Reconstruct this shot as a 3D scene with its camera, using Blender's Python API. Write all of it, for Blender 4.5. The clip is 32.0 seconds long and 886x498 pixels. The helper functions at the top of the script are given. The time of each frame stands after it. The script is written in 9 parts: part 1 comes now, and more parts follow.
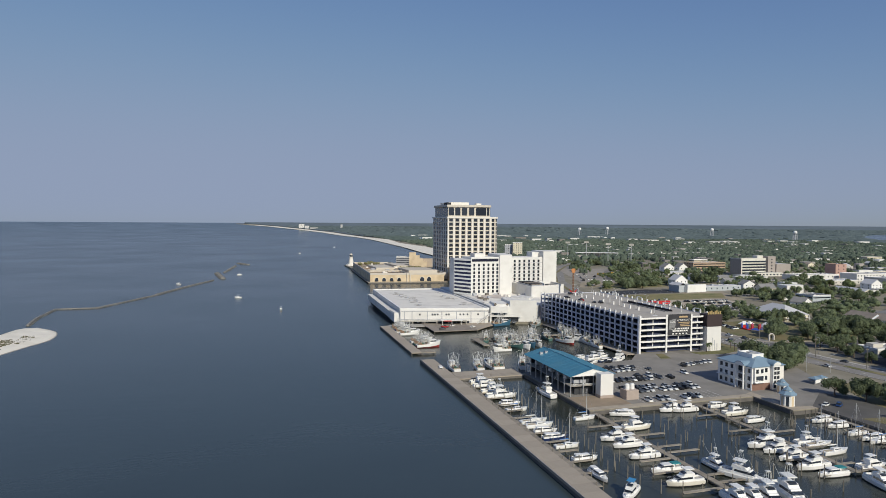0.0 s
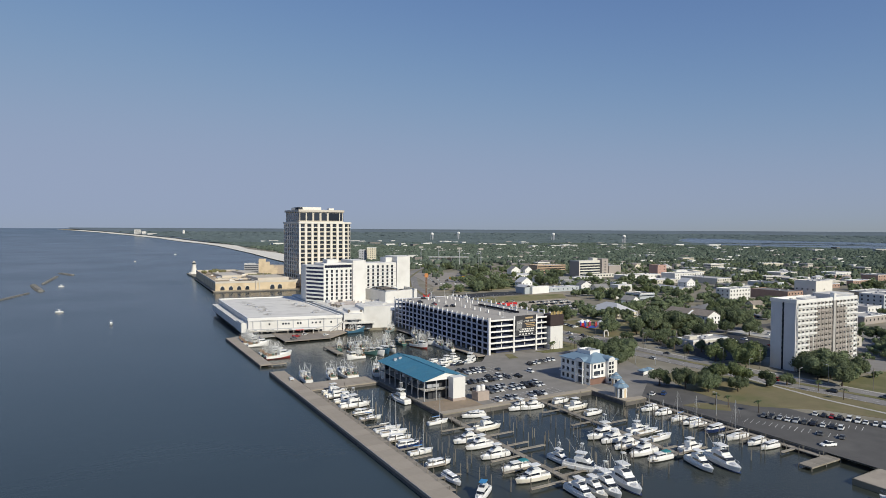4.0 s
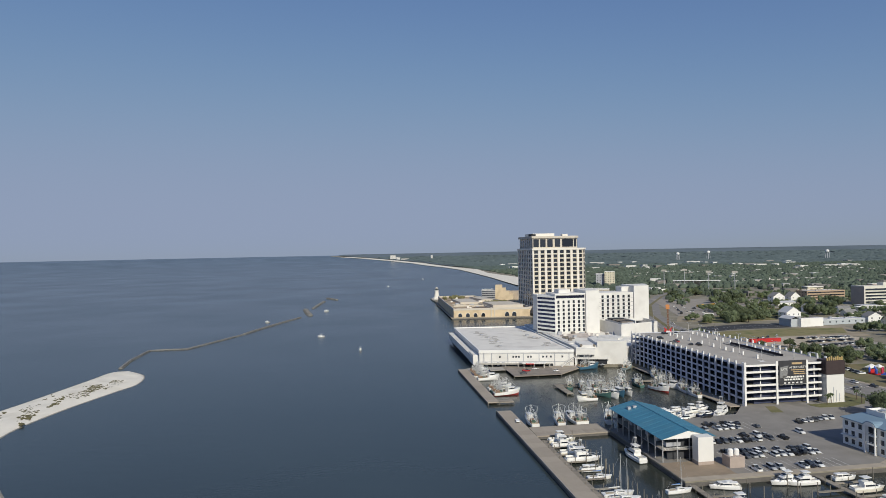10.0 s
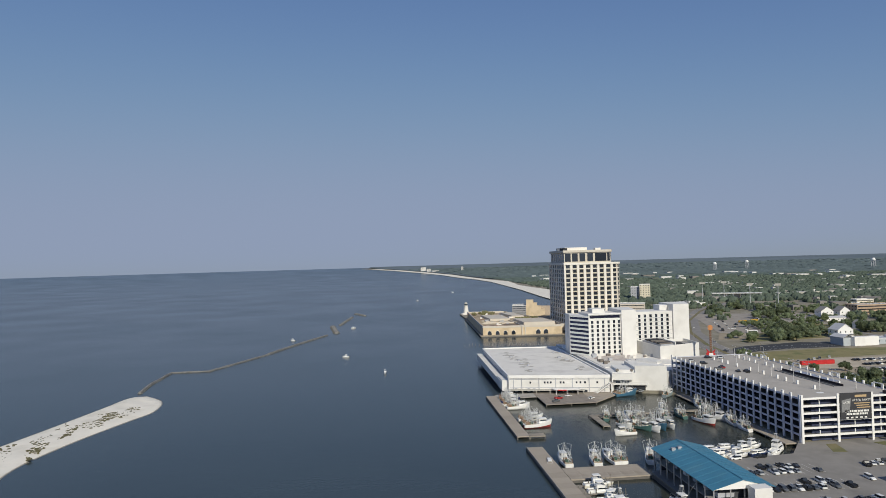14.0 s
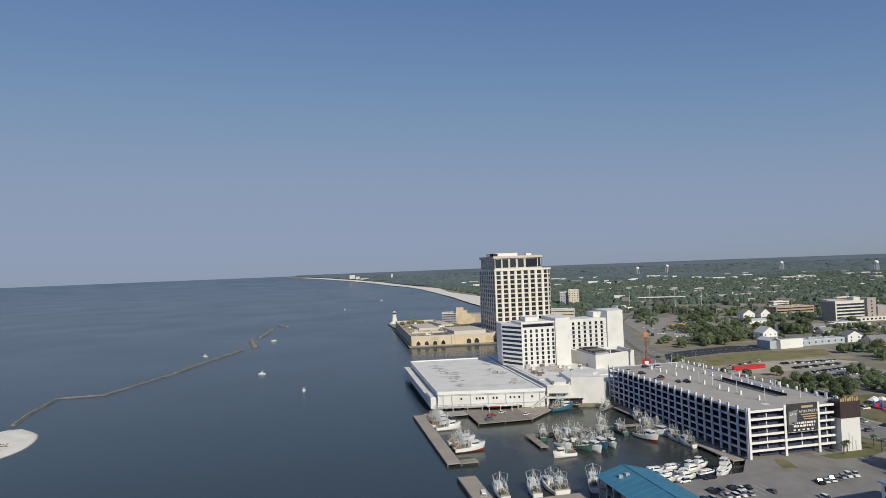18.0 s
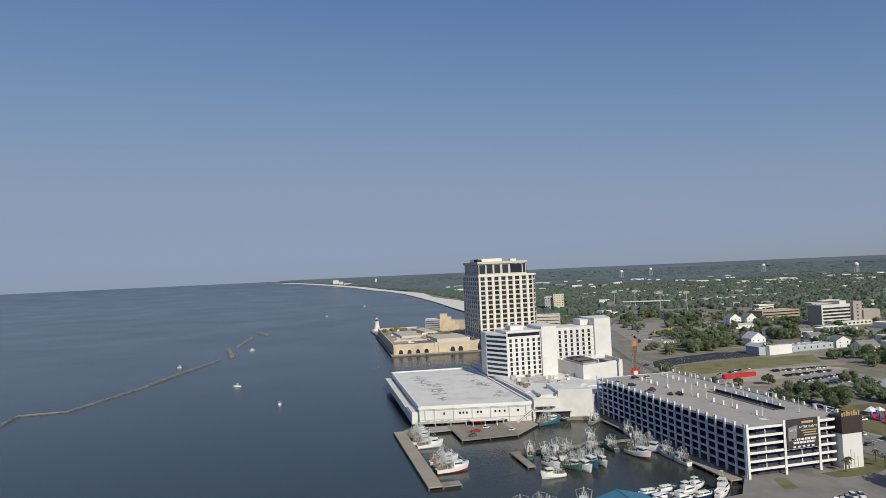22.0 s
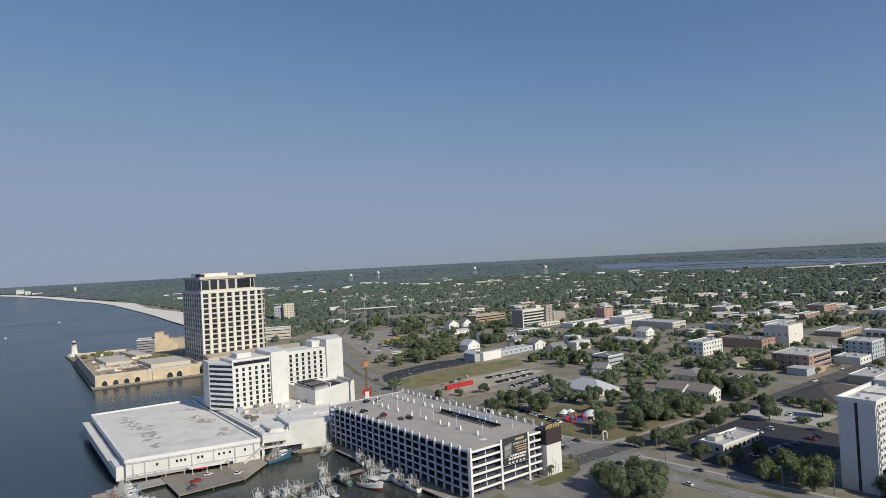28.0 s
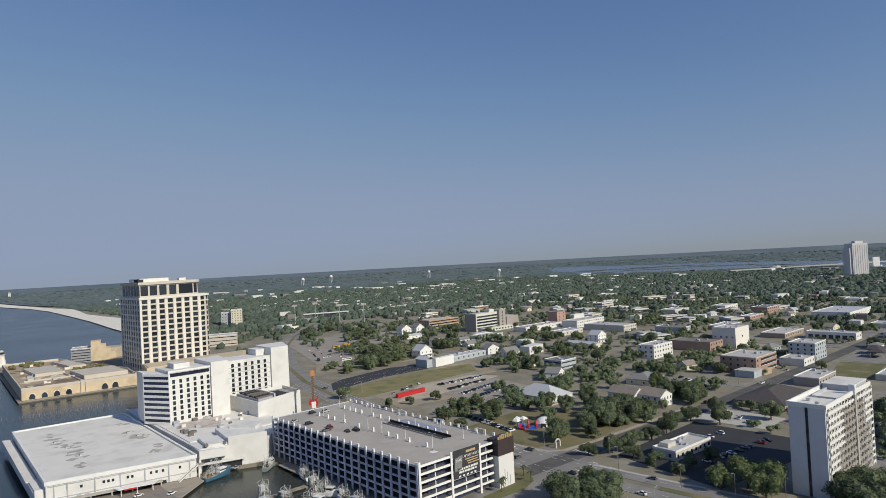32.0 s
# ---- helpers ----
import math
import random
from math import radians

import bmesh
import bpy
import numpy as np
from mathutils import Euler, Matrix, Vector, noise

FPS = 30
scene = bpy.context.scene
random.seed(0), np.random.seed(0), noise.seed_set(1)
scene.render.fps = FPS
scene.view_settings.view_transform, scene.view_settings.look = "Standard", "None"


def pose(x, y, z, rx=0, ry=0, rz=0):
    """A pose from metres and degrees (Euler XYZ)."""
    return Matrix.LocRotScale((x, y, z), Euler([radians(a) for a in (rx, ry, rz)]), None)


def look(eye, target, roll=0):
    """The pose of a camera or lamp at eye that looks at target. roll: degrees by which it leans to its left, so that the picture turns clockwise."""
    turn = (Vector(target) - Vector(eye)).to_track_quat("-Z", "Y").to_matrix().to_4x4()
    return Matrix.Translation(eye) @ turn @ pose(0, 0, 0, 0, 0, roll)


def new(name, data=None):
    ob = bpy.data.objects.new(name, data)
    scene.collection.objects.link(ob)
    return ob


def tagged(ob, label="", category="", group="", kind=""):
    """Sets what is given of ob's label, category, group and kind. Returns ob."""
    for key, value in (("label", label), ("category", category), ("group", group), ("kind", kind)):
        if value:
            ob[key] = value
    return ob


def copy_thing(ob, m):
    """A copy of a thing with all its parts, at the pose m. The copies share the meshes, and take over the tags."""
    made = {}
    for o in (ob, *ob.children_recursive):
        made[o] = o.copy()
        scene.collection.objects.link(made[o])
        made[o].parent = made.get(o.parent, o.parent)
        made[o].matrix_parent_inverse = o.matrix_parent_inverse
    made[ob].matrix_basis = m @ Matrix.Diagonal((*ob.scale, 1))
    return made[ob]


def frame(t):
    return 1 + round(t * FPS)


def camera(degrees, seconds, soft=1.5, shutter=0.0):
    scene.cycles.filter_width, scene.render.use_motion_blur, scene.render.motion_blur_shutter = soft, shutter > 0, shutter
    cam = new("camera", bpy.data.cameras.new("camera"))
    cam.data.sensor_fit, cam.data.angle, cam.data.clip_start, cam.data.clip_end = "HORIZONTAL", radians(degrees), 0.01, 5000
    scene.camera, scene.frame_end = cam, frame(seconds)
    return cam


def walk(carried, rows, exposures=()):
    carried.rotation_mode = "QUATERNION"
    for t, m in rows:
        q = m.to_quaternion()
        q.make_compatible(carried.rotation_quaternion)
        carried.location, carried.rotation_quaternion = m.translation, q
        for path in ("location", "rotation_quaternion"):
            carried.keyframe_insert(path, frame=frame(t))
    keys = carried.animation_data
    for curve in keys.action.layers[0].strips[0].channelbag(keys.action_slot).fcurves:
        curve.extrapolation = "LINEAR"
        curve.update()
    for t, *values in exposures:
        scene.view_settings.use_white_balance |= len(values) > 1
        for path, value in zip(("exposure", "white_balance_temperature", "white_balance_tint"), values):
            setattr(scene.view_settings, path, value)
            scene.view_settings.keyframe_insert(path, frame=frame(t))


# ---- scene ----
cam = camera(70.09, 32.0, soft=0.6)
# seconds, x, y, z, pitch, roll, yaw
PATH = [
    (0, 0.00, -0.00, 77.41, -2.408, -0.389, -16.446),
    (0.5, -0.04, 0.56, 77.61, -2.382, -0.729, -24.804),
    (1, -0.04, 1.13, 77.79, -2.315, -0.907, -30.605),
    (1.5, 0.07, 1.70, 77.93, -2.267, -0.830, -31.249),
    (2, 0.37, 2.18, 77.96, -2.226, -0.645, -30.723),
    (2.5, 0.75, 2.53, 77.92, -2.158, -0.578, -30.387),
    (3, 1.21, 2.76, 77.84, -2.082, -0.399, -30.089),
    (3.5, 1.69, 2.93, 77.78, -1.982, -0.394, -29.840),
    (5.5, 3.87, 3.67, 77.62, -1.527, 0.103, -29.158),
    (6, 4.71, 4.55, 77.52, -1.393, 0.266, -29.058),
    (6.5, 5.61, 5.65, 77.53, -1.240, 0.381, -25.596),
    (7, 6.69, 6.99, 77.63, -1.109, 0.501, -24.435),
    (7.5, 7.94, 8.57, 77.96, -0.920, 0.739, -21.580),
    (8, 9.30, 10.26, 78.61, -0.720, 0.858, -18.462),
    (8.5, 10.70, 11.97, 79.61, -0.489, 1.045, -15.803),
    (9, 12.06, 13.70, 80.97, -0.231, 1.133, -13.137),
    (9.5, 13.36, 15.44, 82.65, -0.024, 1.047, -10.497),
    (10, 14.48, 17.28, 84.46, 0.170, 1.087, -8.194),
    (10.5, 15.46, 19.23, 86.23, 0.364, 1.123, -5.917),
    (11, 16.39, 21.36, 87.82, 0.528, 1.068, -4.152),
    (11.5, 17.27, 23.67, 89.06, 0.676, 1.167, -3.959),
    (12, 18.07, 26.18, 89.92, 0.782, 1.258, -4.591),
    (12.5, 18.79, 28.87, 90.39, 0.882, 1.347, -4.937),
    (13, 19.54, 31.72, 90.56, 0.963, 1.389, -5.160),
    (13.5, 20.31, 34.78, 90.57, 1.067, 1.480, -5.283),
    (14, 21.11, 38.08, 90.54, 1.211, 1.595, -5.377),
    (14.5, 21.91, 41.66, 90.53, 1.305, 1.661, -5.440),
    (16.5, 26.26, 59.69, 90.56, 1.664, 1.873, -5.647),
    (17, 27.30, 64.06, 90.63, 1.695, 1.868, -6.390),
    (17.5, 28.20, 68.21, 90.57, 1.625, 2.053, -10.078),
    (18, 29.01, 71.92, 90.47, 1.645, 2.181, -11.705),
    (18.5, 29.79, 75.03, 90.31, 1.617, 2.250, -13.473),
    (19, 30.54, 77.54, 90.19, 1.554, 2.425, -16.034),
    (19.5, 31.21, 79.66, 90.12, 1.442, 2.633, -20.024),
    (20, 31.78, 81.59, 90.16, 1.302, 2.890, -23.064),
    (20.5, 32.38, 83.44, 90.40, 1.419, 2.742, -21.482),
    (21, 33.05, 85.26, 90.95, 1.706, 2.641, -16.492),
    (21.5, 33.85, 87.00, 91.80, 1.875, 2.611, -14.117),
    (22, 34.69, 88.70, 92.91, 1.950, 2.527, -13.106),
    (22.5, 35.48, 90.35, 94.25, 2.002, 2.526, -12.709),
    (23, 36.25, 91.95, 95.75, 2.045, 2.360, -12.438),
    (23.5, 37.00, 93.45, 97.37, 2.109, 2.473, -12.330),
    (24, 37.67, 94.84, 99.01, 2.143, 2.537, -11.947),
    (24.5, 38.25, 96.10, 100.63, 2.198, 2.368, -11.658),
    (26.5, 38.68, 98.08, 106.36, 1.736, 2.458, -21.851),
    (27, 38.91, 99.21, 106.62, 0.987, 2.879, -35.768),
    (27.5, 39.37, 100.35, 106.74, 0.930, 2.969, -36.963),
    (28, 40.14, 101.38, 106.77, 0.939, 2.965, -37.227),
    (28.5, 41.17, 102.28, 106.77, 0.943, 2.979, -37.544),
    (29, 42.27, 103.13, 106.79, 0.664, 3.085, -43.104),
    (29.5, 43.33, 104.08, 106.82, 0.458, 3.147, -47.268),
    (30, 44.47, 105.18, 106.86, 0.303, 3.215, -50.387),
    (30.5, 45.72, 106.33, 106.91, 0.384, 3.215, -49.702),
    (31, 47.05, 107.43, 106.99, 0.493, 3.232, -48.695),
    (31.5, 48.48, 108.44, 107.06, 0.802, 3.125, -44.399),
    (32, 49.98, 109.39, 107.13, 1.037, 3.057, -41.354),
]
walk(cam, [(t, pose(x, y, z, 90 + p, r, w)) for t, x, y, z, p, r, w in PATH], exposures=[(0, 0.05), (1, 0.12), (2, 0.14), (6, 0.16), (8.5, 0.1), (11, 0.03), (18, 0.02), (24, 0.03), (28, 0.05), (32, 0.04)])

# ---- light: low morning sun behind the camera, hazy blue sky ----
SUN_EL, SUN_AZ = 33.0, 171.0      # azimuth clockwise from +y
world = bpy.data.worlds.new("sky")
scene.world = world
world.use_nodes = True
wn = world.node_tree
sky = wn.nodes.new("ShaderNodeTexSky")
sky.sky_type, sky.sun_disc = "NISHITA", False
sky.sun_elevation, sky.sun_rotation = radians(SUN_EL), radians(SUN_AZ)
sky.air_density, sky.dust_density, sky.ozone_density = 0.95, 0.42, 6.0
wn.nodes["Background"].inputs["Strength"].default_value = 0.108
cast = wn.nodes.new("ShaderNodeVectorMath")      # a slight lilac cast of the haze
cast.operation = "MULTIPLY"
cast.inputs[1].default_value = (1.04, 0.945, 1.03)
wn.links.new(sky.outputs["Color"], cast.inputs[0])
# thick haze: the bright rim of the sky levels off at a grey lilac
parts_, whole = wn.nodes.new("ShaderNodeSeparateXYZ"), wn.nodes.new("ShaderNodeCombineXYZ")
wn.links.new(cast.outputs["Vector"], parts_.inputs[0])
for k, top in enumerate((2.50, 3.06, 4.30)):
    steps = []
    for op, val in (("DIVIDE", top), ("POWER", 4.0), ("ADD", 1.0), ("POWER", 0.25)):
        nd_ = wn.nodes.new("ShaderNodeMath")
        nd_.operation = op
        nd_.inputs[1].default_value = val
        wn.links.new(steps[-1].outputs[0] if steps else parts_.outputs[k], nd_.inputs[0])
        steps.append(nd_)
    last_ = wn.nodes.new("ShaderNodeMath")
    last_.operation = "DIVIDE"
    wn.links.new(parts_.outputs[k], last_.inputs[0])
    wn.links.new(steps[-1].outputs[0], last_.inputs[1])
    wn.links.new(last_.outputs[0], whole.inputs[k])
wn.links.new(whole.outputs[0], wn.nodes["Background"].inputs["Color"])
sun_data = bpy.data.lights.new("sun", "SUN")
sun_data.energy, sun_data.angle, sun_data.color = 3.6, radians(0.6), (0.99, 0.937, 0.80)
sun = new("sun", sun_data)
sx, sy = math.sin(radians(SUN_AZ)), math.cos(radians(SUN_AZ))
sun.matrix_world = look((sx * 900, sy * 900, 900 * math.tan(radians(SUN_EL))), (0, 0, 0))

# ---- building blocks ----
class G:
    """Collects simple solids into one mesh."""

    def __init__(self):
        self.v, self.f = [], []

    def add(self, verts, faces):
        n = len(self.v)
        self.v.extend(verts)
        self.f.extend(tuple(i + n for i in f) for f in faces)
        return self

    def box(self, x0, y0, z0, x1, y1, z1):
        return self.prism([(x0, y0), (x1, y0), (x1, y1), (x0, y1)], z0, z1)

    def prism(self, pts, z0, z1, inset=0.0):
        n = len(pts)
        cx, cy = sum(p[0] for p in pts) / n, sum(p[1] for p in pts) / n
        top = [(cx + (x - cx) * (1 - inset), cy + (y - cy) * (1 - inset)) for x, y in pts]
        v = [(x, y, z0) for x, y in pts] + [(x, y, z1) for x, y in top]
        f = [tuple(range(n - 1, -1, -1)), tuple(range(n, 2 * n))]
        f += [(i, (i + 1) % n, n + (i + 1) % n, n + i) for i in range(n)]
        return self.add(v, f)

    def cyl(self, x, y, z0, z1, r0, r1=None, n=8):
        r1 = r0 if r1 is None else r1
        c = [(math.cos(2 * math.pi * i / n), math.sin(2 * math.pi * i / n)) for i in range(n)]
        v = [(x + a * r0, y + b * r0, z0) for a, b in c] + [(x + a * r1, y + b * r1, z1) for a, b in c]
        f = [tuple(range(n - 1, -1, -1)), tuple(range(n, 2 * n))] + [(i, (i + 1) % n, n + (i + 1) % n, n + i) for i in range(n)]
        return self.add(v, f)

    def tube(self, p, q, r, n=5, r1=None):
        r1 = r if r1 is None else r1
        p, q = Vector(p), Vector(q)
        d = (q - p).normalized()
        a = d.orthogonal().normalized()
        b = d.cross(a)
        v = []
        for c, rr in ((p, r), (q, r1)):
            for i in range(n):
                t = 2 * math.pi * i / n
                v.append(tuple(c + (a * math.cos(t) + b * math.sin(t)) * rr))
        f = [tuple(range(n - 1, -1, -1)), tuple(range(n, 2 * n))] + [(i, (i + 1) % n, n + (i + 1) % n, n + i) for i in range(n)]
        return self.add(v, f)

    def gable(self, x0, y0, x1, y1, z, h, along="x", t=0.25):
        """A pitched roof with thickness t; the ridge runs along x or y."""
        if along == "x":
            ym = (y0 + y1) / 2
            sec = [(y0, z), (ym, z + h), (y1, z), (y1, z + t), (ym, z + h + t * 1.2), (y0, z + t)]
            v = [(x0, a, b) for a, b in sec] + [(x1, a, b) for a, b in sec]
        else:
            xm = (x0 + x1) / 2
            sec = [(x0, z), (xm, z + h), (x1, z), (x1, z + t), (xm, z + h + t * 1.2), (x0, z + t)]
            v = [(a, y0, b) for a, b in sec] + [(a, y1, b) for a, b in sec]
        f = [(i, (i + 1) % 6, 6 + (i + 1) % 6, 6 + i) for i in range(6)]
        f += [(0, 5, 4, 1), (1, 4, 3, 2), (6, 7, 10, 11), (7, 8, 9, 10)]
        return self.add(v, f)

    def hip(self, x0, y0, x1, y1, z, h, t=0.25, cut=None):
        w, d = x1 - x0, y1 - y0
        k = min(w, d) / 2 if cut is None else cut
        if w >= d:
            r = [(x0 + k, (y0 + y1) / 2), (x1 - k, (y0 + y1) / 2)]
        else:
            r = [((x0 + x1) / 2, y0 + k), ((x0 + x1) / 2, y1 - k)]
        base = [(x0, y0), (x1, y0), (x1, y1), (x0, y1)]
        v = [(x, y, z) for x, y in base] + [(x, y, z + t) for x, y in base] + [(x, y, z + t + h) for x, y in r]
        f = [(3, 2, 1, 0)] + [(i, (i + 1) % 4, 4 + (i + 1) % 4, 4 + i) for i in range(4)]
        if w >= d:
            f += [(4, 5, 9, 8), (5, 6, 9), (6, 7, 8, 9), (7, 4, 8)]
        else:
            f += [(4, 5, 8), (5, 6, 9, 8), (6, 7, 9), (7, 4, 8, 9)]
        return self.add(v, f)

    def wedge(self, tri, x0, x1):
        """A triangle of (y, z) drawn out from x0 to x1."""
        v = [(x0, a, b) for a, b in tri] + [(x1, a, b) for a, b in tri]
        return self.add(v, [(0, 1, 2), (5, 4, 3), (0, 3, 4, 1), (1, 4, 5, 2), (2, 5, 3, 0)])

    def loft(self, rings, cap=True):
        n = len(rings[0])
        v = [p for r in rings for p in r]
        f = []
        for k in range(len(rings) - 1):
            f += [(k * n + i, k * n + (i + 1) % n, (k + 1) * n + (i + 1) % n, (k + 1) * n + i) for i in range(n)]
        if cap:
            f += [tuple(range(n - 1, -1, -1)), tuple(range((len(rings) - 1) * n, len(rings) * n))]
        return self.add(v, f)

    def ball(self, x, y, z, rx, ry=None, rz=None, n=8, m=5):
        ry, rz = ry or rx, rz or rx
        rings = []
        for j in range(m + 1):
            a = -math.pi / 2 + math.pi * (0.02 + 0.96 * j / m)
            rings.append([(x + rx * math.cos(a) * math.cos(2 * math.pi * i / n), y + ry * math.cos(a) * math.sin(2 * math.pi * i / n), z + rz * math.sin(a)) for i in range(n)])
        return self.loft(rings)

    def mesh(self, name):
        me = bpy.data.meshes.new(name)
        me.from_pydata(self.v, [], self.f)
        me.update()
        return me


def part(name, g, material, parent=None, label="", loc=None):
    """Links a solid (or a shared mesh) as one mesh object under a thing or a part."""
    me = g.mesh(name) if isinstance(g, G) else g
    if not me.materials:
        me.materials.append(material)
    ob = new(name, me)
    if parent is not None:
        ob.parent = parent
    if loc is not None:
        ob.location = loc
    if label:
        tagged(ob, label=label)
    return ob


def thing(name, x, y, z, rz, label, category, group="", kind=""):
    ob = new(name)
    ob.matrix_basis = pose(x, y, z, 0, 0, rz)
    return tagged(ob, label, category, group, kind)


def solo(name, g, material, label, category, group="", kind=""):
    return tagged(part(name, g, material), label, category, group, kind)


MATS = {}


def mat(name, col, rough=0.7, var=0.12, size=2.0, fine=0.25, bump=0.15, metal=0.0, stain=None, stain_amt=0.0, rnd=0.0, spec=0.4, island=0.0, thin=0.0):
    """A surface with grain at two scales; stain: a second colour in patches; rnd: change of tone from piece to piece."""
    if name in MATS:
        return MATS[name]
    m = bpy.data.materials.new(name)
    m.use_nodes = True
    nt = m.node_tree
    nd, ln = nt.nodes, nt.links
    b = nd["Principled BSDF"]
    b.inputs["Roughness"].default_value, b.inputs["Metallic"].default_value = rough, metal
    b.inputs["Specular IOR Level"].default_value = spec
    tc = nd.new("ShaderNodeTexCoord")
    big, small = nd.new("ShaderNodeTexNoise"), nd.new("ShaderNodeTexNoise")
    for n, sc, det in ((big, 1 / size, 4), (small, 1 / fine, 3)):
        n.inputs["Scale"].default_value, n.inputs["Detail"].default_value = sc, det
        ln.new(tc.outputs["Object"], n.inputs["Vector"])
    mixn = nd.new("ShaderNodeMath")
    mixn.operation = "MULTIPLY_ADD"
    ln.new(small.outputs["Fac"], mixn.inputs[0])
    mixn.inputs[1].default_value = 0.45
    sub = nd.new("ShaderNodeMath")
    sub.operation = "MULTIPLY_ADD"
    ln.new(big.outputs["Fac"], sub.inputs[0])
    sub.inputs[1].default_value, sub.inputs[2].default_value = 1.1, -0.28
    ln.new(sub.outputs[0], mixn.inputs[2])
    ramp = nd.new("ShaderNodeMix")
    ramp.data_type = "RGBA"
    ln.new(mixn.outputs[0], ramp.inputs["Factor"])
    ramp.inputs["A"].default_value = (*[c * (1 - var) for c in col], 1)
    ramp.inputs["B"].default_value = (*[min(1, c * (1 + var)) for c in col], 1)
    out = ramp.outputs["Result"]
    if stain:
        sn = nd.new("ShaderNodeTexNoise")
        sn.inputs["Scale"].default_value, sn.inputs["Detail"].default_value = 0.6 / size, 6
        ln.new(tc.outputs["Object"], sn.inputs["Vector"])
        mr = nd.new("ShaderNodeMapRange")
        mr.inputs["From Min"].default_value, mr.inputs["From Max"].default_value = 0.5, 0.68
        mr.inputs["To Max"].default_value = stain_amt
        ln.new(sn.outputs["Fac"], mr.inputs["Value"])
        sm = nd.new("ShaderNodeMix")
        sm.data_type = "RGBA"
        ln.new(mr.outputs["Result"], sm.inputs["Factor"])
        ln.new(out, sm.inputs["A"])
        sm.inputs["B"].default_value = (*stain, 1)
        out = sm.outputs["Result"]
    for amount, node, sock in ((rnd, "ShaderNodeObjectInfo", "Random"), (island, "ShaderNodeNewGeometry", "Random Per Island")):
        if amount:
            oi = nd.new(node)
            mu = nd.new("ShaderNodeMath")
            mu.operation = "MULTIPLY_ADD"
            ln.new(oi.outputs[sock], mu.inputs[0])
            mu.inputs[1].default_value, mu.inputs[2].default_value = 2 * amount, 1 - amount
            vm = nd.new("ShaderNodeVectorMath")
            vm.operation = "SCALE"
            ln.new(out, vm.inputs[0])
            ln.new(mu.outputs[0], vm.inputs["Scale"])
            out = vm.outputs["Vector"]
    ln.new(out, b.inputs["Base Color"])
    if thin:      # light that passes through leaves
        tr_, ms = nd.new("ShaderNodeBsdfTranslucent"), nd.new("ShaderNodeMixShader")
        ln.new(out, tr_.inputs["Color"])
        ms.inputs[0].default_value = thin
        ln.new(b.outputs[0], ms.inputs[1])
        ln.new(tr_.outputs[0], ms.inputs[2])
        ln.new(ms.outputs[0], nd["Material Output"].inputs["Surface"])
    if bump:
        bp = nd.new("ShaderNodeBump")
        bp.inputs["Strength"].default_value, bp.inputs["Distance"].default_value = bump, fine * 0.3
        ln.new(small.outputs["Fac"], bp.inputs["Height"])
        ln.new(bp.outputs["Normal"], b.inputs["Normal"])
    MATS[name] = m
    return m


def water(name, col, rough, scale, strength):
    m = bpy.data.materials.new(name)
    m.use_nodes = True
    nt = m.node_tree
    nd, ln = nt.nodes, nt.links
    b = nd["Principled BSDF"]
    b.inputs["Roughness"].default_value, b.inputs["IOR"].default_value = rough, 1.33
    tc = nd.new("ShaderNodeTexCoord")
    big = nd.new("ShaderNodeTexNoise")
    big.inputs["Scale"].default_value, big.inputs["Detail"].default_value = 0.006, 5
    ln.new(tc.outputs["Object"], big.inputs["Vector"])
    mx = nd.new("ShaderNodeMix")
    mx.data_type = "RGBA"
    mx.inputs["A"].default_value = (*[c * 0.6 for c in col], 1)
    mx.inputs["B"].default_value = (*[c * 1.7 for c in col], 1)
    ln.new(big.outputs["Fac"], mx.inputs["Factor"])
    ln.new(mx.outputs["Result"], b.inputs["Base Color"])
    wind = nd.new("ShaderNodeMapRange")      # patches ruffled by the wind
    wind.inputs["From Min"].default_value, wind.inputs["From Max"].default_value = 0.35, 0.65
    wind.inputs["To Min"].default_value, wind.inputs["To Max"].default_value = rough * 0.92, rough * 1.15
    ln.new(big.outputs["Fac"], wind.inputs["Value"])
    ln.new(wind.outputs["Result"], b.inputs["Roughness"])
    last = None
    for sc, st in ((scale, strength), (scale * 0.22, strength * 0.17)):
        mp = nd.new("ShaderNodeMapping")
        mp.inputs["Scale"].default_value = (sc * 0.55, sc * 1.0, sc)
        mp.inputs["Rotation"].default_value = (0, 0, 0.5)
        ln.new(tc.outputs["Object"], mp.inputs["Vector"])
        wv = nd.new("ShaderNodeTexNoise")
        wv.inputs["Scale"].default_value, wv.inputs["Detail"].default_value = 1.0, 3
        ln.new(mp.outputs["Vector"], wv.inputs["Vector"])
        bp = nd.new("ShaderNodeBump")
        bp.inputs["Strength"].default_value, bp.inputs["Distance"].default_value = st, 0.35 / sc * 0.12
        ln.new(wv.outputs["Fac"], bp.inputs["Height"])
        if last:
            ln.new(last, bp.inputs["Normal"])
        last = bp.outputs["Normal"]
    ln.new(last, b.inputs["Normal"])
    MATS[name] = m
    return m


def glass(name, col, rough=0.08, rnd=0.5):
    m = mat(name, col, rough, 0.25, 1.5, 0.6, 0.0, 0.0, rnd=rnd, spec=0.6)
    return m


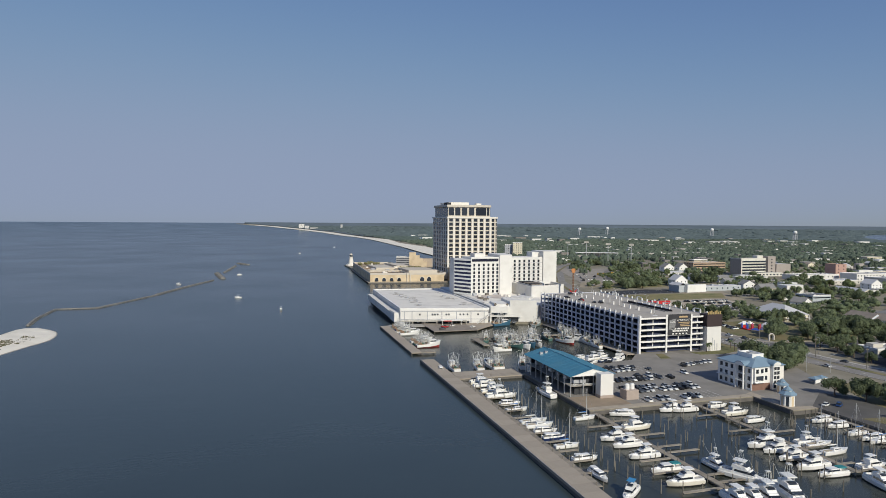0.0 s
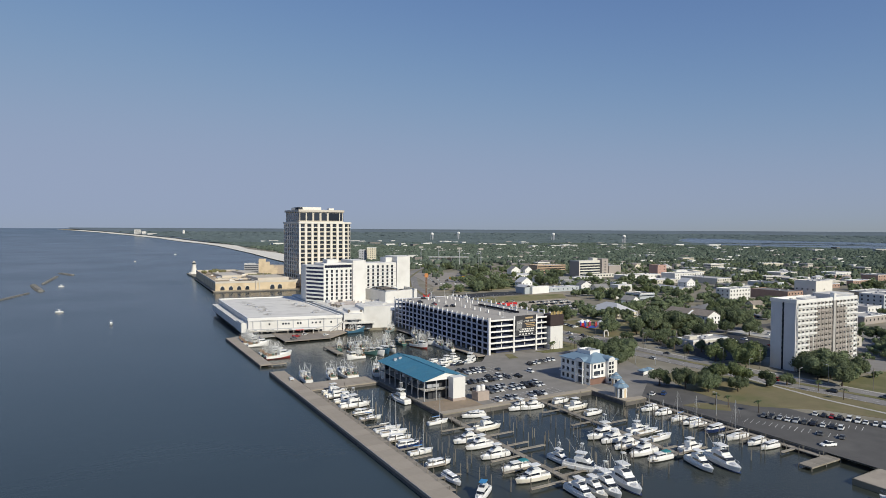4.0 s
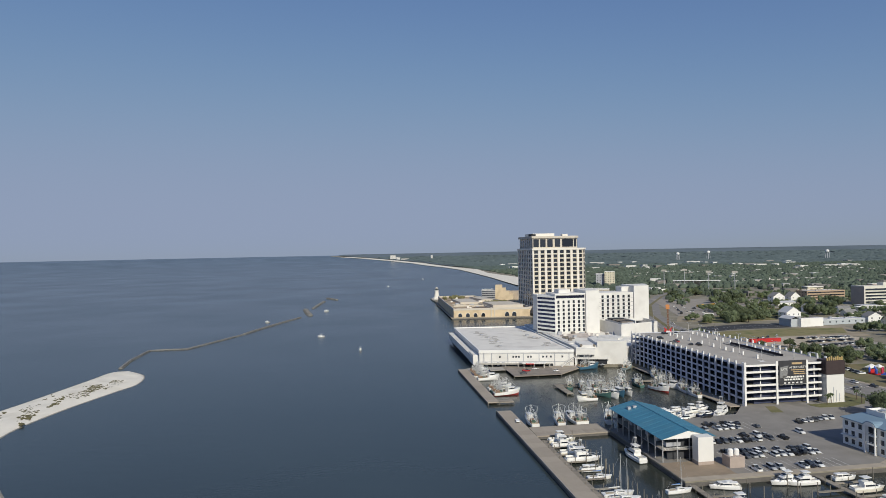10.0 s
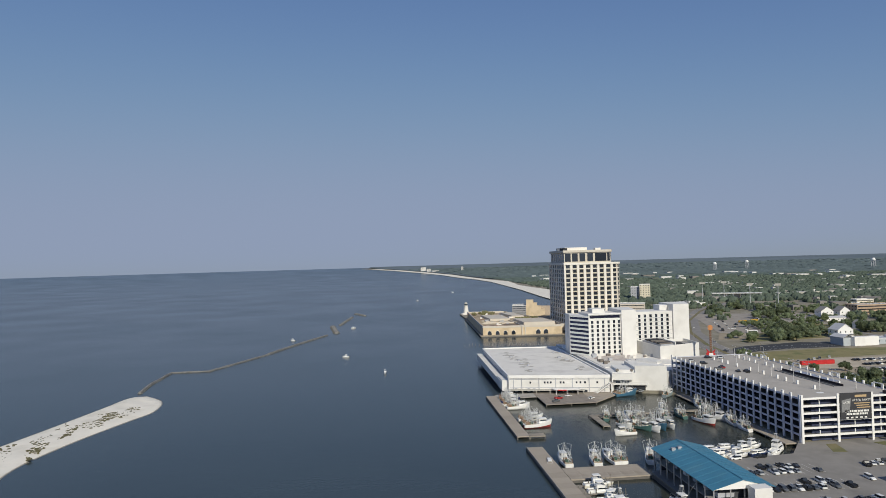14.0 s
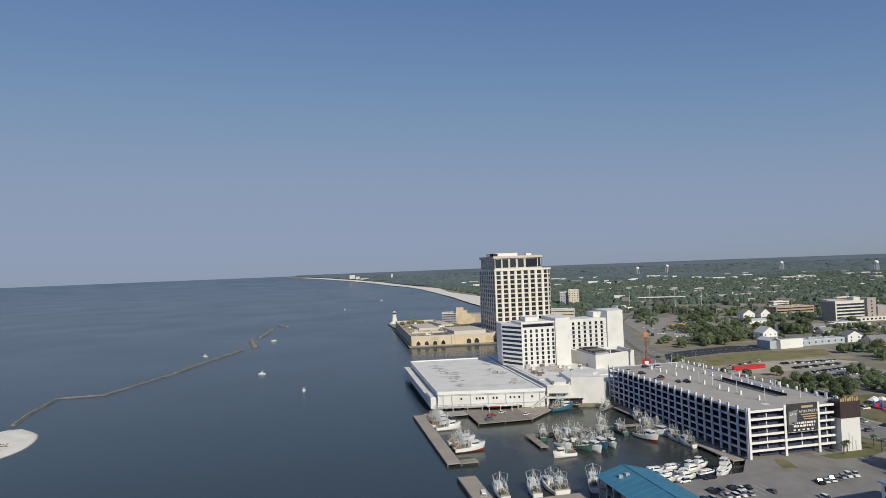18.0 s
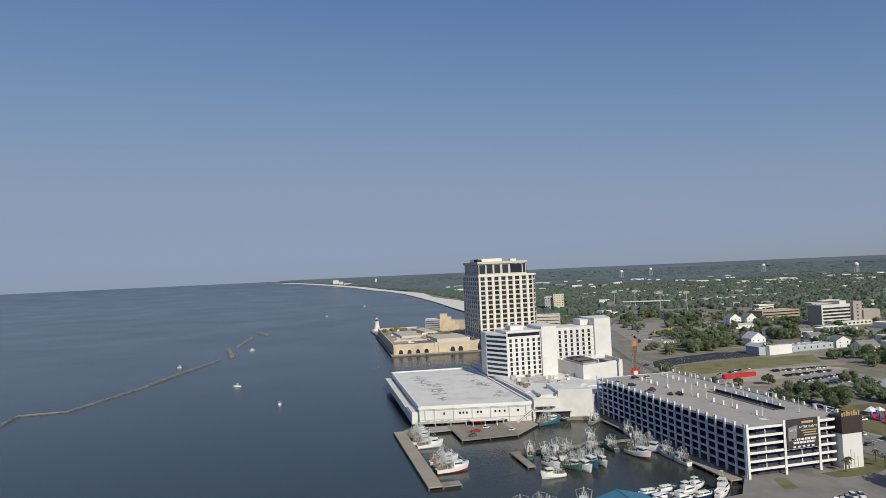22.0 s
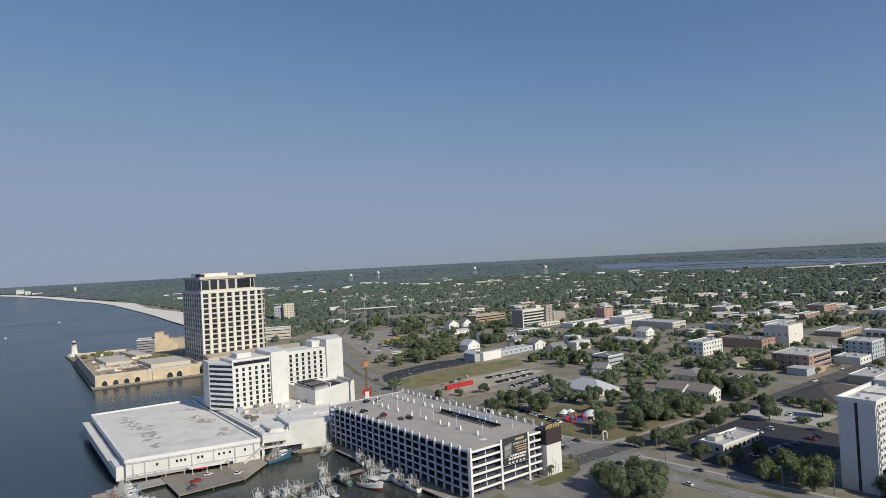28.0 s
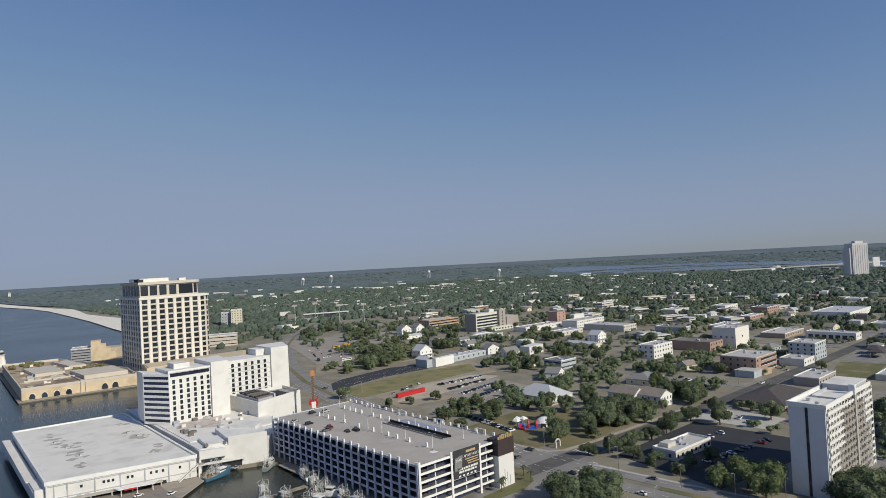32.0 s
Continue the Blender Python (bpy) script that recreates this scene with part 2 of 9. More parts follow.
WATER = water("sea_water", (0.034, 0.047, 0.052), 0.22, 0.28, 0.42)
HARBOUR_WATER = water("harbour_water", (0.036, 0.041, 0.035), 0.2, 0.5, 0.3)
BAY_WATER = water("bay_water_calm", (0.085, 0.095, 0.10), 0.22, 0.2, 0.18)
SOIL = mat("town_ground", (0.24, 0.215, 0.16), 0.95, 0.35, 14, 1.2, 0.3, stain=(0.31, 0.285, 0.235), stain_amt=0.9)
DIRT = mat("dirt", (0.34, 0.285, 0.21), 0.95, 0.2, 12, 0.7, 0.3, stain=(0.20, 0.18, 0.10), stain_amt=0.7)
SAND = mat("sand", (0.80, 0.75, 0.65), 0.95, 0.10, 9, 0.6, 0.2, stain=(0.62, 0.57, 0.47), stain_amt=0.5)
GRASS = mat("grass", (0.145, 0.142, 0.062), 0.95, 0.3, 9, 0.5, 0.3, stain=(0.245, 0.205, 0.115), stain_amt=0.9)
DRYGRASS = mat("dry_grass", (0.20, 0.17, 0.09), 0.95, 0.2, 10, 0.6, 0.3, stain=(0.12, 0.13, 0.05), stain_amt=0.8)
ASPHALT = mat("asphalt", (0.105, 0.10, 0.094), 0.9, 0.25, 7, 0.3, 0.2, stain=(0.15, 0.143, 0.132), stain_amt=0.6)
OLD_ASPHALT = mat("worn_asphalt", (0.25, 0.235, 0.22), 0.92, 0.2, 9, 0.3, 0.2, stain=(0.17, 0.16, 0.15), stain_amt=0.6)
# near-black: fresh sealing, and lots darkened to stand for a cast shadow
NEW_OR_SHADED_ASPHALT = mat("fresh_or_shaded_asphalt", (0.045, 0.046, 0.05), 0.85, 0.2, 8, 0.3, 0.2)
CONCRETE = mat("concrete", (0.36, 0.34, 0.31), 0.9, 0.14, 4, 0.3, 0.2, stain=(0.22, 0.2, 0.17), stain_amt=0.5, rnd=0.07)
PALE_CONCRETE = mat("pale_concrete", (0.46, 0.44, 0.40), 0.9, 0.12, 5, 0.3, 0.15, stain=(0.3, 0.28, 0.25), stain_amt=0.5, rnd=0.05)
SEA_CONCRETE = mat("sea_wall_concrete", (0.37, 0.32, 0.26), 0.9, 0.14, 4, 0.3, 0.25, stain=(0.24, 0.205, 0.165), stain_amt=0.6, rnd=0.08)
# darker concrete for quay faces and bases at the water
DARK_CONCRETE = mat("concrete_dark", (0.13, 0.12, 0.11), 0.8, 0.3, 2, 0.3, 0.3)
PLANK = mat("weathered_wood", (0.30, 0.265, 0.215), 0.9, 0.22, 1.5, 0.2, 0.3, stain=(0.16, 0.14, 0.12), stain_amt=0.5, rnd=0.15)
PILE = mat("pile_wood", (0.20, 0.18, 0.15), 0.9, 0.3, 0.8, 0.15, 0.3, rnd=0.2)
WHITE = mat("white_paint", (0.80, 0.79, 0.76), 0.6, 0.05, 5, 0.4, 0.05, stain=(0.62, 0.6, 0.56), stain_amt=0.35)
WHITE_WALL = mat("white_stucco", (0.73, 0.715, 0.68), 0.8, 0.07, 6, 0.25, 0.12, stain=(0.58, 0.56, 0.52), stain_amt=0.5)
MEMBRANE = mat("roof_membrane", (0.74, 0.71, 0.655), 0.85, 0.08, 8, 0.5, 0.1, stain=(0.52, 0.49, 0.45), stain_amt=0.55)
GREY_WALL = mat("grey_wall", (0.42, 0.43, 0.46), 0.8, 0.1, 5, 0.3, 0.1, stain=(0.3, 0.31, 0.33), stain_amt=0.4)
GARAGE_GREY = mat("garage_precast", (0.53, 0.55, 0.615), 0.85, 0.1, 4, 0.3, 0.12, stain=(0.40, 0.41, 0.44), stain_amt=0.4, rnd=0.05)
# near-black: paints the shade in openings; also the colour of dark roof plant
DARK = mat("dark_plant_and_shade", (0.03, 0.033, 0.04), 0.9, 0.3, 3, 0.5, 0.0)
BEIGE = mat("beige_stucco", (0.585, 0.535, 0.46), 0.8, 0.08, 7, 0.3, 0.1, stain=(0.55, 0.45, 0.33), stain_amt=0.4)
TAN = mat("tan_stucco", (0.66, 0.53, 0.36), 0.85, 0.12, 6, 0.3, 0.15, stain=(0.42, 0.32, 0.2), stain_amt=0.5)
CREAM = mat("cream_trim", (0.76, 0.725, 0.66), 0.8, 0.07, 5, 0.3, 0.1)
BLUE_ROOF = mat("blue_metal_roof", (0.055, 0.20, 0.30), 0.5, 0.15, 6, 0.4, 0.1, stain=(0.09, 0.22, 0.29), stain_amt=0.5)
PALE_BLUE = mat("pale_blue_metal_roof", (0.20, 0.29, 0.37), 0.5, 0.1, 4, 0.3, 0.1)
WINDOW = glass("window_glass", (0.028, 0.034, 0.045))
NAVY_GLASS = glass("navy_glass", (0.03, 0.035, 0.07))
BLACK = mat("black_paint", (0.02, 0.02, 0.022), 0.5, 0.2, 1, 0.2, 0.05)
RED = mat("red_paint", (0.50, 0.03, 0.03), 0.5, 0.15, 2, 0.2, 0.05)
BROWN = mat("brown_fascia", (0.05, 0.035, 0.035), 0.7, 0.2, 2, 0.3, 0.1)
STEEL = mat("galvanised_steel", (0.52, 0.53, 0.54), 0.45, 0.12, 1, 0.2, 0.05, metal=0.6, rnd=0.1)
ROCK = mat("breakwater_rock", (0.14, 0.14, 0.136), 0.95, 0.3, 1.5, 0.3, 0.5, island=0.5)


# ---- ground, sea and shore ----
CX, CY = 20.0, 60.0


def rise(x, y):
    """The far rim stands a little higher, so that the sheet meets the sky at the true horizon."""
    r = math.hypot(x - CX, y - CY)
    return 0.0 if r < 3000 else 64.0 * ((r - 3000) / 1900) ** 2


def ring_sheet(name, material, radii, n, z, label, keep=None):
    g = G()
    rings = []
    for r in radii:
        rings.append([(CX + r * math.sin(2 * math.pi * i / n), CY + r * math.cos(2 * math.pi * i / n)) for i in range(n)])
    g.v = [(CX, CY, z)] + [(x, y, z + rise(x, y)) for ring in rings for x, y in ring]
    g.f = [(0, 1 + (i + 1) % n, 1 + i) for i in range(n)]
    for k in range(len(radii) - 1):
        for i in range(n):
            a, b = 1 + k * n + i, 1 + k * n + (i + 1) % n
            g.f.append((a, b, b + n, a + n))
    return tagged(part(name, g, material), label, "water", kind="structure")


ring_sheet("water", WATER, [100, 400, 1000, 2000, 3000, 3300, 3600, 3900, 4200, 4500, 4700, 4900], 96, 0.0, "dark slate-blue calm sea with fine ripples")

tagged(part("harbour_water", G().prism([(94, 60), (240, 60), (240, 300), (216, 452), (110, 460), (88, 452), (88, 152), (94, 152)], -0.4, 0.03), HARBOUR_WATER), "still murky grey-green water of the harbour basins", "water", kind="structure")

# shoreline of the mainland, from the harbour to the far coast (x by y)
COAST = [(206, -2400), (206, 107), (224, 107.5), (226, 112), (226, 122), (222, 124), (222, 203), (209, 203), (209, 224.5), (128.5, 224.5), (128.5, 291), (150, 299), (199, 303), (211.5, 318), (211.5, 428), (200, 441), (172, 452), (172, 600),
         (236, 640), (236, 772), (139, 788), (147, 1010), (148, 1110), (172, 1112), (215, 1020), (300, 1055), (360, 1150), (395, 1300), (412, 1560), (440, 1880), (462, 2250), (486, 2700), (484, 3100), (385, 3840), (263, 4210), (90, 4550), (-60, 4740), (-150, 4850)]


def coast_x(y):
    for (xa, ya), (xb, yb) in zip(COAST, COAST[1:]):
        if ya <= y <= yb and yb > ya:
            return xa + (xb - xa) * (y - ya) / (yb - ya)
    return COAST[-1][0]


def land_mesh():
    """Mainland: a near plate with quay walls, and a far sheet beyond it."""
    g = G()
    near = [p for p in COAST if p[1] < 1200] + [(378, 1230), (2500, 1230), (2500, -2400)]
    g.prism(near, -2.0, 1.9)
    ys = [1230, 1300, 1450, 1560, 1750, 1880, 2100, 2250, 2500, 2700, 3000, 3100, 3400, 3640, 3840, 4030, 4210, 4380, 4550, 4650, 4740, 4850]
    us = [0, 0.01, 0.03, 0.06, 0.1, 0.16, 0.24, 0.34, 0.46, 0.6, 0.75, 0.88, 1.0]
    rows = []
    for y in ys:
        x0 = coast_x(y)
        xr = max(x0 + 300, CX + math.sqrt(max(0, 4900 ** 2 - (y - CY) ** 2)))
        rows.append([(x0 + (xr - x0) * u, y) for u in us])
    n = len(us)
    base = len(g.v)
    for r in rows:
        for k, (x, y) in enumerate(r):
            g.v.append((x, y, (0.1 if k == 0 else 1.9) + rise(x, y)))
    for j in range(len(ys) - 1):
        for k in range(n - 1):
            a = base + j * n + k
            g.f.append((a, a + 1, a + n + 1, a + n))
    # the plain to the east, past the near plate
    xs = [2500, 3000, 3400, 3800, 4200, 4600, 4900]
    yy = [-1500, -700, 0, 600, 1230]
    base = len(g.v)
    for y in yy:
        for x in xs:
            g.v.append((x, y, 1.9 + rise(x, y)))
    for j in range(len(yy) - 1):
        for k in range(len(xs) - 1):
            a = base + j * len(xs) + k
            g.f.append((a, a + 1, a + len(xs) + 1, a + len(xs)))
    return g


solo("ground", land_mesh(), SOIL, "flat town ground of dry grass, soil and sand", "ground", kind="structure")


def gz(x, y):
    return 1.9 + rise(x, y)


def sheet(name, pts, material, z, label, category, th=0.12):
    return solo(name, G().prism(pts, z - th, z), material, label, category, kind="structure")


# beach, island and breakwater
def strip(name, left, right, z, material, label, category):
    g = G()
    n = len(left)
    g.v = [(x, y, z + rise(x, y)) for x, y in left] + [(x, y, z + 0.6 + rise(x, y)) for x, y in right]
    g.f = [(i, n + i, n + i + 1, i + 1) for i in range(n - 1)]
    return solo(name, g, material, label, category, kind="structure")


bys = [1120, 1180, 1240, 1300, 1400, 1480, 1560, 1680, 1800, 1880, 2050, 2250, 2450, 2700, 2900, 3100, 3400, 3640, 3840, 4030, 4210, 4380, 4550, 4650, 4740]
strip("beach", [(coast_x(y) - 12, y) for y in bys], [(coast_x(y) + (50 + 14 * math.sin(y / 130.0) if y < 3300 else 55), y) for y in bys], 1.75, SAND, "long pale sand beach along the mainland shore", "beach")


def spline(pts, n):
    """A smooth line through a few shore points."""
    out = []
    q = [pts[0]] + pts + [pts[-1]]
    for i in range(len(pts) - 1):
        a, b, c, d = q[i:i + 4]
        for k in range(n):
            t = k / n
            out.append(tuple(0.5 * (2 * b[j] + (c[j] - a[j]) * t + (2 * a[j] - 5 * b[j] + 4 * c[j] - d[j]) * t * t + (3 * b[j] - a[j] - 3 * c[j] + d[j]) * t ** 3) for j in (0, 1)))
    return out + [pts[-1]]


def spit(heights):
    """A low sand spit that ends in a rounded tip, laid in rings towards its spine."""
    west = [(-420, -60), (-300, 170), (-216, 315), (-190, 365), (-178, 410), (-166, 478), (-161, 508), (-150, 512)]
    east = [(-40, -60), (-80, 200), (-114, 267), (-138, 302), (-152, 345), (-147, 390), (-135, 435), (-128, 460), (-133, 490), (-150, 512)]
    w, e = spline(west, 9), spline(east, 7)
    m = len(w)
    e = [e[min(len(e) - 1, round(i * (len(e) - 1) / (m - 1)))] for i in range(m)]
    g = G()
    for h, o in heights:
        for side, s in ((w, -1), (e, 1)):
            for i, (x, y) in enumerate(side):
                cx, cy = (w[i][0] + e[i][0]) / 2, (w[i][1] + e[i][1]) / 2
                d = max(0.01, math.hypot(x - cx, y - cy))
                f = max(0.04, (d - o) / d) if o > 0 else 1 - o / max(d, 3.0)
                g.v.append((cx + (x - cx) * f, cy + (y - cy) * f + (-o * 0.8 if i > m - 8 else 0), h + 0.12 * math.sin(i * 1.3)*(o > 2)))
    for k in range(len(heights) - 1):
        for i in range(m - 1):
            a = 2 * m * k + i
            g.f.append((a, a + 1, a + 2 * m + 1, a + 2 * m))
            a += m
            g.f.append((a + 1, a, a + 2 * m, a + 2 * m + 1))
    a = 2 * m * (len(heights) - 1)
    for i in range(m - 1):
        g.f.append((a + i, a + i + 1, a + m + i + 1, a + m + i))
    return g


solo("wet_sand", spit(((-0.3, -2.6), (0.05, -0.8), (0.2, 1.2))), mat("wet_sand", (0.27, 0.24, 0.18), 0.5, 0.12, 3, 0.4, 0.1), "wet brown edge of the sand spit", "beach", kind="structure")
solo("sand_bar", spit(((0.1, 0.0), (0.55, 2.0), (1.0, 7.0), (1.2, 16.0))), SAND, "low pale sand spit with sparse dark scrub", "island", kind="structure")


# paler than the flank rock: the sunlit top is put into the colour
LIT_CREST = mat("breakwater_lit_crest", (0.25, 0.242, 0.225), 0.95, 0.25, 2.5, 0.3, 0.4, stain=(0.14, 0.136, 0.125), stain_amt=0.7)


def rock_line(name, pts, rng, label, width=2.0, step=0.9, hgt=1.1):
    """A packed crest coloured pale for its sunlit top, between two dark flanks of loose rock."""
    g, crest = G(), G()
    offs = max(1, round(width / 2.2))
    for (xa, ya), (xb, yb) in zip(pts, pts[1:]):
        L = math.hypot(xb - xa, yb - ya)
        nx, ny = -(yb - ya) / L, (xb - xa) / L
        n = max(1, int(L / 4))
        for k in range(n):
            e, f = width * rng.uniform(0.34, 0.46), width * rng.uniform(0.34, 0.46)
            u, v = k / n, (k + 1.08) / n
            q = [(xa + (xb - xa) * w + nx * o, ya + (yb - ya) * w + ny * o) for w, o in ((u, -e), (v, -e), (v, f), (u, f))]
            crest.prism(q, -0.8, hgt * rng.uniform(0.8, 1.05), 0.06)
        for k in range(int(L / step)):
            for m in range(-offs, offs + 1):
                if m == 0 and rng.random() < 0.75:
                    continue
                off = 0.62 * m / offs
                u = (k + rng.random()) * step / L
                o = off * width + rng.uniform(-0.35, 0.35)
                x, y = xa + (xb - xa) * u + nx * o, ya + (yb - ya) * u + ny * o
                s = rng.uniform(0.5, 1.0)
                h = hgt * (1.15 - abs(off)) * rng.uniform(0.6, 1.1)
                a = rng.uniform(0, 3)
                q = [(x + s * rng.uniform(0.7, 1.2) * math.cos(a + i * 1.2566), y + s * rng.uniform(0.7, 1.2) * math.sin(a + i * 1.2566)) for i in range(5)]
                g.prism(q, -0.8, h, rng.uniform(0.25, 0.6))
    t = tagged(part(name, g, ROCK), label, "breakwater", kind="stuff")
    tagged(part("crest", crest, LIT_CREST, t, "packed crest coloured pale for its sunlit top"), kind="stuff")
    return t


rr = random.Random(5)
BW = [(-160, 524), (-165, 560), (-166, 613), (-134, 614), (-100, 706)]
rock_line("breakwater", BW, rr, "long low dark rubble breakwater lying in the sea")
rock_line("breakwater_arm", spline([(-100, 709), (-82, 776), (-54, 868)], 4), rr, "straight pale arm of the rubble breakwater", 2.5, 0.9, 1.4)
rock_line("breakwater_mound", [(-43, 888), (-50, 935), (-56, 985)], rr, "broad rubble mound at a gap in the breakwater", 5.5, 1.2, 2.2)
rock_line("breakwater_end", [(-46, 1000), (-35, 1135)], rr, "low seaward end of the rubble breakwater", 3.6, 1.2, 1.7)
rock_line("breakwater_tip", [(-32, 1210), (-14, 1160)], rr, "dark broken tip of the breakwater", 6, 1.3, 1.8)

# ---- harbour: sea wall, piers, quays ----
def pier(name, x0, y0, x1, y1, z, label, slab=6.0, along="y", material=CONCRETE, th=0.5, pile_step=6.0, lip=True):
    t = thing(name, (x0 + x1) / 2, (y0 + y1) / 2, 0, 0, label, "pier")
    w, d = x1 - x0, y1 - y0
    L, W = (d, w) if along == "y" else (w, d)
    n = max(1, round(L / slab))
    s = L / n
    g = G()
    if along == "y":
        g.box(-W / 2, 0.02, -th, W / 2, s - 0.02, 0)
    else:
        g.box(0.02, -W / 2, -th, s - 0.02, W / 2, 0)
    me = g.mesh("slab")
    for k in range(n):
        o = -L / 2 + k * s
        part("slab", me, material, t, loc=(0, o, z) if along == "y" else (o, 0, z))
    pm = G().cyl(0, 0, -1.5, z - 0.1, 0.2, n=6).mesh("dock_post")
    m = max(1, round(L / (pile_step * 2.6)))
    for k in range(m + 1):
        o = -L / 2 + L * k / m
        for e in (-W / 2 + 0.1, W / 2 - 0.1):
            x, y = (e, o) if along == "y" else (o, e)
            part("dock_post", pm, PILE, t, loc=(x, y, 0))
    return t


sea = pier("sea_wall_walkway", 86.2, 150.0, 94.0, 335.0, 1.6, "long weathered concrete sea wall walkway between marina and open sea", 6.2, material=SEA_CONCRETE)
part("wall_face", G().box(-3.9, -92.5, -2.0, -3.2, 92.5, 1.1), DARK_CONCRETE, sea, "dark concrete seaward face")
part("parapet", G().box(-3.9, -92.5, 1.602, -3.6, 92.5, 2.0), CONCRETE, sea)
xp = pier("cross_pier", 94.2, 289.0, 128.2, 303.0, 1.55, "wide concrete cross pier joining the sea wall to the shed quay", 5.6, "x", SEA_CONCRETE)
part("wall_face", G().box(-16.8, -6.9, -2, 16.8, -6.5, 1.05), DARK_CONCRETE, xp)
wh = pier("shrimp_wharf", 86.0, 354.0, 92.4, 452.0, 1.6, "narrow grey concrete wharf where shrimp boats tie up", 6.1, material=SEA_CONCRETE)
part("wall_face", G().box(-3.1, -49, -2, -2.7, 49, 1.1), DARK_CONCRETE, wh)
pier("wharf_head", 92.6, 353.5, 100.5, 358.5, 1.55, "short timber head of the shrimp wharf", 2.0, "x", PLANK)
pier("casino_quay", 92.6, 444.0, 118.0, 455.0, 1.55, "worn concrete quay in front of the white casino hall", 5, "x")
lq = pier("loading_quay", 118.2, 420.0, 150.0, 456.0, 1.6, "broad brown concrete loading quay with parked cars", 6, "x", mat("brown_concrete", (0.27, 0.235, 0.20), 0.9, 0.2, 4, 0.3, 0.2, stain=(0.18, 0.155, 0.13), stain_amt=0.6, rnd=0.05))
part("quay_wedge", G().prism([(15.95, -17.8), (36, 1.0), (37, 14), (15.95, 18)], 1.0, 1.598), SEA_CONCRETE, lq)
pier("garage_quay", 205.6, 318.5, 211.3, 430.0, 1.6, "narrow concrete quay along the garage foot", 6, material=SEA_CONCRETE)
pier("shrimp_dock", 135.0, 366.0, 139.0, 391.0, 1.3, "old timber dock crowded by shrimp boats", 2.5, material=PLANK, pile_step=3)
pier("shrimp_dock_spur", 139.2, 388.0, 200.0, 391.0, 1.3, "narrow timber dock spur behind the shrimp boats", 3.0, "x", PLANK, pile_step=4)

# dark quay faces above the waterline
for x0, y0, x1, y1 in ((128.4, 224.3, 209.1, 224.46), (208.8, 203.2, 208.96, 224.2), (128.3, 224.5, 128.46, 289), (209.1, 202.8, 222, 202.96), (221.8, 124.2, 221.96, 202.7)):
    solo("quay_face", G().box(x0, y0, -1.5, x1, y1, 1.55), DARK_CONCRETE, "dark concrete quay face", "quay", kind="structure")

# paved areas
sheet("parking_lot", [(128.6, 225), (209, 225), (209, 206), (243, 206), (262, 240), (300, 318), (211.5, 318), (199, 303.2), (150, 299), (128.6, 291)], mat("harbour_asphalt", (0.255, 0.238, 0.216), 0.92, 0.22, 7, 0.3, 0.2, stain=(0.18, 0.168, 0.152), stain_amt=0.7), 1.98, "grey worn asphalt parking lot beside the harbour", "parking lot")
TANPAVE = mat("tan_promenade", (0.40, 0.345, 0.275), 0.92, 0.15, 4, 0.4, 0.2, stain=(0.28, 0.24, 0.19), stain_amt=0.6)
sheet("promenade", [(128.8, 224.8), (208.8, 224.8), (208.8, 228.4), (128.8, 228.4)], TANPAVE, 1.996, "tan concrete promenade along the quay", "pavement")
sheet("quay_corner", [(209.2, 203.2), (221.8, 203.2), (221.8, 206.4), (213.4, 207), (213.4, 231), (209.2, 229)], TANPAVE, 1.997, "tan concrete quay round the kiosk", "pavement")
sheet("shed_apron", [(128.8, 228.5), (150.5, 228.5), (151, 244), (128.8, 244)], mat("brown_apron", (0.30, 0.235, 0.17), 0.95, 0.2, 4, 0.4, 0.2, stain=(0.20, 0.16, 0.12), stain_amt=0.6), 1.998, "brown dirt and concrete apron before the boat shed", "pavement")
sheet("marina_road", [(222, 100), (246, 96), (262, 150), (262, 200), (243, 222), (222, 206)], ASPHALT, 1.99, "dark asphalt marina parking and service road", "road")
sheet("marina_lot", [(226, 40), (300, 20), (300, 110), (262, 150), (246, 150), (226, 100)], ASPHALT, 1.985, "dark asphalt marina parking lot with faded bays", "parking lot")
sheet("boat_apron", [(206.2, 40), (226, 40), (226, 106.8), (206.2, 106.8)], SEA_CONCRETE, 1.987, "pale concrete apron beside the boat ramp", "pavement")
sheet("kerb_island", [(226, 187), (229, 179), (237, 171), (244, 177), (236, 186)], DRYGRASS, 2.05, "low kerbed island beside the marina road", "lawn")
sheet("lawn", [(250, 204), (247.5, 182), (252, 171), (261, 163), (273, 153), (281, 137), (288, 122), (300, 116), (303, 160), (297, 195), (285, 232), (264, 232)], DRYGRASS, 2.03, "green and straw-coloured roadside lawn", "lawn")
HW = [(306, -300), (312, 60), (316, 140), (308, 190), (302, 260), (299, 320), (300, 380), (305, 460), (316, 540), (338, 640), (372, 740), (430, 860), (520, 1000), (640, 1150)]


def road(name, pts, w, z, material, label, off=0.0):
    g = G()
    L, R = [], []
    for i, (x, y) in enumerate(pts):
        a, b = pts[max(0, i - 1)], pts[min(len(pts) - 1, i + 1)]
        l = math.hypot(b[0] - a[0], b[1] - a[1])
        nx, ny = -(b[1] - a[1]) / l, (b[0] - a[0]) / l
        L.append((x + nx * (off + w / 2), y + ny * (off + w / 2)))
        R.append((x + nx * (off - w / 2), y + ny * (off - w / 2)))
    n = len(pts)
    g.v = [(x, y, z + rise(x, y)) for x, y in L] + [(x, y, z + rise(x, y)) for x, y in R]
    g.v += [(x, y, zz - 0.12) for x, y, zz in g.v]
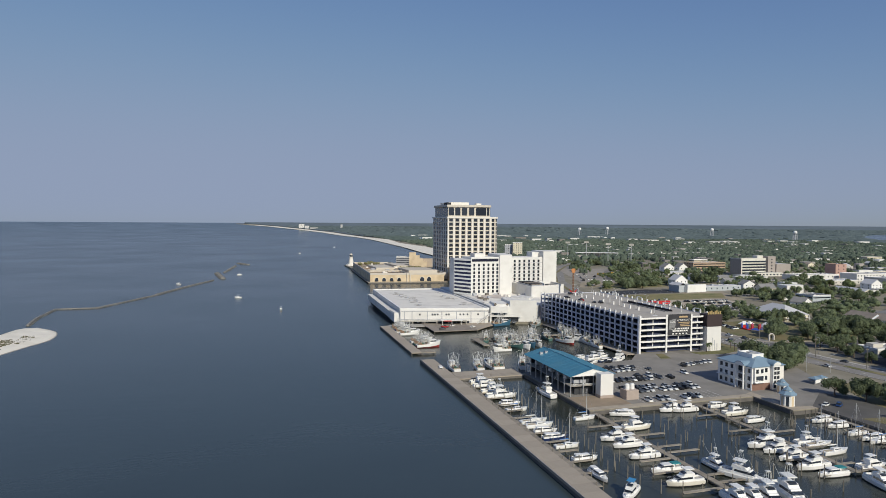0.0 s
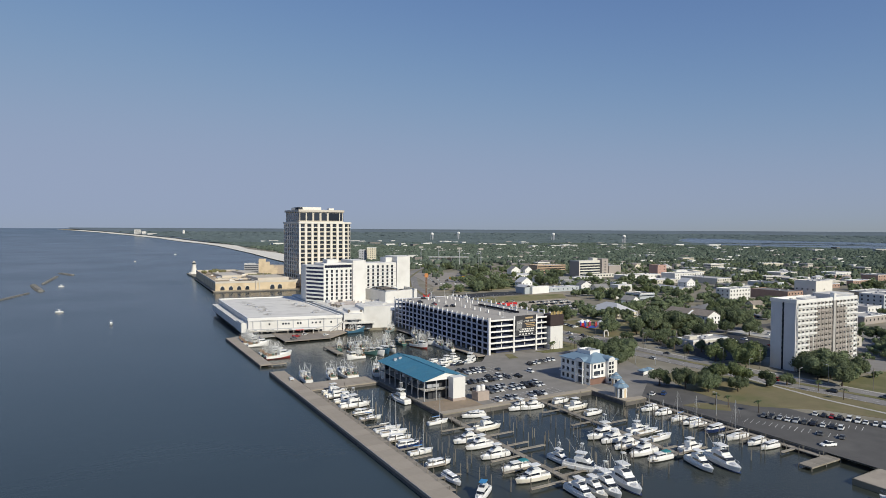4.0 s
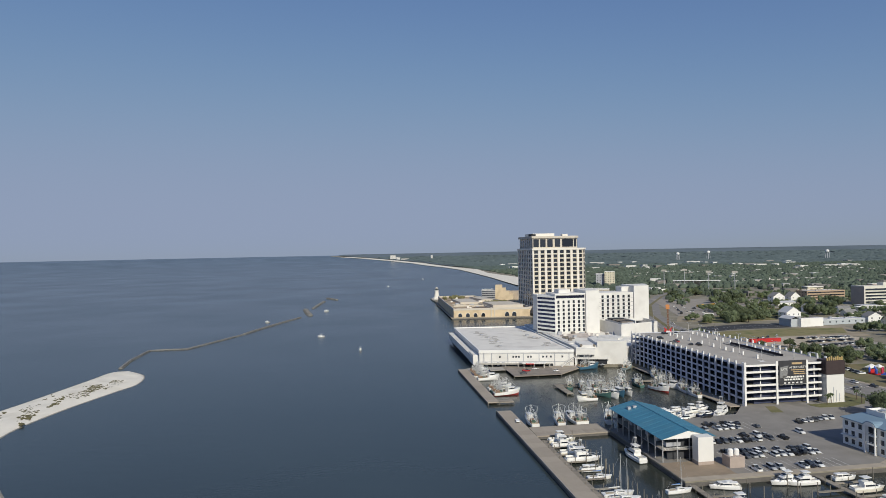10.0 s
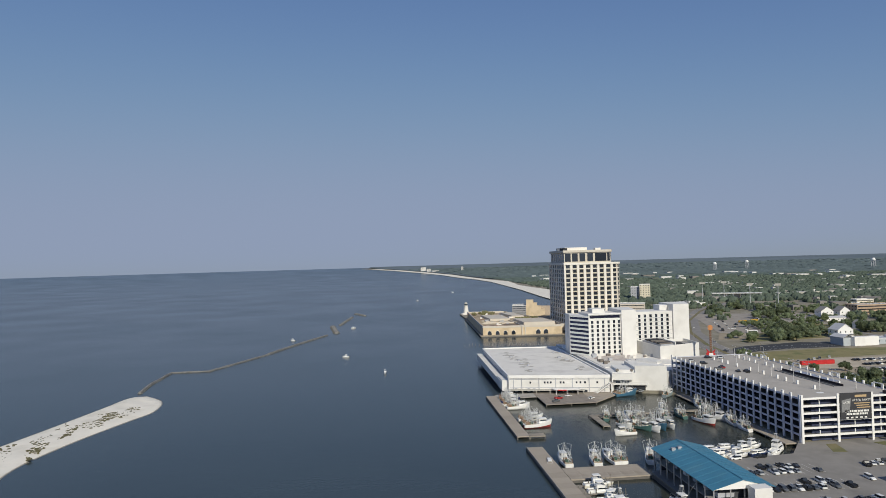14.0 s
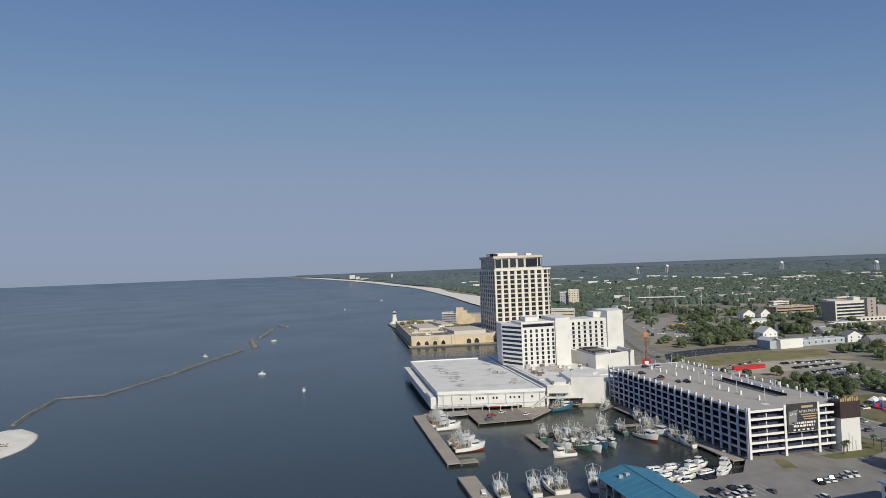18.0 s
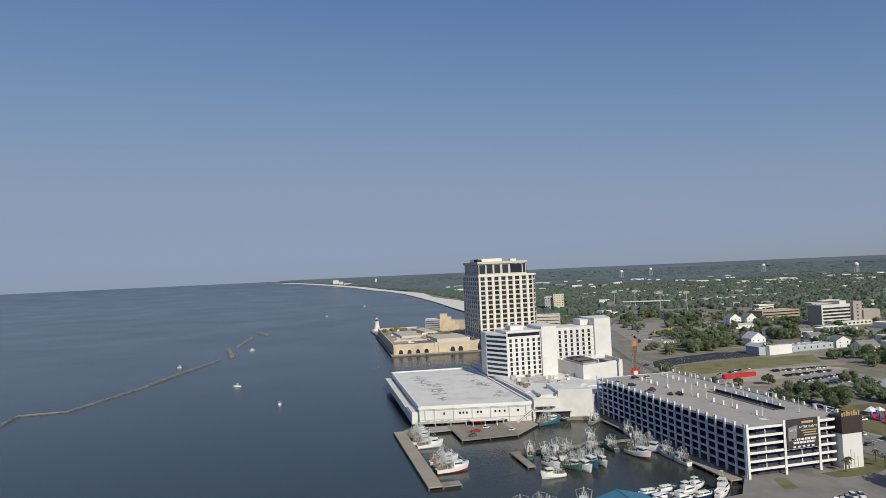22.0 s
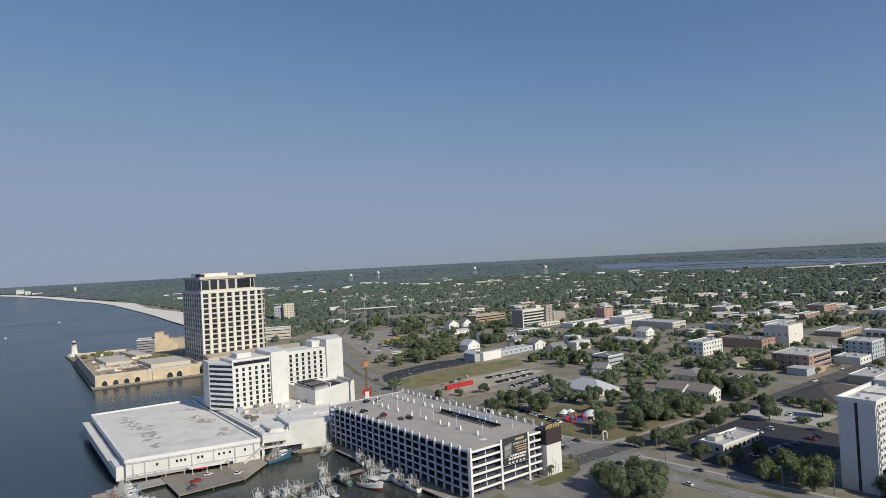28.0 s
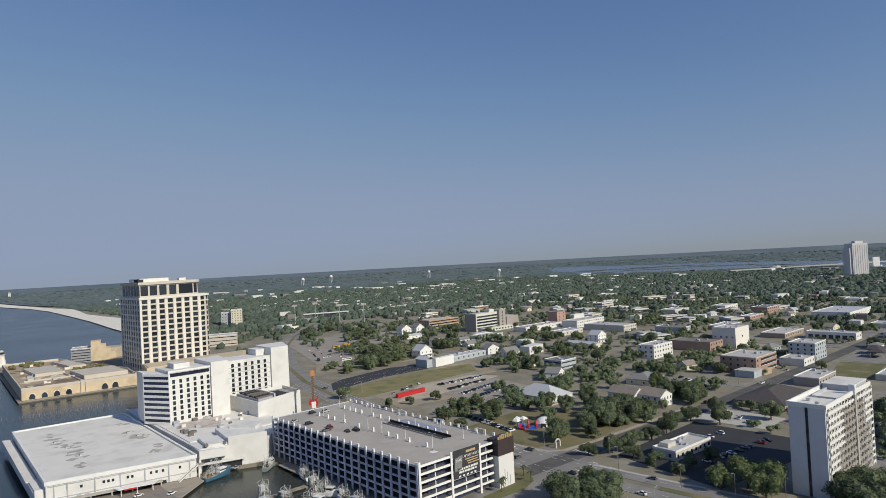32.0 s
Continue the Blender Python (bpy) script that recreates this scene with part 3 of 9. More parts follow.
    for i in range(n - 1):
        g.f += [(n + i, n + i + 1, i + 1, i), (2 * n + i, 2 * n + i + 1, i + 1, i)[::-1], (3 * n + i, 3 * n + i + 1, n + i + 1, n + i)]
    return solo(name, g, material, label, "road", kind="structure")


road("highway", HW, 9.5, 2.06, OLD_ASPHALT, "grey two-lane carriageway of the coast highway", 7.0)
road("highway_north", HW, 9.5, 2.06, OLD_ASPHALT, "grey inland carriageway of the coast highway", -7.0)
road("median", [p for p in HW if p[1] < 290], 4.2, 2.12, GRASS, "grass median between the carriageways")
road("median_far", [p for p in HW if p[1] > 345], 4.2, 2.12, DRYGRASS, "dry grass median between the carriageways")
road("side_street", [(262, 320), (330, 316), (400, 312), (480, 310), (640, 308.5), (820, 310), (1100, 314)], 12, 2.07, ASPHALT, "grey side street running inland")
road("crossing", [(283, 322), (320, 322)], 34, 2.065, OLD_ASPHALT, "wide road crossing with faded markings")
road("sidewalk", [(299, 222), (293.5, 192), (290, 163), (291, 131), (297, 108)], 1.8, 2.085, PALE_CONCRETE, "pale concrete sidewalk along the lawn")
road("park_walk", [(311.5, 404), (311.5, 345), (313, 331), (320, 325.5), (345, 323), (440, 320)], 2.6, 2.088, TANPAVE, "tan sidewalk round the corner park")
road("tower_walk", [(310, 300), (314, 250), (321, 190), (326, 140)], 1.8, 2.084, PALE_CONCRETE, "pale sidewalk on the inland side of the highway")
GRAVEL = mat("gravel_lot", (0.33, 0.295, 0.255), 0.95, 0.15, 8, 0.5, 0.2, stain=(0.22, 0.20, 0.175), stain_amt=0.6)
sheet("kerb_lawn", [(244, 312), (246, 305.5), (262, 304), (274, 308), (283, 318), (281, 340), (269, 338), (268, 312.6)], GRASS, 2.1, "small green corner lawn with a kerb", "lawn")
sheet("garage_lawn", [(217, 302), (221.5, 313), (226.5, 313), (223, 301)], GRASS, 2.06, "small green traffic island before the garage", "lawn")
sheet("park_lawn", [(312, 330), (345, 324), (392, 330), (392, 372), (366, 404), (316, 402)], DRYGRASS, 2.04, "tan and green lawn of a corner park", "lawn")
sheet("dirt_field", [(326, 480), (376, 470), (388, 528), (470, 520), (500, 588), (440, 584), (352, 572)], DIRT, 2.05, "bare dirt and dry grass field", "field")
sheet("event_lot", [(370, 432), (432, 428), (452, 528), (386, 530)], GRAVEL, 2.1, "pale worn parking lot", "parking lot")
PALE_DIRT = mat("pale_dirt", (0.47, 0.405, 0.315), 0.95, 0.15, 9, 0.6, 0.2, stain=(0.36, 0.30, 0.22), stain_amt=0.6)
STRAW = mat("straw_grass", (0.235, 0.205, 0.095), 0.95, 0.25, 8, 0.5, 0.3, stain=(0.135, 0.15, 0.055), stain_amt=0.9)
sheet("grass_strip", [(327, 562), (338, 576), (399, 582), (437, 582), (488, 574), (464, 540), (365, 533), (332, 532)], STRAW, 2.075, "straw and green grass strip beside the black lot", "lawn")
sheet("sandy_lot", [(336, 496), (389, 533), (445, 529), (456, 504), (409, 492), (364, 490)], PALE_DIRT, 2.115, "pale sandy bare lot", "lot")
sheet("rough_grass", [(377, 646), (434, 703), (540, 806), (560, 761), (475, 652), (426, 645)], STRAW, 2.118, "rough straw-coloured grass with scattered trees", "lawn")
sheet("cleared_sand", [(469, 177), (485, 160), (448, 156), (423, 169)], PALE_DIRT, 2.062, "pale bare sand of a cleared lot", "lot")
sheet("fresh_lot", [(330, 577), (392, 591), (446, 590), (458, 612), (428, 628), (364, 616), (346, 606)], NEW_OR_SHADED_ASPHALT, 2.1, "freshly sealed black parking lot", "parking lot")
# near-black colour adds the apartment tower's cast shadow to this lot
sheet("tower_lot", [(318, 240), (412, 225), (412, 300), (330, 300)], NEW_OR_SHADED_ASPHALT, 2.06, "asphalt parking lot coloured dark for the apartment tower's shadow", "parking lot")
sheet("gravel_yard", [(366, 668), (480, 640), (520, 700), (396, 720)], DIRT, 2.09, "bare dirt yard beside the highway", "lot")
sheet("big_lot", [(396, 720), (520, 700), (640, 900), (480, 960)], GRAVEL, 2.1, "wide grey parking lot across the highway", "parking lot")


# ---- casino hall, podium, hotel ----
def casino():
    t = thing("casino_hall", 0, 0, 0, 0, "low white casino hall with flat stained roof over the water", "building")
    plan = [(103, 460), (168, 446), (171, 590), (107, 596)]
    part("wall", G().prism(plan, 1.7, 11.8), WHITE_WALL, t)
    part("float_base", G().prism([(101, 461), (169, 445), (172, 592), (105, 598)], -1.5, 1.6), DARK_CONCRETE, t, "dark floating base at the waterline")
    roof = [(104.2, 461.2), (167, 447.6), (170, 589), (108, 595)]
    part("roof", G().prism(roof, 11.8, 12.4), MEMBRANE, t, "pale stained membrane roof")
    g = G()
    for a, b in zip(plan, plan[1:] + plan[:1]):
        l = math.hypot(b[0] - a[0], b[1] - a[1])
        ux, uy = (b[0] - a[0]) / l, (b[1] - a[1]) / l
        nx, ny = uy * 0.5, -ux * 0.5
        g.prism([(a[0] + nx, a[1] + ny), (b[0] + nx, b[1] + ny), (b[0] - 1.4 * nx, b[1] - 1.4 * ny), (a[0] - 1.4 * nx, a[1] - 1.4 * ny)], 11.2, 13.2)
    part("parapet", g, WHITE, t)
    fx, fy = (168 - 103) / 66.5, (446 - 460) / 66.5
    at = lambda u, o=0.0: (103 + fx * u + fy * o, 460 + fy * u - fx * o)
    for u in (3, 8.5, 20, 31, 42, 53, 63):
        a, b = at(u), at(u + 0.5)
        c, d = at(u + 0.5, 0.35), at(u, 0.35)
        part("pilaster", G().prism([d, c, b, a], 2.2, 11.0), GREY_WALL, t)
    for z in (4.6, 10.3):
        a, b, c, d = at(0.6), at(65.9), at(65.9, 0.2), at(0.6, 0.2)
        part("band", G().prism([d, c, b, a], z, z + 0.35), GREY_WALL, t)
    for k, u in enumerate((14, 23.5, 25.5, 27.5, 34, 36, 44.5, 47, 50, 58)):
        a, b, c, d = at(u), at(u + 1.1), at(u + 1.1, 0.15), at(u, 0.15)
        part("window", G().prism([d, c, b, a], 7.6, 8.9), WINDOW, t)
    for u in (4, 12.5, 16):
        a, b, c, d = at(u), at(u + 1.8), at(u + 1.8, 0.15), at(u, 0.15)
        part("door", G().prism([d, c, b, a], 2.0, 4.4), GREY_WALL, t)
    a, b, c, d = at(3), at(52), at(52, 0.12), at(3, 0.12)
    # no real gap: a near-black strip on the wall paints its shade
    part("undercroft", G().prism([d, c, b, a], 1.75, 3.3), DARK, t, "dark strip painted for the shade under the raised hall")
    a, b, c, d = at(-0.5), at(50), at(50, 3.0), at(-0.5, 3.0)
    part("ledge", G().prism([d, c, b, a], 3.3, 3.9), PALE_CONCRETE, t, "pale ledge along the front wall")
    for u in (1, 9, 18, 27, 36, 45, 49):
        a, b, c, d = at(u, 2.2), at(u + 0.6, 2.2), at(u + 0.6, 2.8), at(u, 2.8)
        part("ledge_post", G().prism([d, c, b, a], -0.5, 3.3), PALE_CONCRETE, t)
    a, b, c, d = at(28, 3.1), at(48, 3.1), at(46, 7.5), at(30, 7.5)
    part("canopy", G().prism([d, c, b, a], 4.6, 5.0), WHITE, t, "low white entrance canopy")
    a, b, c, d = at(32.5, 7.6), at(38, 7.6), at(38, 8.0), at(32.5, 8.0)
    part("canopy_edge", G().prism([d, c, b, a], 4.2, 4.8), RED, t, "red canopy edge")
    for u in (31, 38, 45):
        part("canopy_post", G().prism([at(u, 7.4), at(u + 0.3, 7.4), at(u + 0.3, 7.1), at(u, 7.1)], 1.6, 4.6), WHITE, t)
    # boarding gallery on the seaward side
    part("gallery", G().prism([(98.6, 466), (103, 465), (106, 592), (101.5, 594)], 3.2, 8.4), WHITE_WALL, t, "enclosed white gallery along the seaward wall")
    part("gallery_end", G().prism([(99, 463.4), (103.2, 463), (103.4, 482), (99.4, 482)], 2.2, 9.4), WHITE_WALL, t)
    part("gallery_roof", G().prism([(98.3, 484), (103, 483), (106, 593), (101.2, 595)], 8.4, 8.9), MEMBRANE, t)
    rng = random.Random(3)
    for cx, cy, w, d in ((123, 508, 5, 3), (124, 524, 3, 3), (122, 543, 4, 4), (158, 530, 4, 4), (160, 517, 4, 3), (160, 556, 3, 2), (123, 479, 4, 2), (126, 500, 2, 2), (155, 473, 2, 2)):
        part("roof_unit", G().box(cx - w / 3, cy - d / 3, 12.4, cx + w / 3, cy + d / 3, 12.4 + rng.uniform(0.5, 1.1)), GREY_WALL, t)
    SCUFF = mat("roof_scuff", (0.43, 0.40, 0.355), 0.9, 0.3, 2, 0.4, 0.1)
    for cx, cy, m, sp in ((122.5, 556, 3, 4), (122, 542, 7, 5), (125, 525, 7, 5), (124, 506, 10, 5), (123, 478, 4, 3), (161, 558, 5, 4), (157.5, 530, 7, 4), (160, 516, 9, 5), (155, 473, 5, 3), (161, 483, 3, 2)):
        for k in range(m):
            x, y, r = rng.gauss(cx, sp * 0.45), rng.gauss(cy, sp), rng.uniform(1.0, 3.6)
            q = [(x + r * rng.uniform(0.5, 1.3) * math.cos(i * 0.9), y + r * rng.uniform(0.4, 1.1) * math.sin(i * 0.9)) for i in range(7)]
            part("roof_patch", G().prism(q, 12.4, 12.404 + 0.0016 * k), SCUFF, t)
    return t


casino()


RUST_STEEL = mat("rusty_louvre", (0.17, 0.15, 0.13), 0.8, 0.25, 2, 0.3, 0.2)


def podium():
    t = thing("podium_building", 0, 0, 0, 0, "white windowless podium block between casino hall and hotel", "building")
    part("wall", G().prism([(172, 452), (205, 441), (211, 449), (232, 470), (232, 548), (175, 600), (173, 560)], 1.7, 13.5), WHITE_WALL, t)
    part("front_block", G().prism([(186, 447.3), (205.2, 440.8), (213, 470), (190, 476)], 1.7, 17.0), WHITE_WALL, t)
    part("front_step", G().prism([(176, 452), (190, 447), (192, 466), (178, 470)], 10, 15.2), WHITE_WALL, t)
    part("portico_roof", G().prism([(171, 449.5), (184, 445.5), (186, 458), (172, 460)], 8.8, 13.2), WHITE_WALL, t)
    # solid near-black block in place of the bay's shaded inside
    part("loading_bay", G().prism([(173, 451.0), (192, 444.7), (192.3, 445.6), (173.3, 452.0)], 1.75, 5.6), DARK, t, "dark block for the shade in the open loading bay")
    part("slot_window", G().prism([(173.2, 448.7), (181.5, 446.15), (181.6, 446.5), (173.3, 449.1)], 7.0, 8.6), WINDOW, t, "long dark slot window")
    part("portico_beam", G().prism([(170.8, 449.3), (193, 442.6), (193.3, 443.6), (171.1, 450.3)], 5.6, 6.8), WHITE_WALL, t)
    part("portico_post", G().box(170.6, 449.0, 1.6, 171.6, 450.0, 8.8), WHITE_WALL, t)
    part("roof", G().prism([(173.5, 470), (231, 471), (231, 546), (176, 597)], 13.5, 13.9), MEMBRANE, t)
    part("stained_roof", G().prism([(178.5, 507), (199, 490.5), (221, 541), (200, 562)], 13.9, 13.94), mat("stained_membrane", (0.52, 0.465, 0.43), 0.9, 0.3, 3, 0.3, 0.2, stain=(0.33, 0.265, 0.23), stain_amt=0.8), t, "brown-stained part of the podium roof")
    plan = [(224.6, 493.0), (261.8, 506.4), (262.6, 533.2), (222.7, 533.2)]
    part("annex", G().prism(plan, 1.7, 21.0), WHITE_WALL, t)
    part("annex_roof", G().prism([(225.6, 494.4), (261, 507), (261.6, 532.4), (223.7, 532.4)], 21.0, 21.3), mat("dark_roof", (0.3, 0.295, 0.29), 0.9, 0.2, 5, 0.4, 0.1), t)
    for a, b in zip(plan, plan[1:] + plan[:1]):
        l = math.hypot(b[0] - a[0], b[1] - a[1])
        nx, ny = (b[1] - a[1]) / l * 0.6, -(b[0] - a[0]) / l * 0.6
        part("annex_parapet", G().prism([a, b, (b[0] - nx, b[1] - ny), (a[0] - nx, a[1] - ny)], 21.0, 23.4), WHITE_WALL, t)
    part("roof_plant", G().prism([(227.5, 498.5), (239.5, 502.5), (238.5, 530), (226.5, 530)], 21.3, 23.8), GREY_WALL, t, "grey rooftop cooling plant")
    for k in range(8):
        part("cooling_fan", G().prism([(227.8, 500 + 3.6 * k), (238.8, 502.6 + 3.4 * k), (238.8, 504.8 + 3.4 * k), (227.8, 502.4 + 3.6 * k)], 23.8, 24.6 + 0.3 * (k % 3)), DARK if k % 2 else RUST_STEEL, t)
    # thin near-black sheet paints the shade of a roof well
    part("dark_well", G().prism([(243, 504), (256, 509), (256, 528), (242, 528)], 21.302, 21.4), DARK, t, "dark sheet for the shade in an open roof well")
    part("well_wall", G().prism([(240.6, 502.5), (241.6, 502.9), (240.8, 529), (239.8, 529)], 21.3, 25.0), WHITE_WALL, t)
    rng = random.Random(8)
    for k in range(26):
        x, y = rng.uniform(178, 226), rng.uniform(474, 540)
        s = rng.uniform(0.8, 2.2)
        part("roof_unit", G().box(x - s, y - s * 0.7, 13.9, x + s, y + s * 0.7, 13.9 + rng.uniform(0.8, 2.2)), (GREY_WALL, RUST_STEEL, MEMBRANE)[k % 3], t)
    for x, y in ((176.5, 453.5), (185.0, 450.5), (190.5, 453)):
        part("exhaust_hood", G().cyl(x, y, 13.2, 14.6, 1.3, 1.1, 10).tube((x, y, 14.6), (x - 0.6, y - 1.6, 14.9), 1.0, 8), RUST_STEEL, t, "dark rusty exhaust hood")
    part("roof_step", G().prism([(205, 455), (212, 462), (208, 474), (196, 470)], 17.0, 18.6), WHITE_WALL, t)
    part("front_parapet", G().prism([(186, 447.3), (205.2, 440.8), (205.4, 441.4), (186.2, 447.9)], 17.0, 18.2), WHITE_WALL, t)
    st = G()
    for k in range(16):
        st.box(158.4 + k * 0.6, 443.7, 1.72 + k * 0.39, 159.1 + k * 0.6, 445.3, 2.1 + k * 0.39)
    st.box(168.0, 443.7, 7.7, 171.6, 446.0, 8.1)
    sr = part("stair", st, CONCRETE, t, "outside stair up to the podium door")
    for y in (443.6, 445.4):
        part("stringer", G().tube((158.2, y, 1.9), (168.2, y, 8.2), 0.32, 4), WHITE, sr)
        part("handrail", G().tube((158.2, y, 3.0), (168.2, y, 9.2), 0.09, 5), WHITE, sr)
    part("landing_post", G().box(168.3, 443.8, 1.6, 168.8, 444.3, 7.7), WHITE, sr)
    return t


podium()


def windows_on(t, o, u, n, cols, rows, w, h, material=WINDOW, depth=0.12, name="window", mesh=None):
    """Panes set proud of a wall: o the wall's origin, u its direction, n its outward normal; cols and rows are centres."""
    key = (round(w, 2), round(h, 2), round(u[0], 3), round(u[1], 3))
    me = windows_on.cache.get((key, name, material.name))
    if me is None:
        hw = w / 2
        q = [(-u[0] * hw, -u[1] * hw), (u[0] * hw, u[1] * hw), (u[0] * hw + n[0] * depth, u[1] * hw + n[1] * depth), (-u[0] * hw + n[0] * depth, -u[1] * hw + n[1] * depth)]
        me = G().prism(q, -h / 2, h / 2).mesh(name)
        windows_on.cache[(key, name, material.name)] = me
    for c in cols:
        for z in rows:
            part(name, me, material, t, loc=(o[0] + u[0] * c, o[1] + u[1] * c, z))


windows_on.cache = {}


def hotel():
    t = thing("hotel", 0, 0, 0, 0, "white slab hotel with small dark windows and a balcony wing", "building")
    part("wing_wall", G().prism([(180, 521), (205.6, 521), (205.6, 548), (180, 548)], 13.5, 46.5), WHITE_WALL, t)
    part("balcony_core", G().prism([(171, 540), (180, 522.5), (180, 548), (172, 560)], 13.5, 45.0), WHITE_WALL, t)
    part("stair_block", G().prism([(205.8, 519.5), (217.5, 519.5), (222.6, 549), (205.8, 549)], 13.5, 49.2), WHITE_WALL, t)
    part("east_wall", G().prism([(217.7, 535), (254.4, 535), (254.4, 556), (217.7, 556)], 1.9, 45.9), WHITE_WALL, t)
    part("east_block", G().prism([(254.6, 533.5), (268, 533.5), (277, 560), (254.6, 560)], 1.9, 51.3), WHITE_WALL, t)
    part("roof_house", G().box(186, 530, 46.5, 196, 542, 50.0), WHITE_WALL, t)
    part("roof_house", G().box(247.5, 543, 45.9, 254.5, 555.5, 50.2), WHITE_WALL, t)
    part("roof", G().box(180.4, 521.4, 46.5, 205.2, 547.6, 46.8), MEMBRANE, t)
    part("cornice", G().prism([(179.4, 520.4), (206, 520.4), (206, 521), (179.4, 521)], 46.0, 47.2), WHITE, t)
    # west wing: top band of dark glass and seven storeys of single windows
    windows_on(t, (180, 521), (1, 0), (0, -1), [12.8], [44.4], 24.4, 2.2, NAVY_GLASS, name="window_band")
    zs = [17 + 3.32 * k for k in range(8)]
    windows_on(t, (180, 521), (1, 0), (0, -1), [2.6, 7.0, 11.4, 15.8, 20.2, 24.2], zs, 1.75, 2.4)
    windows_on(t, (217.7, 535), (1, 0), (0, -1), [4.2 + 4.75 * k for k in range(7)], [22.6 + 3.3 * k for k in range(7)], 1.9, 2.4)
    for k in range(6):
        part("floor_line", G().box(217.8, 534.9, 24.2 + 3.3 * k, 254.3, 534.996, 24.45 + 3.3 * k), GREY_WALL, t)
    # balcony wing, storey by storey
    a, b = Vector((170.2, 539.0)), Vector((180.0, 521.0))
    d = (b - a).normalized()
    n = Vector((d.y, -d.x))
    n = n if n.x < 0 else -n
    ln = (b - a).length
    zb = [14.0 + 3.32 * k for k in range(10)]
    for k, z in enumerate(zb):
        q = [a, b, b + n * 0.8, a + n * 0.8]
        part("balcony", G().prism([(p.x, p.y) for p in q][::-1], z, z + 1.5), WHITE, t, "white balcony parapet")
        if k < 9:
            q = [a + n * 0.1, b + n * 0.1, b + n * 0.55, a + n * 0.55]
            part("window_band", G().prism([(p.x, p.y) for p in q][::-1], z + 1.5, z + 3.3), NAVY_GLASS, t)
    for s in (0.0, 1.0):
        p = a.lerp(b, s)
        q = [p, p + d * 0.4, p + d * 0.4 + n * 0.7, p + n * 0.7]
        part("balcony_wall", G().prism([(v.x, v.y) for v in q][::-1], 14, 46), WHITE, t)
    return t


hotel()


def tower():
    """The tall beige casino hotel."""
    t = thing("hotel_tower", 0, 0, 0, 0, "tall beige hotel tower with a dark-glazed crown", "tower")
    plan = [(243, 800), (303, 800), (311, 802.5), (315.5, 808), (317, 815), (317, 872), (243, 872)]
    part("wall", G().prism(plan, 1.9, 83.0), BEIGE, t)
    ex = lambda pts, e: [(280 + (x - 280) * (1 + e / 37), 836 + (y - 836) * (1 + e / 36)) for x, y in pts]
    part("cornice", G().prism(ex(plan, 1.2), 83.0, 85.2), CREAM, t)
    part("band", G().prism(ex(plan, 0.5), 77.6, 78.4), CREAM, t)
    crown = [(244, 803), (298, 803), (304, 806), (307, 812), (307, 866), (244, 866)]
    part("crown_wall", G().prism(crown, 85.2, 98.2), BEIGE, t)
    part("crown_roof", G().prism(ex(crown, 1.6), 98.2, 101.0), BEIGE, t)
    part("penthouse", G().box(247, 812, 101, 276, 850, 104.6), CREAM, t)
    part("plant_room", G().box(243.5, 806, 99.0, 249, 820, 104.0), DARK, t)
    part("roof_hut", G().box(288, 815, 101, 295, 822, 103.6), CREAM, t)
    for x in (248.5, 257.5, 267, 277):
        windows_on(t, (0, 803), (1, 0), (0, -1), [x], [92], 7.2, 10.2, WINDOW, 0.2, "crown_window")
    windows_on(t, (0, 803), (1, 0), (0, -1), [290.5], [92], 14.5, 10.2, WINDOW, 0.2, "crown_window")
    for a, b in (((298, 803), (304, 806)), ((304, 806), (307, 812))):
        u = Vector((b[0] - a[0], b[1] - a[1]))
        l = u.length
        u /= l
        windows_on(t, a, (u.x, u.y), (u.y, -u.x), [l / 2], [92], l * 0.66, 10.2, WINDOW, 0.2, "crown_window")
    windows_on(t, (244, 866), (0, -1), (-1, 0), [6, 16, 26, 36, 46, 56], [92], 6.0, 10.2, WINDOW, 0.2, "crown_window")
    rows = [80.7 - 5.55 * k for k in range(13)]
    cols = [4.3 + 8.55 * k for k in range(7)]
    windows_on(t, (243, 800), (1, 0), (0, -1), cols, rows, 4.9, 3.9, WINDOW, 0.15)
    for a, b in (((303, 800), (311, 802.5)), ((311, 802.5), (315.5, 808)), ((315.5, 808), (317, 815))):
        u = Vector((b[0] - a[0], b[1] - a[1]))
        l = u.length
        u /= l
        windows_on(t, a, (u.x, u.y), (u.y, -u.x), [l / 2], rows, l * 0.52, 3.9, WINDOW, 0.15)
    windows_on(t, (243, 872), (0, -1), (-1, 0), [6 + 8.6 * k for k in range(8)], rows, 4.4, 3.9, WINDOW, 0.15)
    for k in range(8):
        part("pier_strip", G().box(243.0 + 8.55 * k - (0.6 if k == 0 else 1.25), 799.35, 1.9, 243.0 + 8.55 * k + 1.25, 799.98, 83.0), CREAM, t)
    for k in range(9):
        part("pier_strip", G().box(242.4, 800.1 + 8.6 * k, 1.9, 242.98, 802.3 + 8.6 * k, 83.0), CREAM, t)
    part("low_block", G().prism([(236, 762), (330, 754), (352, 798), (330, 799), (243, 799.2)], 1.9, 18.0), TAN, t, "tan podium wing")
    part("low_roof", G().prism([(238, 764), (329, 756), (349, 797), (243, 797)], 18.0, 18.5), mat("tan_roof", (0.55, 0.46, 0.33), 0.9, 0.12, 6, 0.4, 0.1), t)
    return t


tower()


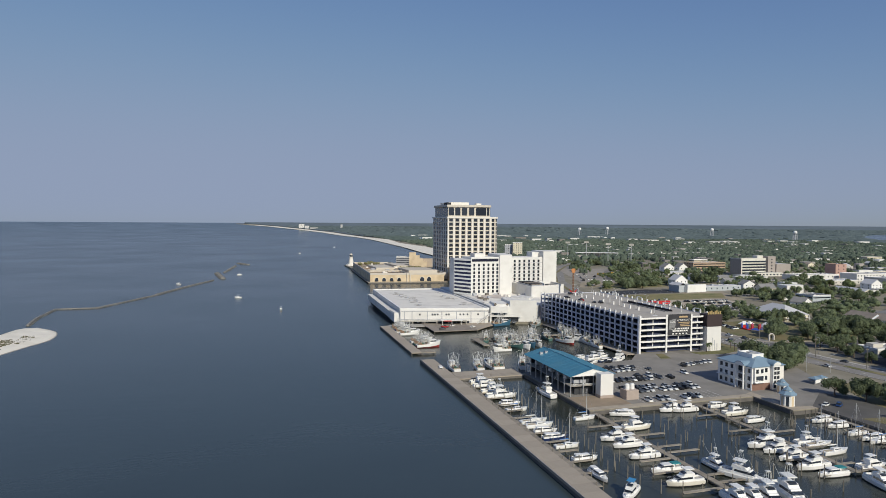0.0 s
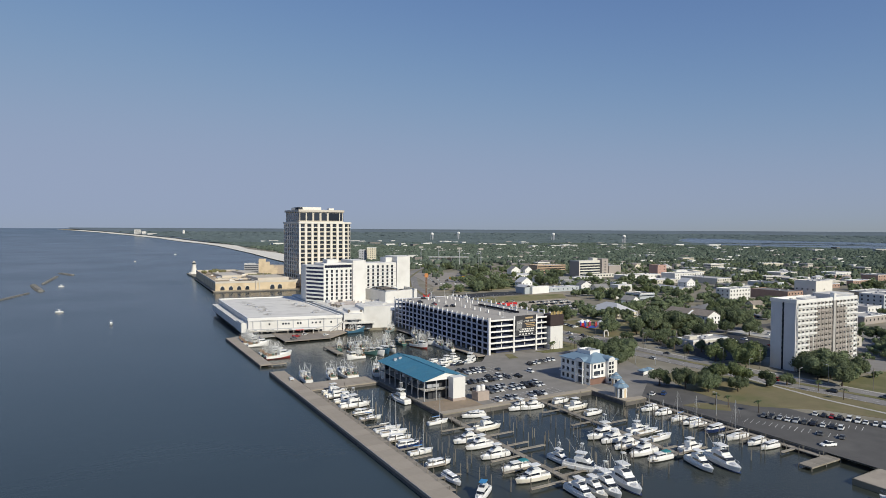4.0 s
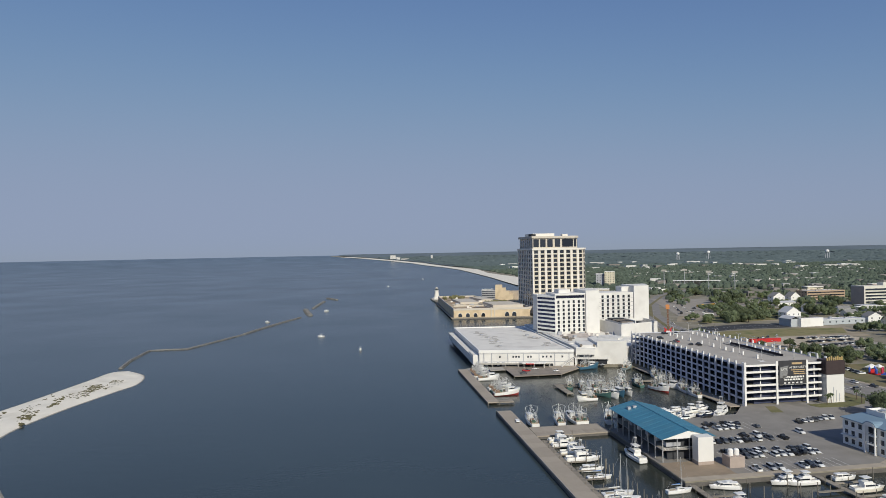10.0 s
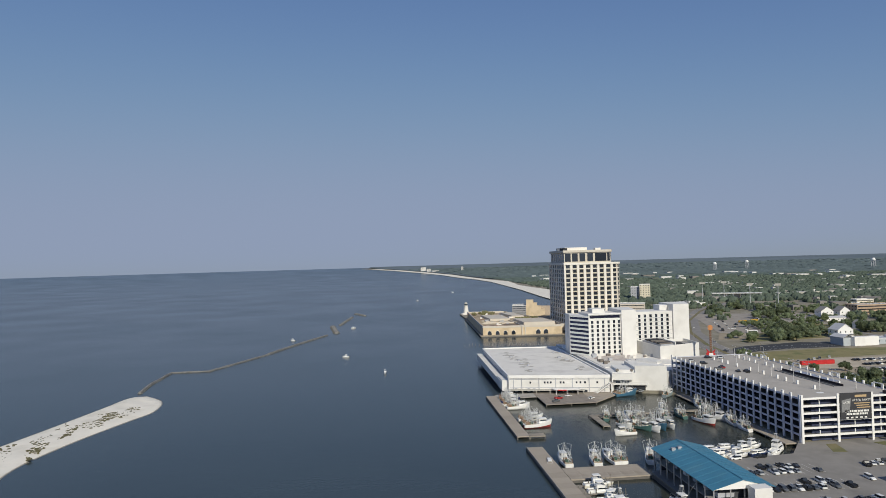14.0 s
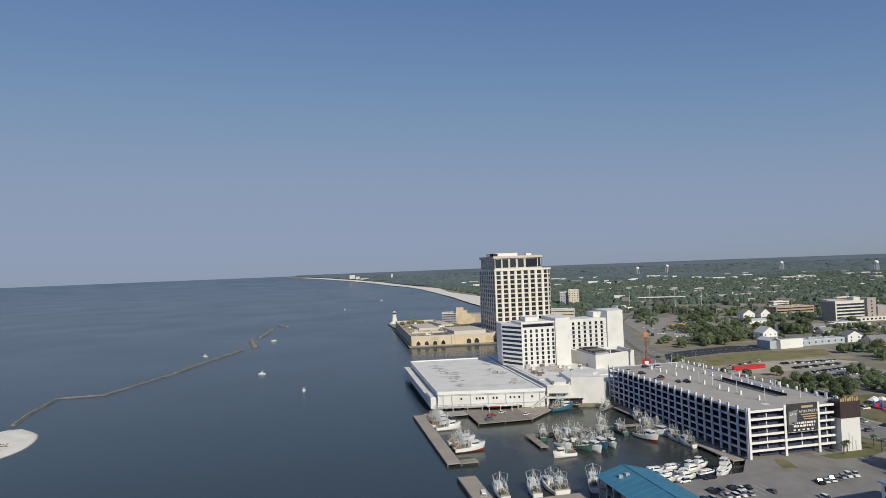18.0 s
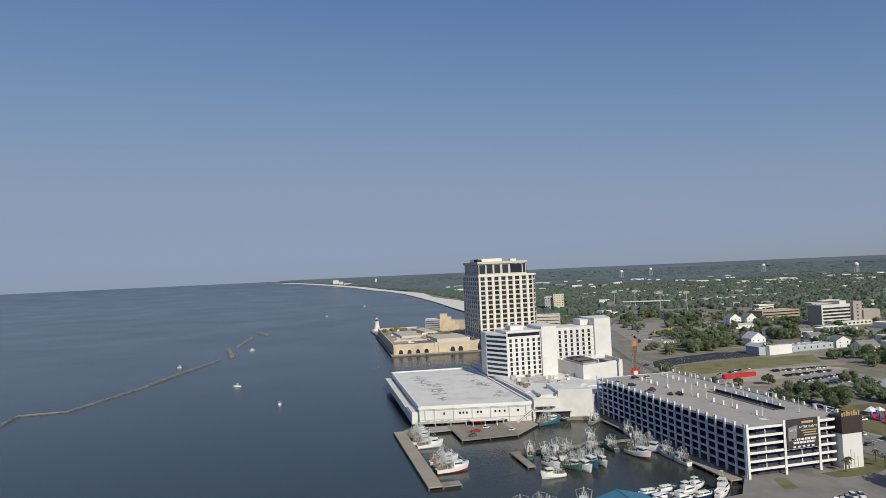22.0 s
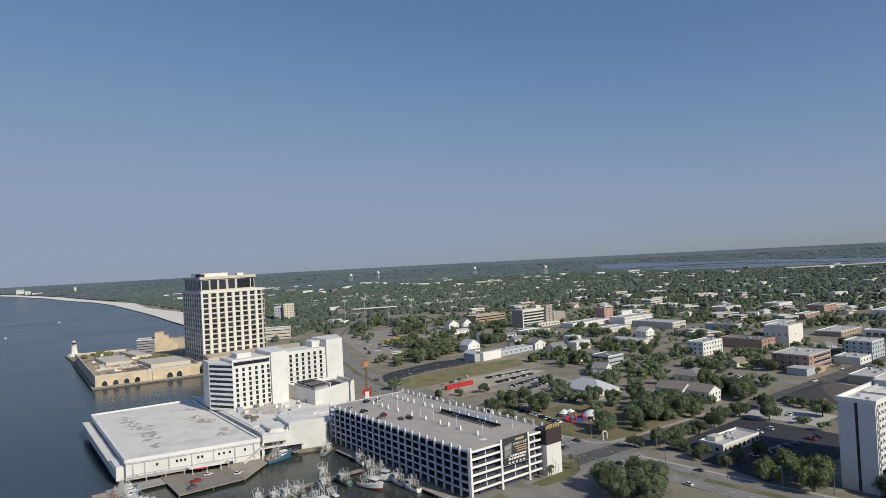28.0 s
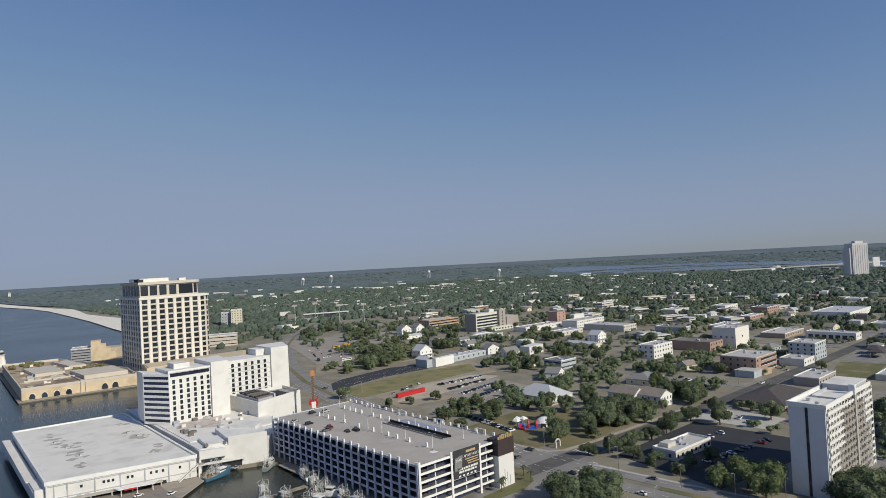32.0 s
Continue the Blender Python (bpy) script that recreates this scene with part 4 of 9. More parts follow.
# ---- the parking garage ----
def garage():
    t = thing("parking_garage", 0, 0, 0, 0, "six-level precast parking garage with open decks", "garage")
    X0, X1, Y0, Y1, LV = 212.4, 264.0, 316.0, 448.0, [5.4, 8.8, 12.2, 15.6, 19.0, 22.4]
    # solid core: navy paint, darkened to stand for the shade between the decks
    part("core", G().box(X0 + 7, Y0 + 3.2, 1.95, X1 - 7, Y1 - 6, 21.0), mat("navy_shaded_inside", (0.05, 0.06, 0.11), 0.9, 0.3, 3, 0.5, 0.0), t, "solid navy core coloured dark for the shade inside the decks")
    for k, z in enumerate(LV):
        # lower decks take a darker colour for interior shade; the roof deck does not
        part("deck", G().box(X0 + 0.3, Y0 + 0.35, z - 0.5, X1 - 0.3, Y1 - 0.3, z - 0.004), mat("roof_deck", (0.43, 0.395, 0.35), 0.9, 0.12, 9, 0.4, 0.15, stain=(0.33, 0.305, 0.275), stain_amt=0.6) if k == 5 else mat("shaded_deck", (0.13, 0.125, 0.12), 0.9, 0.2, 4, 0.3, 0.1), t, "worn grey-brown roof deck" if k == 5 else "")
        part("spandrel", G().box(X0 + 0.1, Y0, z - 0.5, 247.2, Y0 + 0.3, z + 0.5), WHITE, t, "white end spandrel")
        part("spandrel", G().box(247.8, Y0, z - 0.5, X1 - 8, Y0 + 0.3, z + 0.5), WHITE, t)
        part("side_beam", G().box(X0 + 0.02, Y0 + 0.4, z - 0.6, X0 + 0.28, Y1, z + 0.38), GARAGE_GREY, t)
        part("side_beam", G().box(X1 - 0.28, Y0 + 0.4, z - 0.65, X1, Y1, z + 0.35), GARAGE_GREY, t)
        part("back_beam", G().box(X0 + 0.3, Y1 - 0.28, z - 0.65, X1 - 0.3, Y1, z + 0.35), GARAGE_GREY, t)
    n = 22
    col = G().box(-0.6, -0.58, 1.95, 0.0, 0.58, 22.6).mesh("column")
    cap = G().box(-0.6, -0.58, 22.6, 0.1, 0.58, 24.2).mesh("column_cap")
    for k in range(n):
        y = Y0 + 0.9 + (Y1 - Y0 - 1.8) * k / (n - 1)
        c = part("column", col, GARAGE_GREY, t, loc=(X0, y, 0))
        part("column_cap", cap, WHITE, c)
        c = part("column", col, GARAGE_GREY, t, loc=(X1 + 0.5, y, 0))
        part("column_cap", cap, WHITE, c)
    for x in (212.6, 230.4, 247.5):
        part("end_post", G().box(x - 0.55, Y0 - 0.35, 1.95, x + 0.55, Y0 - 0.004, 24.3), WHITE, t, "white full-height post")
    for x in (221.5, 239, 252):
        for z in LV[:5]:
            part("post", G().box(x - 0.2, Y0 + 0.31, z + 0.55, x + 0.2, Y0 + 0.6, z + 2.2), WHITE, t)
    # stair pylon at the corner
    py = part("pylon", G().box(256.6, 313.2, 1.95, 266.6, 319.5, 16.6), WHITE_WALL, t, "white corner pylon")
    part("pylon_head", G().box(256.3, 312.9, 16.604, 266.9, 319.8, 23.8), BROWN, py, "dark brown pylon head")
    for k, (x, h) in enumerate(((258.6, 5), (260.2, 7.5), (261.8, 6), (263.6, 4.2))):
        part("mark", G().box(x, 313.1, 2.4, x + 0.35, 313.196, 2.4 + h), GREY_WALL, py)
    for k in range(8):
        part("sign_letter", G().box(257.0 + 1.2 * k, 313.4, 23.804, 257.8 + 1.2 * k, 313.7, 25.2 + 0.4 * (k % 3)), mat("gold_letter", (0.45, 0.33, 0.14), 0.4, 0.1, 1, 0.2, 0.05), py, "plain gold sign bar")
    # roof furniture: ramp well, short posts in rows, portals along the edge
    # near-black sheet on the deck paints the shade of the ramp hole
    part("ramp_opening", G().box(245.6, 339, 22.402, 250.2, 386, 22.43), DARK, t, "dark sheet for the shade in the ramp opening")
    part("ramp_wall", G().box(250.2, 338, 22.4, 250.5, 387, 23.5), BROWN, t, "dark ramp wall")
    part("ramp_wall", G().box(245.3, 338, 22.4, 245.6, 387, 23.0), CONCRETE, t)
    post = G().box(-0.4, -0.4, 22.4, 0.4, 0.4, 24.5).mesh("roof_post")
    for y in (431, 421.3, 414.7, 404.3, 390.5, 377.4, 364.7, 357.5, 348, 335):
        part("roof_post", post, WHITE, t, loc=(232.8, y, 0))
    for y in (433.5, 427.5, 421.7, 415.3, 404, 397, 389, 380.5, 372, 364, 356.7, 350.6, 342):
        part("roof_post", post, WHITE, t, loc=(251.2, y, 0))
    part("hatched_bay", G().box(228.4, 325.6, 22.402, 231.6, 328.6, 22.41), WHITE, t)
    part("ramp_stripe", G().box(252.5, 350, 22.402, 258.5, 384, 22.408), mat("blue_bay_paint", (0.27, 0.30, 0.38), 0.9, 0.25, 2.5, 0.4, 0.1), t, "faded blue painted bays")
    for x, y in ((262.8, 330), (262.8, 360), (262.8, 392), (262.8, 425)):
        part("roof_portal", G().box(x - 0.2, y - 3, 22.4, x + 0.2, y - 2.6, 24.8).box(x - 0.2, y + 2.6, 22.4, x + 0.2, y + 3, 24.8).box(x - 0.2, y - 3, 24.8, x + 0.2, y + 3, 25.2), WHITE, t)
    # banner on the end face
    bn = part("banner", G().box(231.2, 315.4, 12.2, 246.8, 315.62, 24.4), mat("banner_dark", (0.045, 0.045, 0.05), 0.6, 0.3, 3, 0.5, 0.05), t, "dark event banner with pale lettering")
    return t, bn


GARAGE, BANNER = garage()


def lettering(parent, words, x, y, z, size, material, name="lettering", rz=0):
    cu = bpy.data.curves.new(name, "FONT")
    cu.body, cu.size, cu.extrude, cu.align_x = words, size, 0.02, "CENTER"
    ob = new("tmp", cu)
    dg = bpy.context.evaluated_depsgraph_get()
    me = bpy.data.meshes.new_from_object(ob.evaluated_get(dg))
    bpy.data.objects.remove(ob)
    me.materials.clear()
    me.materials.append(material)
    o = new(name, me)
    o.parent = parent
    o.matrix_basis = pose(x, y, z, 90, 0, rz)
    return o


PRINT = mat("print_white", (0.75, 0.74, 0.7), 0.6, 0.05, 1, 0.3, 0.0)
PRINT2 = mat("print_gold", (0.5, 0.36, 0.2), 0.6, 0.05, 1, 0.3, 0.0)
part("emblem", G().add([(231.8, 315.36, 15.4), (235.8, 315.36, 15.8), (236.6, 315.36, 21.8), (232.0, 315.36, 21.0), (231.8, 315.4, 15.4), (235.8, 315.4, 15.8), (236.6, 315.4, 21.8), (232.0, 315.4, 21.0)], [(0, 1, 2, 3), (7, 6, 5, 4), (0, 4, 5, 1), (1, 5, 6, 2), (2, 6, 7, 3), (3, 7, 4, 0)]), mat("print_grey", (0.22, 0.22, 0.22), 0.6, 0.4, 0.8, 0.3, 0.0), BANNER, "mottled grey emblem patch")
lettering(BANNER, "LATE", 234.2, 315.34, 19.4, 1.5, PRINT)
lettering(BANNER, "AFTER PARTY", 241.9, 315.36, 20.3, 1.55, PRINT)
part("printed_line", G().box(238.6, 315.36, 22.3, 244.4, 315.4, 23.3), PRINT2, BANNER)
for k, (a, b, h) in enumerate(((238.2, 246.2, 19.2), (239.2, 245.6, 18.2), (239.6, 246.2, 17.2))):
    part("printed_line", G().box(a, 315.36, h, b, 315.4, h + 0.45), PRINT2, BANNER)
for k, (a, b, h) in enumerate(((233.4, 245.4, 15.4), (234.2, 244.8, 14.1))):
    x = a
    while x < b:
        w = 0.7 + 0.9 * ((int(x * 13) % 7) / 7)
        part("printed_word", G().box(x, 315.36, h, min(b, x + w), 315.4, h + 0.9), PRINT, BANNER)
        x += w + 0.35
for k in range(5):
    part("sponsor_patch", G().box(234 + k * 2.3, 315.36, 12.5, 235.2 + k * 2.3, 315.4, 13.2), PRINT, BANNER)


# ---- apartment tower ----
def apartments():
    t = thing("apartment_tower", 0, 0, 0, 0, "thirteen-storey white apartment tower with grey end walls", "tower")
    part("wall", G().box(333.4, 202, 1.9, 391.6, 216.4, 38.6), WHITE_WALL, t)
    END = mat("end_wall_paint", (0.66, 0.66, 0.67), 0.8, 0.06, 6, 0.3, 0.1, stain=(0.55, 0.55, 0.56), stain_amt=0.4)
    part("end_wall", G().box(332.6, 202.2, 1.9, 333.38, 208.6, 38.8), END, t, "plain grey end wall")
    part("end_wall", G().box(332.6, 209.8, 1.9, 333.38, 216.2, 38.8), END, t, "plain grey end wall")
    part("roof", G().box(334, 202.6, 38.6, 391, 215.8, 38.9), MEMBRANE, t)
    for a in ((332.5, 201.7, 392, 202.3), (332.5, 216.1, 392, 216.7), (332.5, 202.3, 333.2, 216.1), (391.3, 202.3, 392, 216.1)):
        part("parapet", G().box(a[0], a[1], 38.6, a[2], a[3], 40.4), WHITE, t)
    part("raised_roof", G().box(371, 203.0, 38.9, 390.6, 215.4, 41.4), GREY_WALL, t, "raised grey end of the roof")
    part("raised_roof_deck", G().box(370.8, 202.8, 41.4, 390.8, 215.6, 41.65), MEMBRANE, t)
    part("roof_curb", G().box(352, 213.2, 38.9, 370.98, 213.7, 40.0), GREY_WALL, t)
    part("roof_curb", G().box(352, 204.0, 38.9, 352.4, 213.2, 39.6), GREY_WALL, t)
    part("end_coping", G().box(332.2, 201.6, 38.82, 332.58, 216.8, 40.45), WHITE, t)
    SHAFT = mat("shaft_grey", (0.40, 0.385, 0.365), 0.85, 0.12, 2, 0.3, 0.1)
    part("lift_shaft", G().box(366.6, 201.0, 1.9, 368.8, 201.99, 38.58), SHAFT, t, "grey lift shaft strip")
    part("shaft_head", G().box(366.7, 201.0, 38.6, 368.7, 203.4, 43.0), WHITE, t, "white head of the lift shaft")
    for x, y in ((339, 207), (344, 212), (375, 206), (381, 211), (386, 207)):
        part("roof_vent", G().box(x - 0.7, y - 0.7, 38.9, x + 0.7, y + 0.7, 40.0), STEEL, t)
    fl = [4.6 + 2.98 * k for k in range(12)]
    windows_on(t, (332.6, 209.2), (0, 1), (-1, 0), [0], fl, 0.9, 1.6, WINDOW, 0.05)
    # back of the slit coloured near-black for the shade in it
    part("recess", G().box(332.9, 208.62, 1.9, 333.39, 209.78, 38.6), DARK, t)
    PANEL = mat("tan_panel", (0.33, 0.30, 0.27), 0.8, 0.2, 1.2, 0.3, 0.1, rnd=0.12, stain=(0.24, 0.22, 0.20), stain_amt=0.5)
    for x0, x1, z1 in ((343.0, 350.3, 20.0), (350.3, 366.58, 34.6), (368.82, 379.2, 34.6), (379.2, 386.4, 22.8)):
        part("panel_wall", G().box(x0, 201.62, 1.9, x1, 201.985, z1), PANEL, t, "grey-brown panelled middle of the facade")
    xs = [335.3 + 3.64 * j for j in range(16) if abs(335.3 + 3.64 * j - 367.7) > 1.6]
    dark = lambda x, z: (343.0 < x < 350.3 and z < 20) or (350.3 < x < 379.2 and z < 34.6) or (379.2 < x < 386.4 and z < 22.8)
    pane = G().box(-0.8, 201.5, -0.45, 0.5, 201.98, 0.4).mesh("window")
    rail = G().box(-1.72, 201.25, -1.75, 1.72, 201.6, -0.8).mesh("balcony_panel")
    rail2 = rail.copy()
    for z in fl:
        for x in xs:
            part("window", pane, WINDOW, t, loc=(x, 0, z + 0.5))
            part("balcony_panel", rail2 if dark(x, z) else rail, PANEL if dark(x, z) else WHITE, t, loc=(x, 0, z + 0.5))
    for j in range(17):
        x = 333.48 + 3.64 * j
        part("fin", G().box(x - 0.12, 201.25, 1.9, x + 0.12, 201.6, 38.6), PANEL if 350 < x < 379 else WHITE, t)
    return t


apartments()

# ---- boat shed, harbour house, kiosks ----
def boat_shed():
    t = thing("boat_shed", 0, 0, 0, 0, "open boat storage shed with a blue metal gable roof", "shed")
    X0, X1, Y0, Y1, E, R = 130.4, 151.4, 244.5, 292.5, 10.9, 3.0
    xm = (X0 + X1) / 2
    for s in (-1, 1):
        n = 12
        for k in range(n):
            a, b = Y0 - 0.8 + (Y1 - Y0 + 1.6) * k / n, Y0 - 0.8 + (Y1 - Y0 + 1.6) * (k + 1) / n
            xe = xm + s * (X1 - xm + 0.8)
            g = G()
            g.v = [(xm, a, E + R), (xm, b, E + R), (xe, b, E), (xe, a, E), (xm, a, E + R + 0.15), (xm, b, E + R + 0.15), (xe, b, E + 0.15), (xe, a, E + 0.15)]
            g.f = [(0, 1, 2, 3), (7, 6, 5, 4), (0, 4, 5, 1), (1, 5, 6, 2), (2, 6, 7, 3), (3, 7, 4, 0)]
            p = part("roof_panel", g, BLUE_ROOF, t)
            if k:
                g = G().tube((xm, a, E + R + 0.2), (xe, a, E + 0.2), 0.06, 4)
                part("seam", g, BLUE_ROOF, p)
    part("ridge_cap", G().box(xm - 0.3, Y0 - 0.8, E + R + 0.152, xm + 0.3, Y1 + 0.8, E + R + 0.3), BLUE_ROOF, t)
    part("gable_panel", G().add([(X0 - 0.6, Y0 - 0.3, E - 0.1), (X1 + 0.6, Y0 - 0.3, E - 0.1), (xm, Y0 - 0.3, E + R - 0.15), (X0 - 0.6, Y0 - 0.05, E - 0.1), (X1 + 0.6, Y0 - 0.05, E - 0.1), (xm, Y0 - 0.05, E + R - 0.15)], [(0, 1, 2), (5, 4, 3), (0, 3, 4, 1), (1, 4, 5, 2), (2, 5, 3, 0)]), WHITE, t, "white gable end")
    for y in [Y0 + 0.3 + (Y1 - Y0 - 0.6) * k / 8 for k in range(9)]:
        for x in (X0, X1 - 0.4):
            part("post", G().box(x, y - 0.2, -1.0, x + 0.4, y + 0.2, E + 0.05), STEEL, t)
    for x in (136.5, 141.5, 146.5):
        part("post", G().box(x, Y0 + 0.2, 1.95, x + 0.35, Y0 + 0.55, E), STEEL, t)
    part("deck_floor", G().box(X0 + 0.4, Y0 + 0.6, 6.2, X1 - 0.5, Y1 - 0.2, 6.5), CONCRETE, t)
    part("rail", G().box(X0 + 0.2, Y0 + 0.1, 7.3, X1 - 0.4, Y0 + 0.18, 7.4).box(X0 + 0.2, Y0 + 0.1, 6.9, X1 - 0.4, Y0 + 0.18, 6.96), WHITE, t, "white balcony rail")
    # inner walls coloured near-black to stand for the shade under the roof
    SHED_SHADE = mat("shed_inner_shade", (0.055, 0.058, 0.065), 0.9, 0.2, 3, 0.4, 0.1)
    part("back_wall", G().box(X1 - 0.3, Y0 + 1, 1.95, X1 - 0.05, Y1, E), SHED_SHADE, t)
    part("rear_wall", G().box(X0 + 3, Y1 - 0.4, 1.95, X1 - 0.4, Y1 - 0.1, E), SHED_SHADE, t)
    part("inner_wall", G().box(X0 + 3.5, Y0 + 3.0, 1.95, X1 - 0.4, Y0 + 3.3, E - 0.2), SHED_SHADE, t)
    for k in range(2):
        part("roof_vent", G().box(xm - 6.5 + 2.6 * k, Y1 - 9, E + 1.4, xm - 5 + 2.6 * k, Y1 - 7.6, E + 2.6 + 0.4 * k), STEEL, t)
    part("stair_box", G().box(142.0, 239.2, 1.95, 148.2, 243.4, 12.4), WHITE_WALL, t, "white stair tower at the shed end")
    part("stair_box_base", G().box(141.9, 239.1, 1.95, 148.3, 243.5, 3.2), mat("pink_block", (0.40, 0.33, 0.285), 0.9, 0.15, 2, 0.3, 0.2), t)
    for k in range(6):
        y = Y0 + 4 + 7.6 * k
        part("stored_boat", G().loft([[(X0 + 3, y - 1.2, 7.0), (X0 + 3, y + 1.2, 7.0), (X0 + 3, y + 1.2, 8.6), (X0 + 3, y - 1.2, 8.6)], [(X0 + 9, y - 1.0, 7.0), (X0 + 9, y + 1.0, 7.0), (X0 + 9, y + 1.2, 8.4), (X0 + 9, y - 1.2, 8.4)]]), WHITE if k % 2 else GREY_WALL, t, "racked motor boat")
    return t


boat_shed()


def vault(g, x0, x1, y0, y1, z, r, n=8):
    """A barrel roof over a rectangle, axis along y."""
    cx, w = (x0 + x1) / 2, (x1 - x0) / 2
    sec = [(cx - w * math.cos(math.pi * i / n), z + r * math.sin(math.pi * i / n)) for i in range(n + 1)]
    return g.loft([[(a, y0, b) for a, b in sec], [(a, y1, b) for a, b in sec]])


def harbour_house():
    t = thing("harbour_house", 223.8, 243.0, 1.98, 3, "white three-storey harbour house with pale blue metal roof", "house")
    A, B, E = 9.3, 10.2, 10.6
    part("wall", G().box(-A, -B, 0, A, B, E), WHITE, t)
    part("cream_bay", G().box(5.6, -B - 0.25, 0, A + 0.1, -B - 0.002, E), CREAM, t, "cream stair side wall")
    part("brick_base", G().box(-A + 0.2, -B - 0.12, 0, 1.4, -B - 0.004, 3.0), mat("brown_brick", (0.22, 0.13, 0.10), 0.9, 0.2, 2, 0.3, 0.2), t, "brown brick ground floor")
    part("roof", G().hip(-A - 0.7, -B - 0.7, A + 0.7, B + 0.7, E, 3.6, 0.3, 7.2), PALE_BLUE, t, "pale blue hipped metal roof")
    for x0, y0, x1, y1 in ((-3.4, -4.4, 3.4, -4.0), (-3.4, 4.0, 3.4, 4.4), (-3.4, -4.0, -3.0, 4.0), (3.0, -4.0, 3.4, 4.0)):
        part("roof_well", G().box(x0, y0, 12.6, x1, y1, 15.2), WHITE, t, "white rooftop parapet")
    part("well_floor", G().box(-3.0, -4.0, 13.9, 3.0, 4.0, 14.2), MEMBRANE, t)
    part("roof_unit", G().box(-1.5, -1.2, 14.2, 0.6, 1.0, 15.4), STEEL, t)
    # west portico with an arched roof and two tall columns
    part("bay_roof", vault(G(), -2.9, 2.9, 0, 5.0, 0, 1.9), PALE_BLUE, t).matrix_basis = pose(-A - 1.6, -4.2, E + 0.2, 0, 0, -90)
    part("arch_face", vault(G(), -2.6, 2.6, 0, 0.2, 0, 1.6), WHITE, t).matrix_basis = pose(-A - 1.7, -4.2, E + 0.1, 0, 0, -90)
    for y in (-6.6, -1.8):
        part("column", G().cyl(-A - 1.4, y, 0, E + 0.3, 0.38, n=10), WHITE, t, "tall white portico column")
    for z in (0.2, 3.8, 7.3):
        part("portico_opening", G().box(-A - 0.08, -6.0, z, -A - 0.004, -2.4, z + 2.9), WINDOW, t)
    for z in (3.4, 6.9):
        part("balcony", G().box(-A - 1.3, -6.4, z, -A - 0.004, -2.0, z + 0.3), WHITE, t)
        part("balcony_rail", G().box(-A - 1.3, -6.4, z + 1.1, -A - 1.2, -2.0, z + 1.2).box(-A - 1.3, -6.4, z + 0.7, -A - 1.22, -2.0, z + 0.76), WHITE, t)
    for z in (1.0, 4.4, 7.9):
        for y in (1.6, 5.0, 8.2, -8.6):
            part("window", G().box(-A - 0.08, y - 0.75, z, -A - 0.004, y + 0.75, z + 1.9), WINDOW, t)
    part("north_balcony", G().box(-A - 1.6, 3.4, 4.0, -A - 0.004, 9.6, 4.3), WHITE, t)
    part("balcony_rail", G().box(-A - 1.6, 3.4, 5.2, -A - 1.5, 9.6, 5.3).box(-A - 1.6, 3.4, 4.7, -A - 1.52, 9.6, 4.76), WHITE, t)
    # south front: corner balcony, windows, arched stair bay
    part("south_bay", G().box(-8.4, -B - 0.9, 3.6, -2.6, -B - 0.13, E - 0.2), WHITE, t)
    part("bay_opening", G().box(-7.6, -B - 0.98, 4.4, -3.4, -B - 0.904, 6.6), WINDOW, t)
    part("balcony_rail", G().box(-8.4, -B - 1.5, 4.9, -2.6, -B - 1.42, 5.0).box(-8.4, -B - 1.5, 3.6, -2.6, -B - 0.9, 3.8), WHITE, t)
    for x in (-7.0, -4.2):
        part("window", G().box(x - 0.7, -B - 0.98, 7.9, x + 0.7, -B - 0.904, 9.8), WINDOW, t)
    for z in (4.4, 7.9):
        part("window", G().box(-1.6, -B - 0.08, z, -0.2, -B - 0.004, z + 1.9), WINDOW, t)
    part("stair_bay", G().box(1.5, -B - 1.8, 0, 5.5, -B - 0.004, 11.2), WHITE, t, "open white stair bay")
    part("stair_roof", vault(G(), 1.0, 6.0, -B - 2.1, -B + 3, 11.2, 1.9), PALE_BLUE, t)
    part("stair_gable", vault(G(), 1.3, 5.7, -B - 2.2, -B - 2.11, 11.2, 1.5), WHITE, t)
    for k in range(5):
        for x in (1.9, 3.7):
            # near-black panels on the solid bay paint the shade of its openings
            part("stair_opening", G().box(x, -B - 1.88, 0.8 + 2.05 * k, x + 1.4, -B - 1.804, 2.2 + 2.05 * k), DARK, t)
    for z in (3.3, 6.9):
        part("string_course", G().box(-A - 0.1, -B + 0.01, z, -A - 0.002, B, z + 0.25), CREAM, t)
    return t


harbour_house()


def kiosk(x, y, s, name="harbour_kiosk"):
    t = thing(name, x, y, 1.6, 0, "small white octagonal kiosk with blue pointed roof", "kiosk", "harbour kiosks")
    oc = lambda r: [(r * math.cos(math.pi / 8 + k * math.pi / 4), r * math.sin(math.pi / 8 + k * math.pi / 4)) for k in range(8)]
    part("wall", G().prism(oc(2.9 * s), 0, 5.2 * s), WHITE, t)
    part("roof", G().prism(oc(3.7 * s), 5.2 * s, 6.5 * s, 0.42), PALE_BLUE, t)
    part("upper_wall", G().prism(oc(1.6 * s), 6.5 * s, 6.9 * s), WHITE, t)
    part("cap", G().prism(oc(2.0 * s), 6.9 * s, 8.5 * s, 0.94), PALE_BLUE, t)
    for k in range(8):
        a = k * math.pi / 4
        part("window", G().box(-0.55, -0.05, 0.4, 0.55, 0.05, 4.4 * s), WINDOW if k % 2 else TAN, t).matrix_basis = pose(2.70 * s * math.cos(a), 2.70 * s * math.sin(a), 0, 0, 0, 90 + math.degrees(a))
    return t


kiosk(213.0, 210.0, 1.0)
kiosk(226.5, 226.5, 0.8)


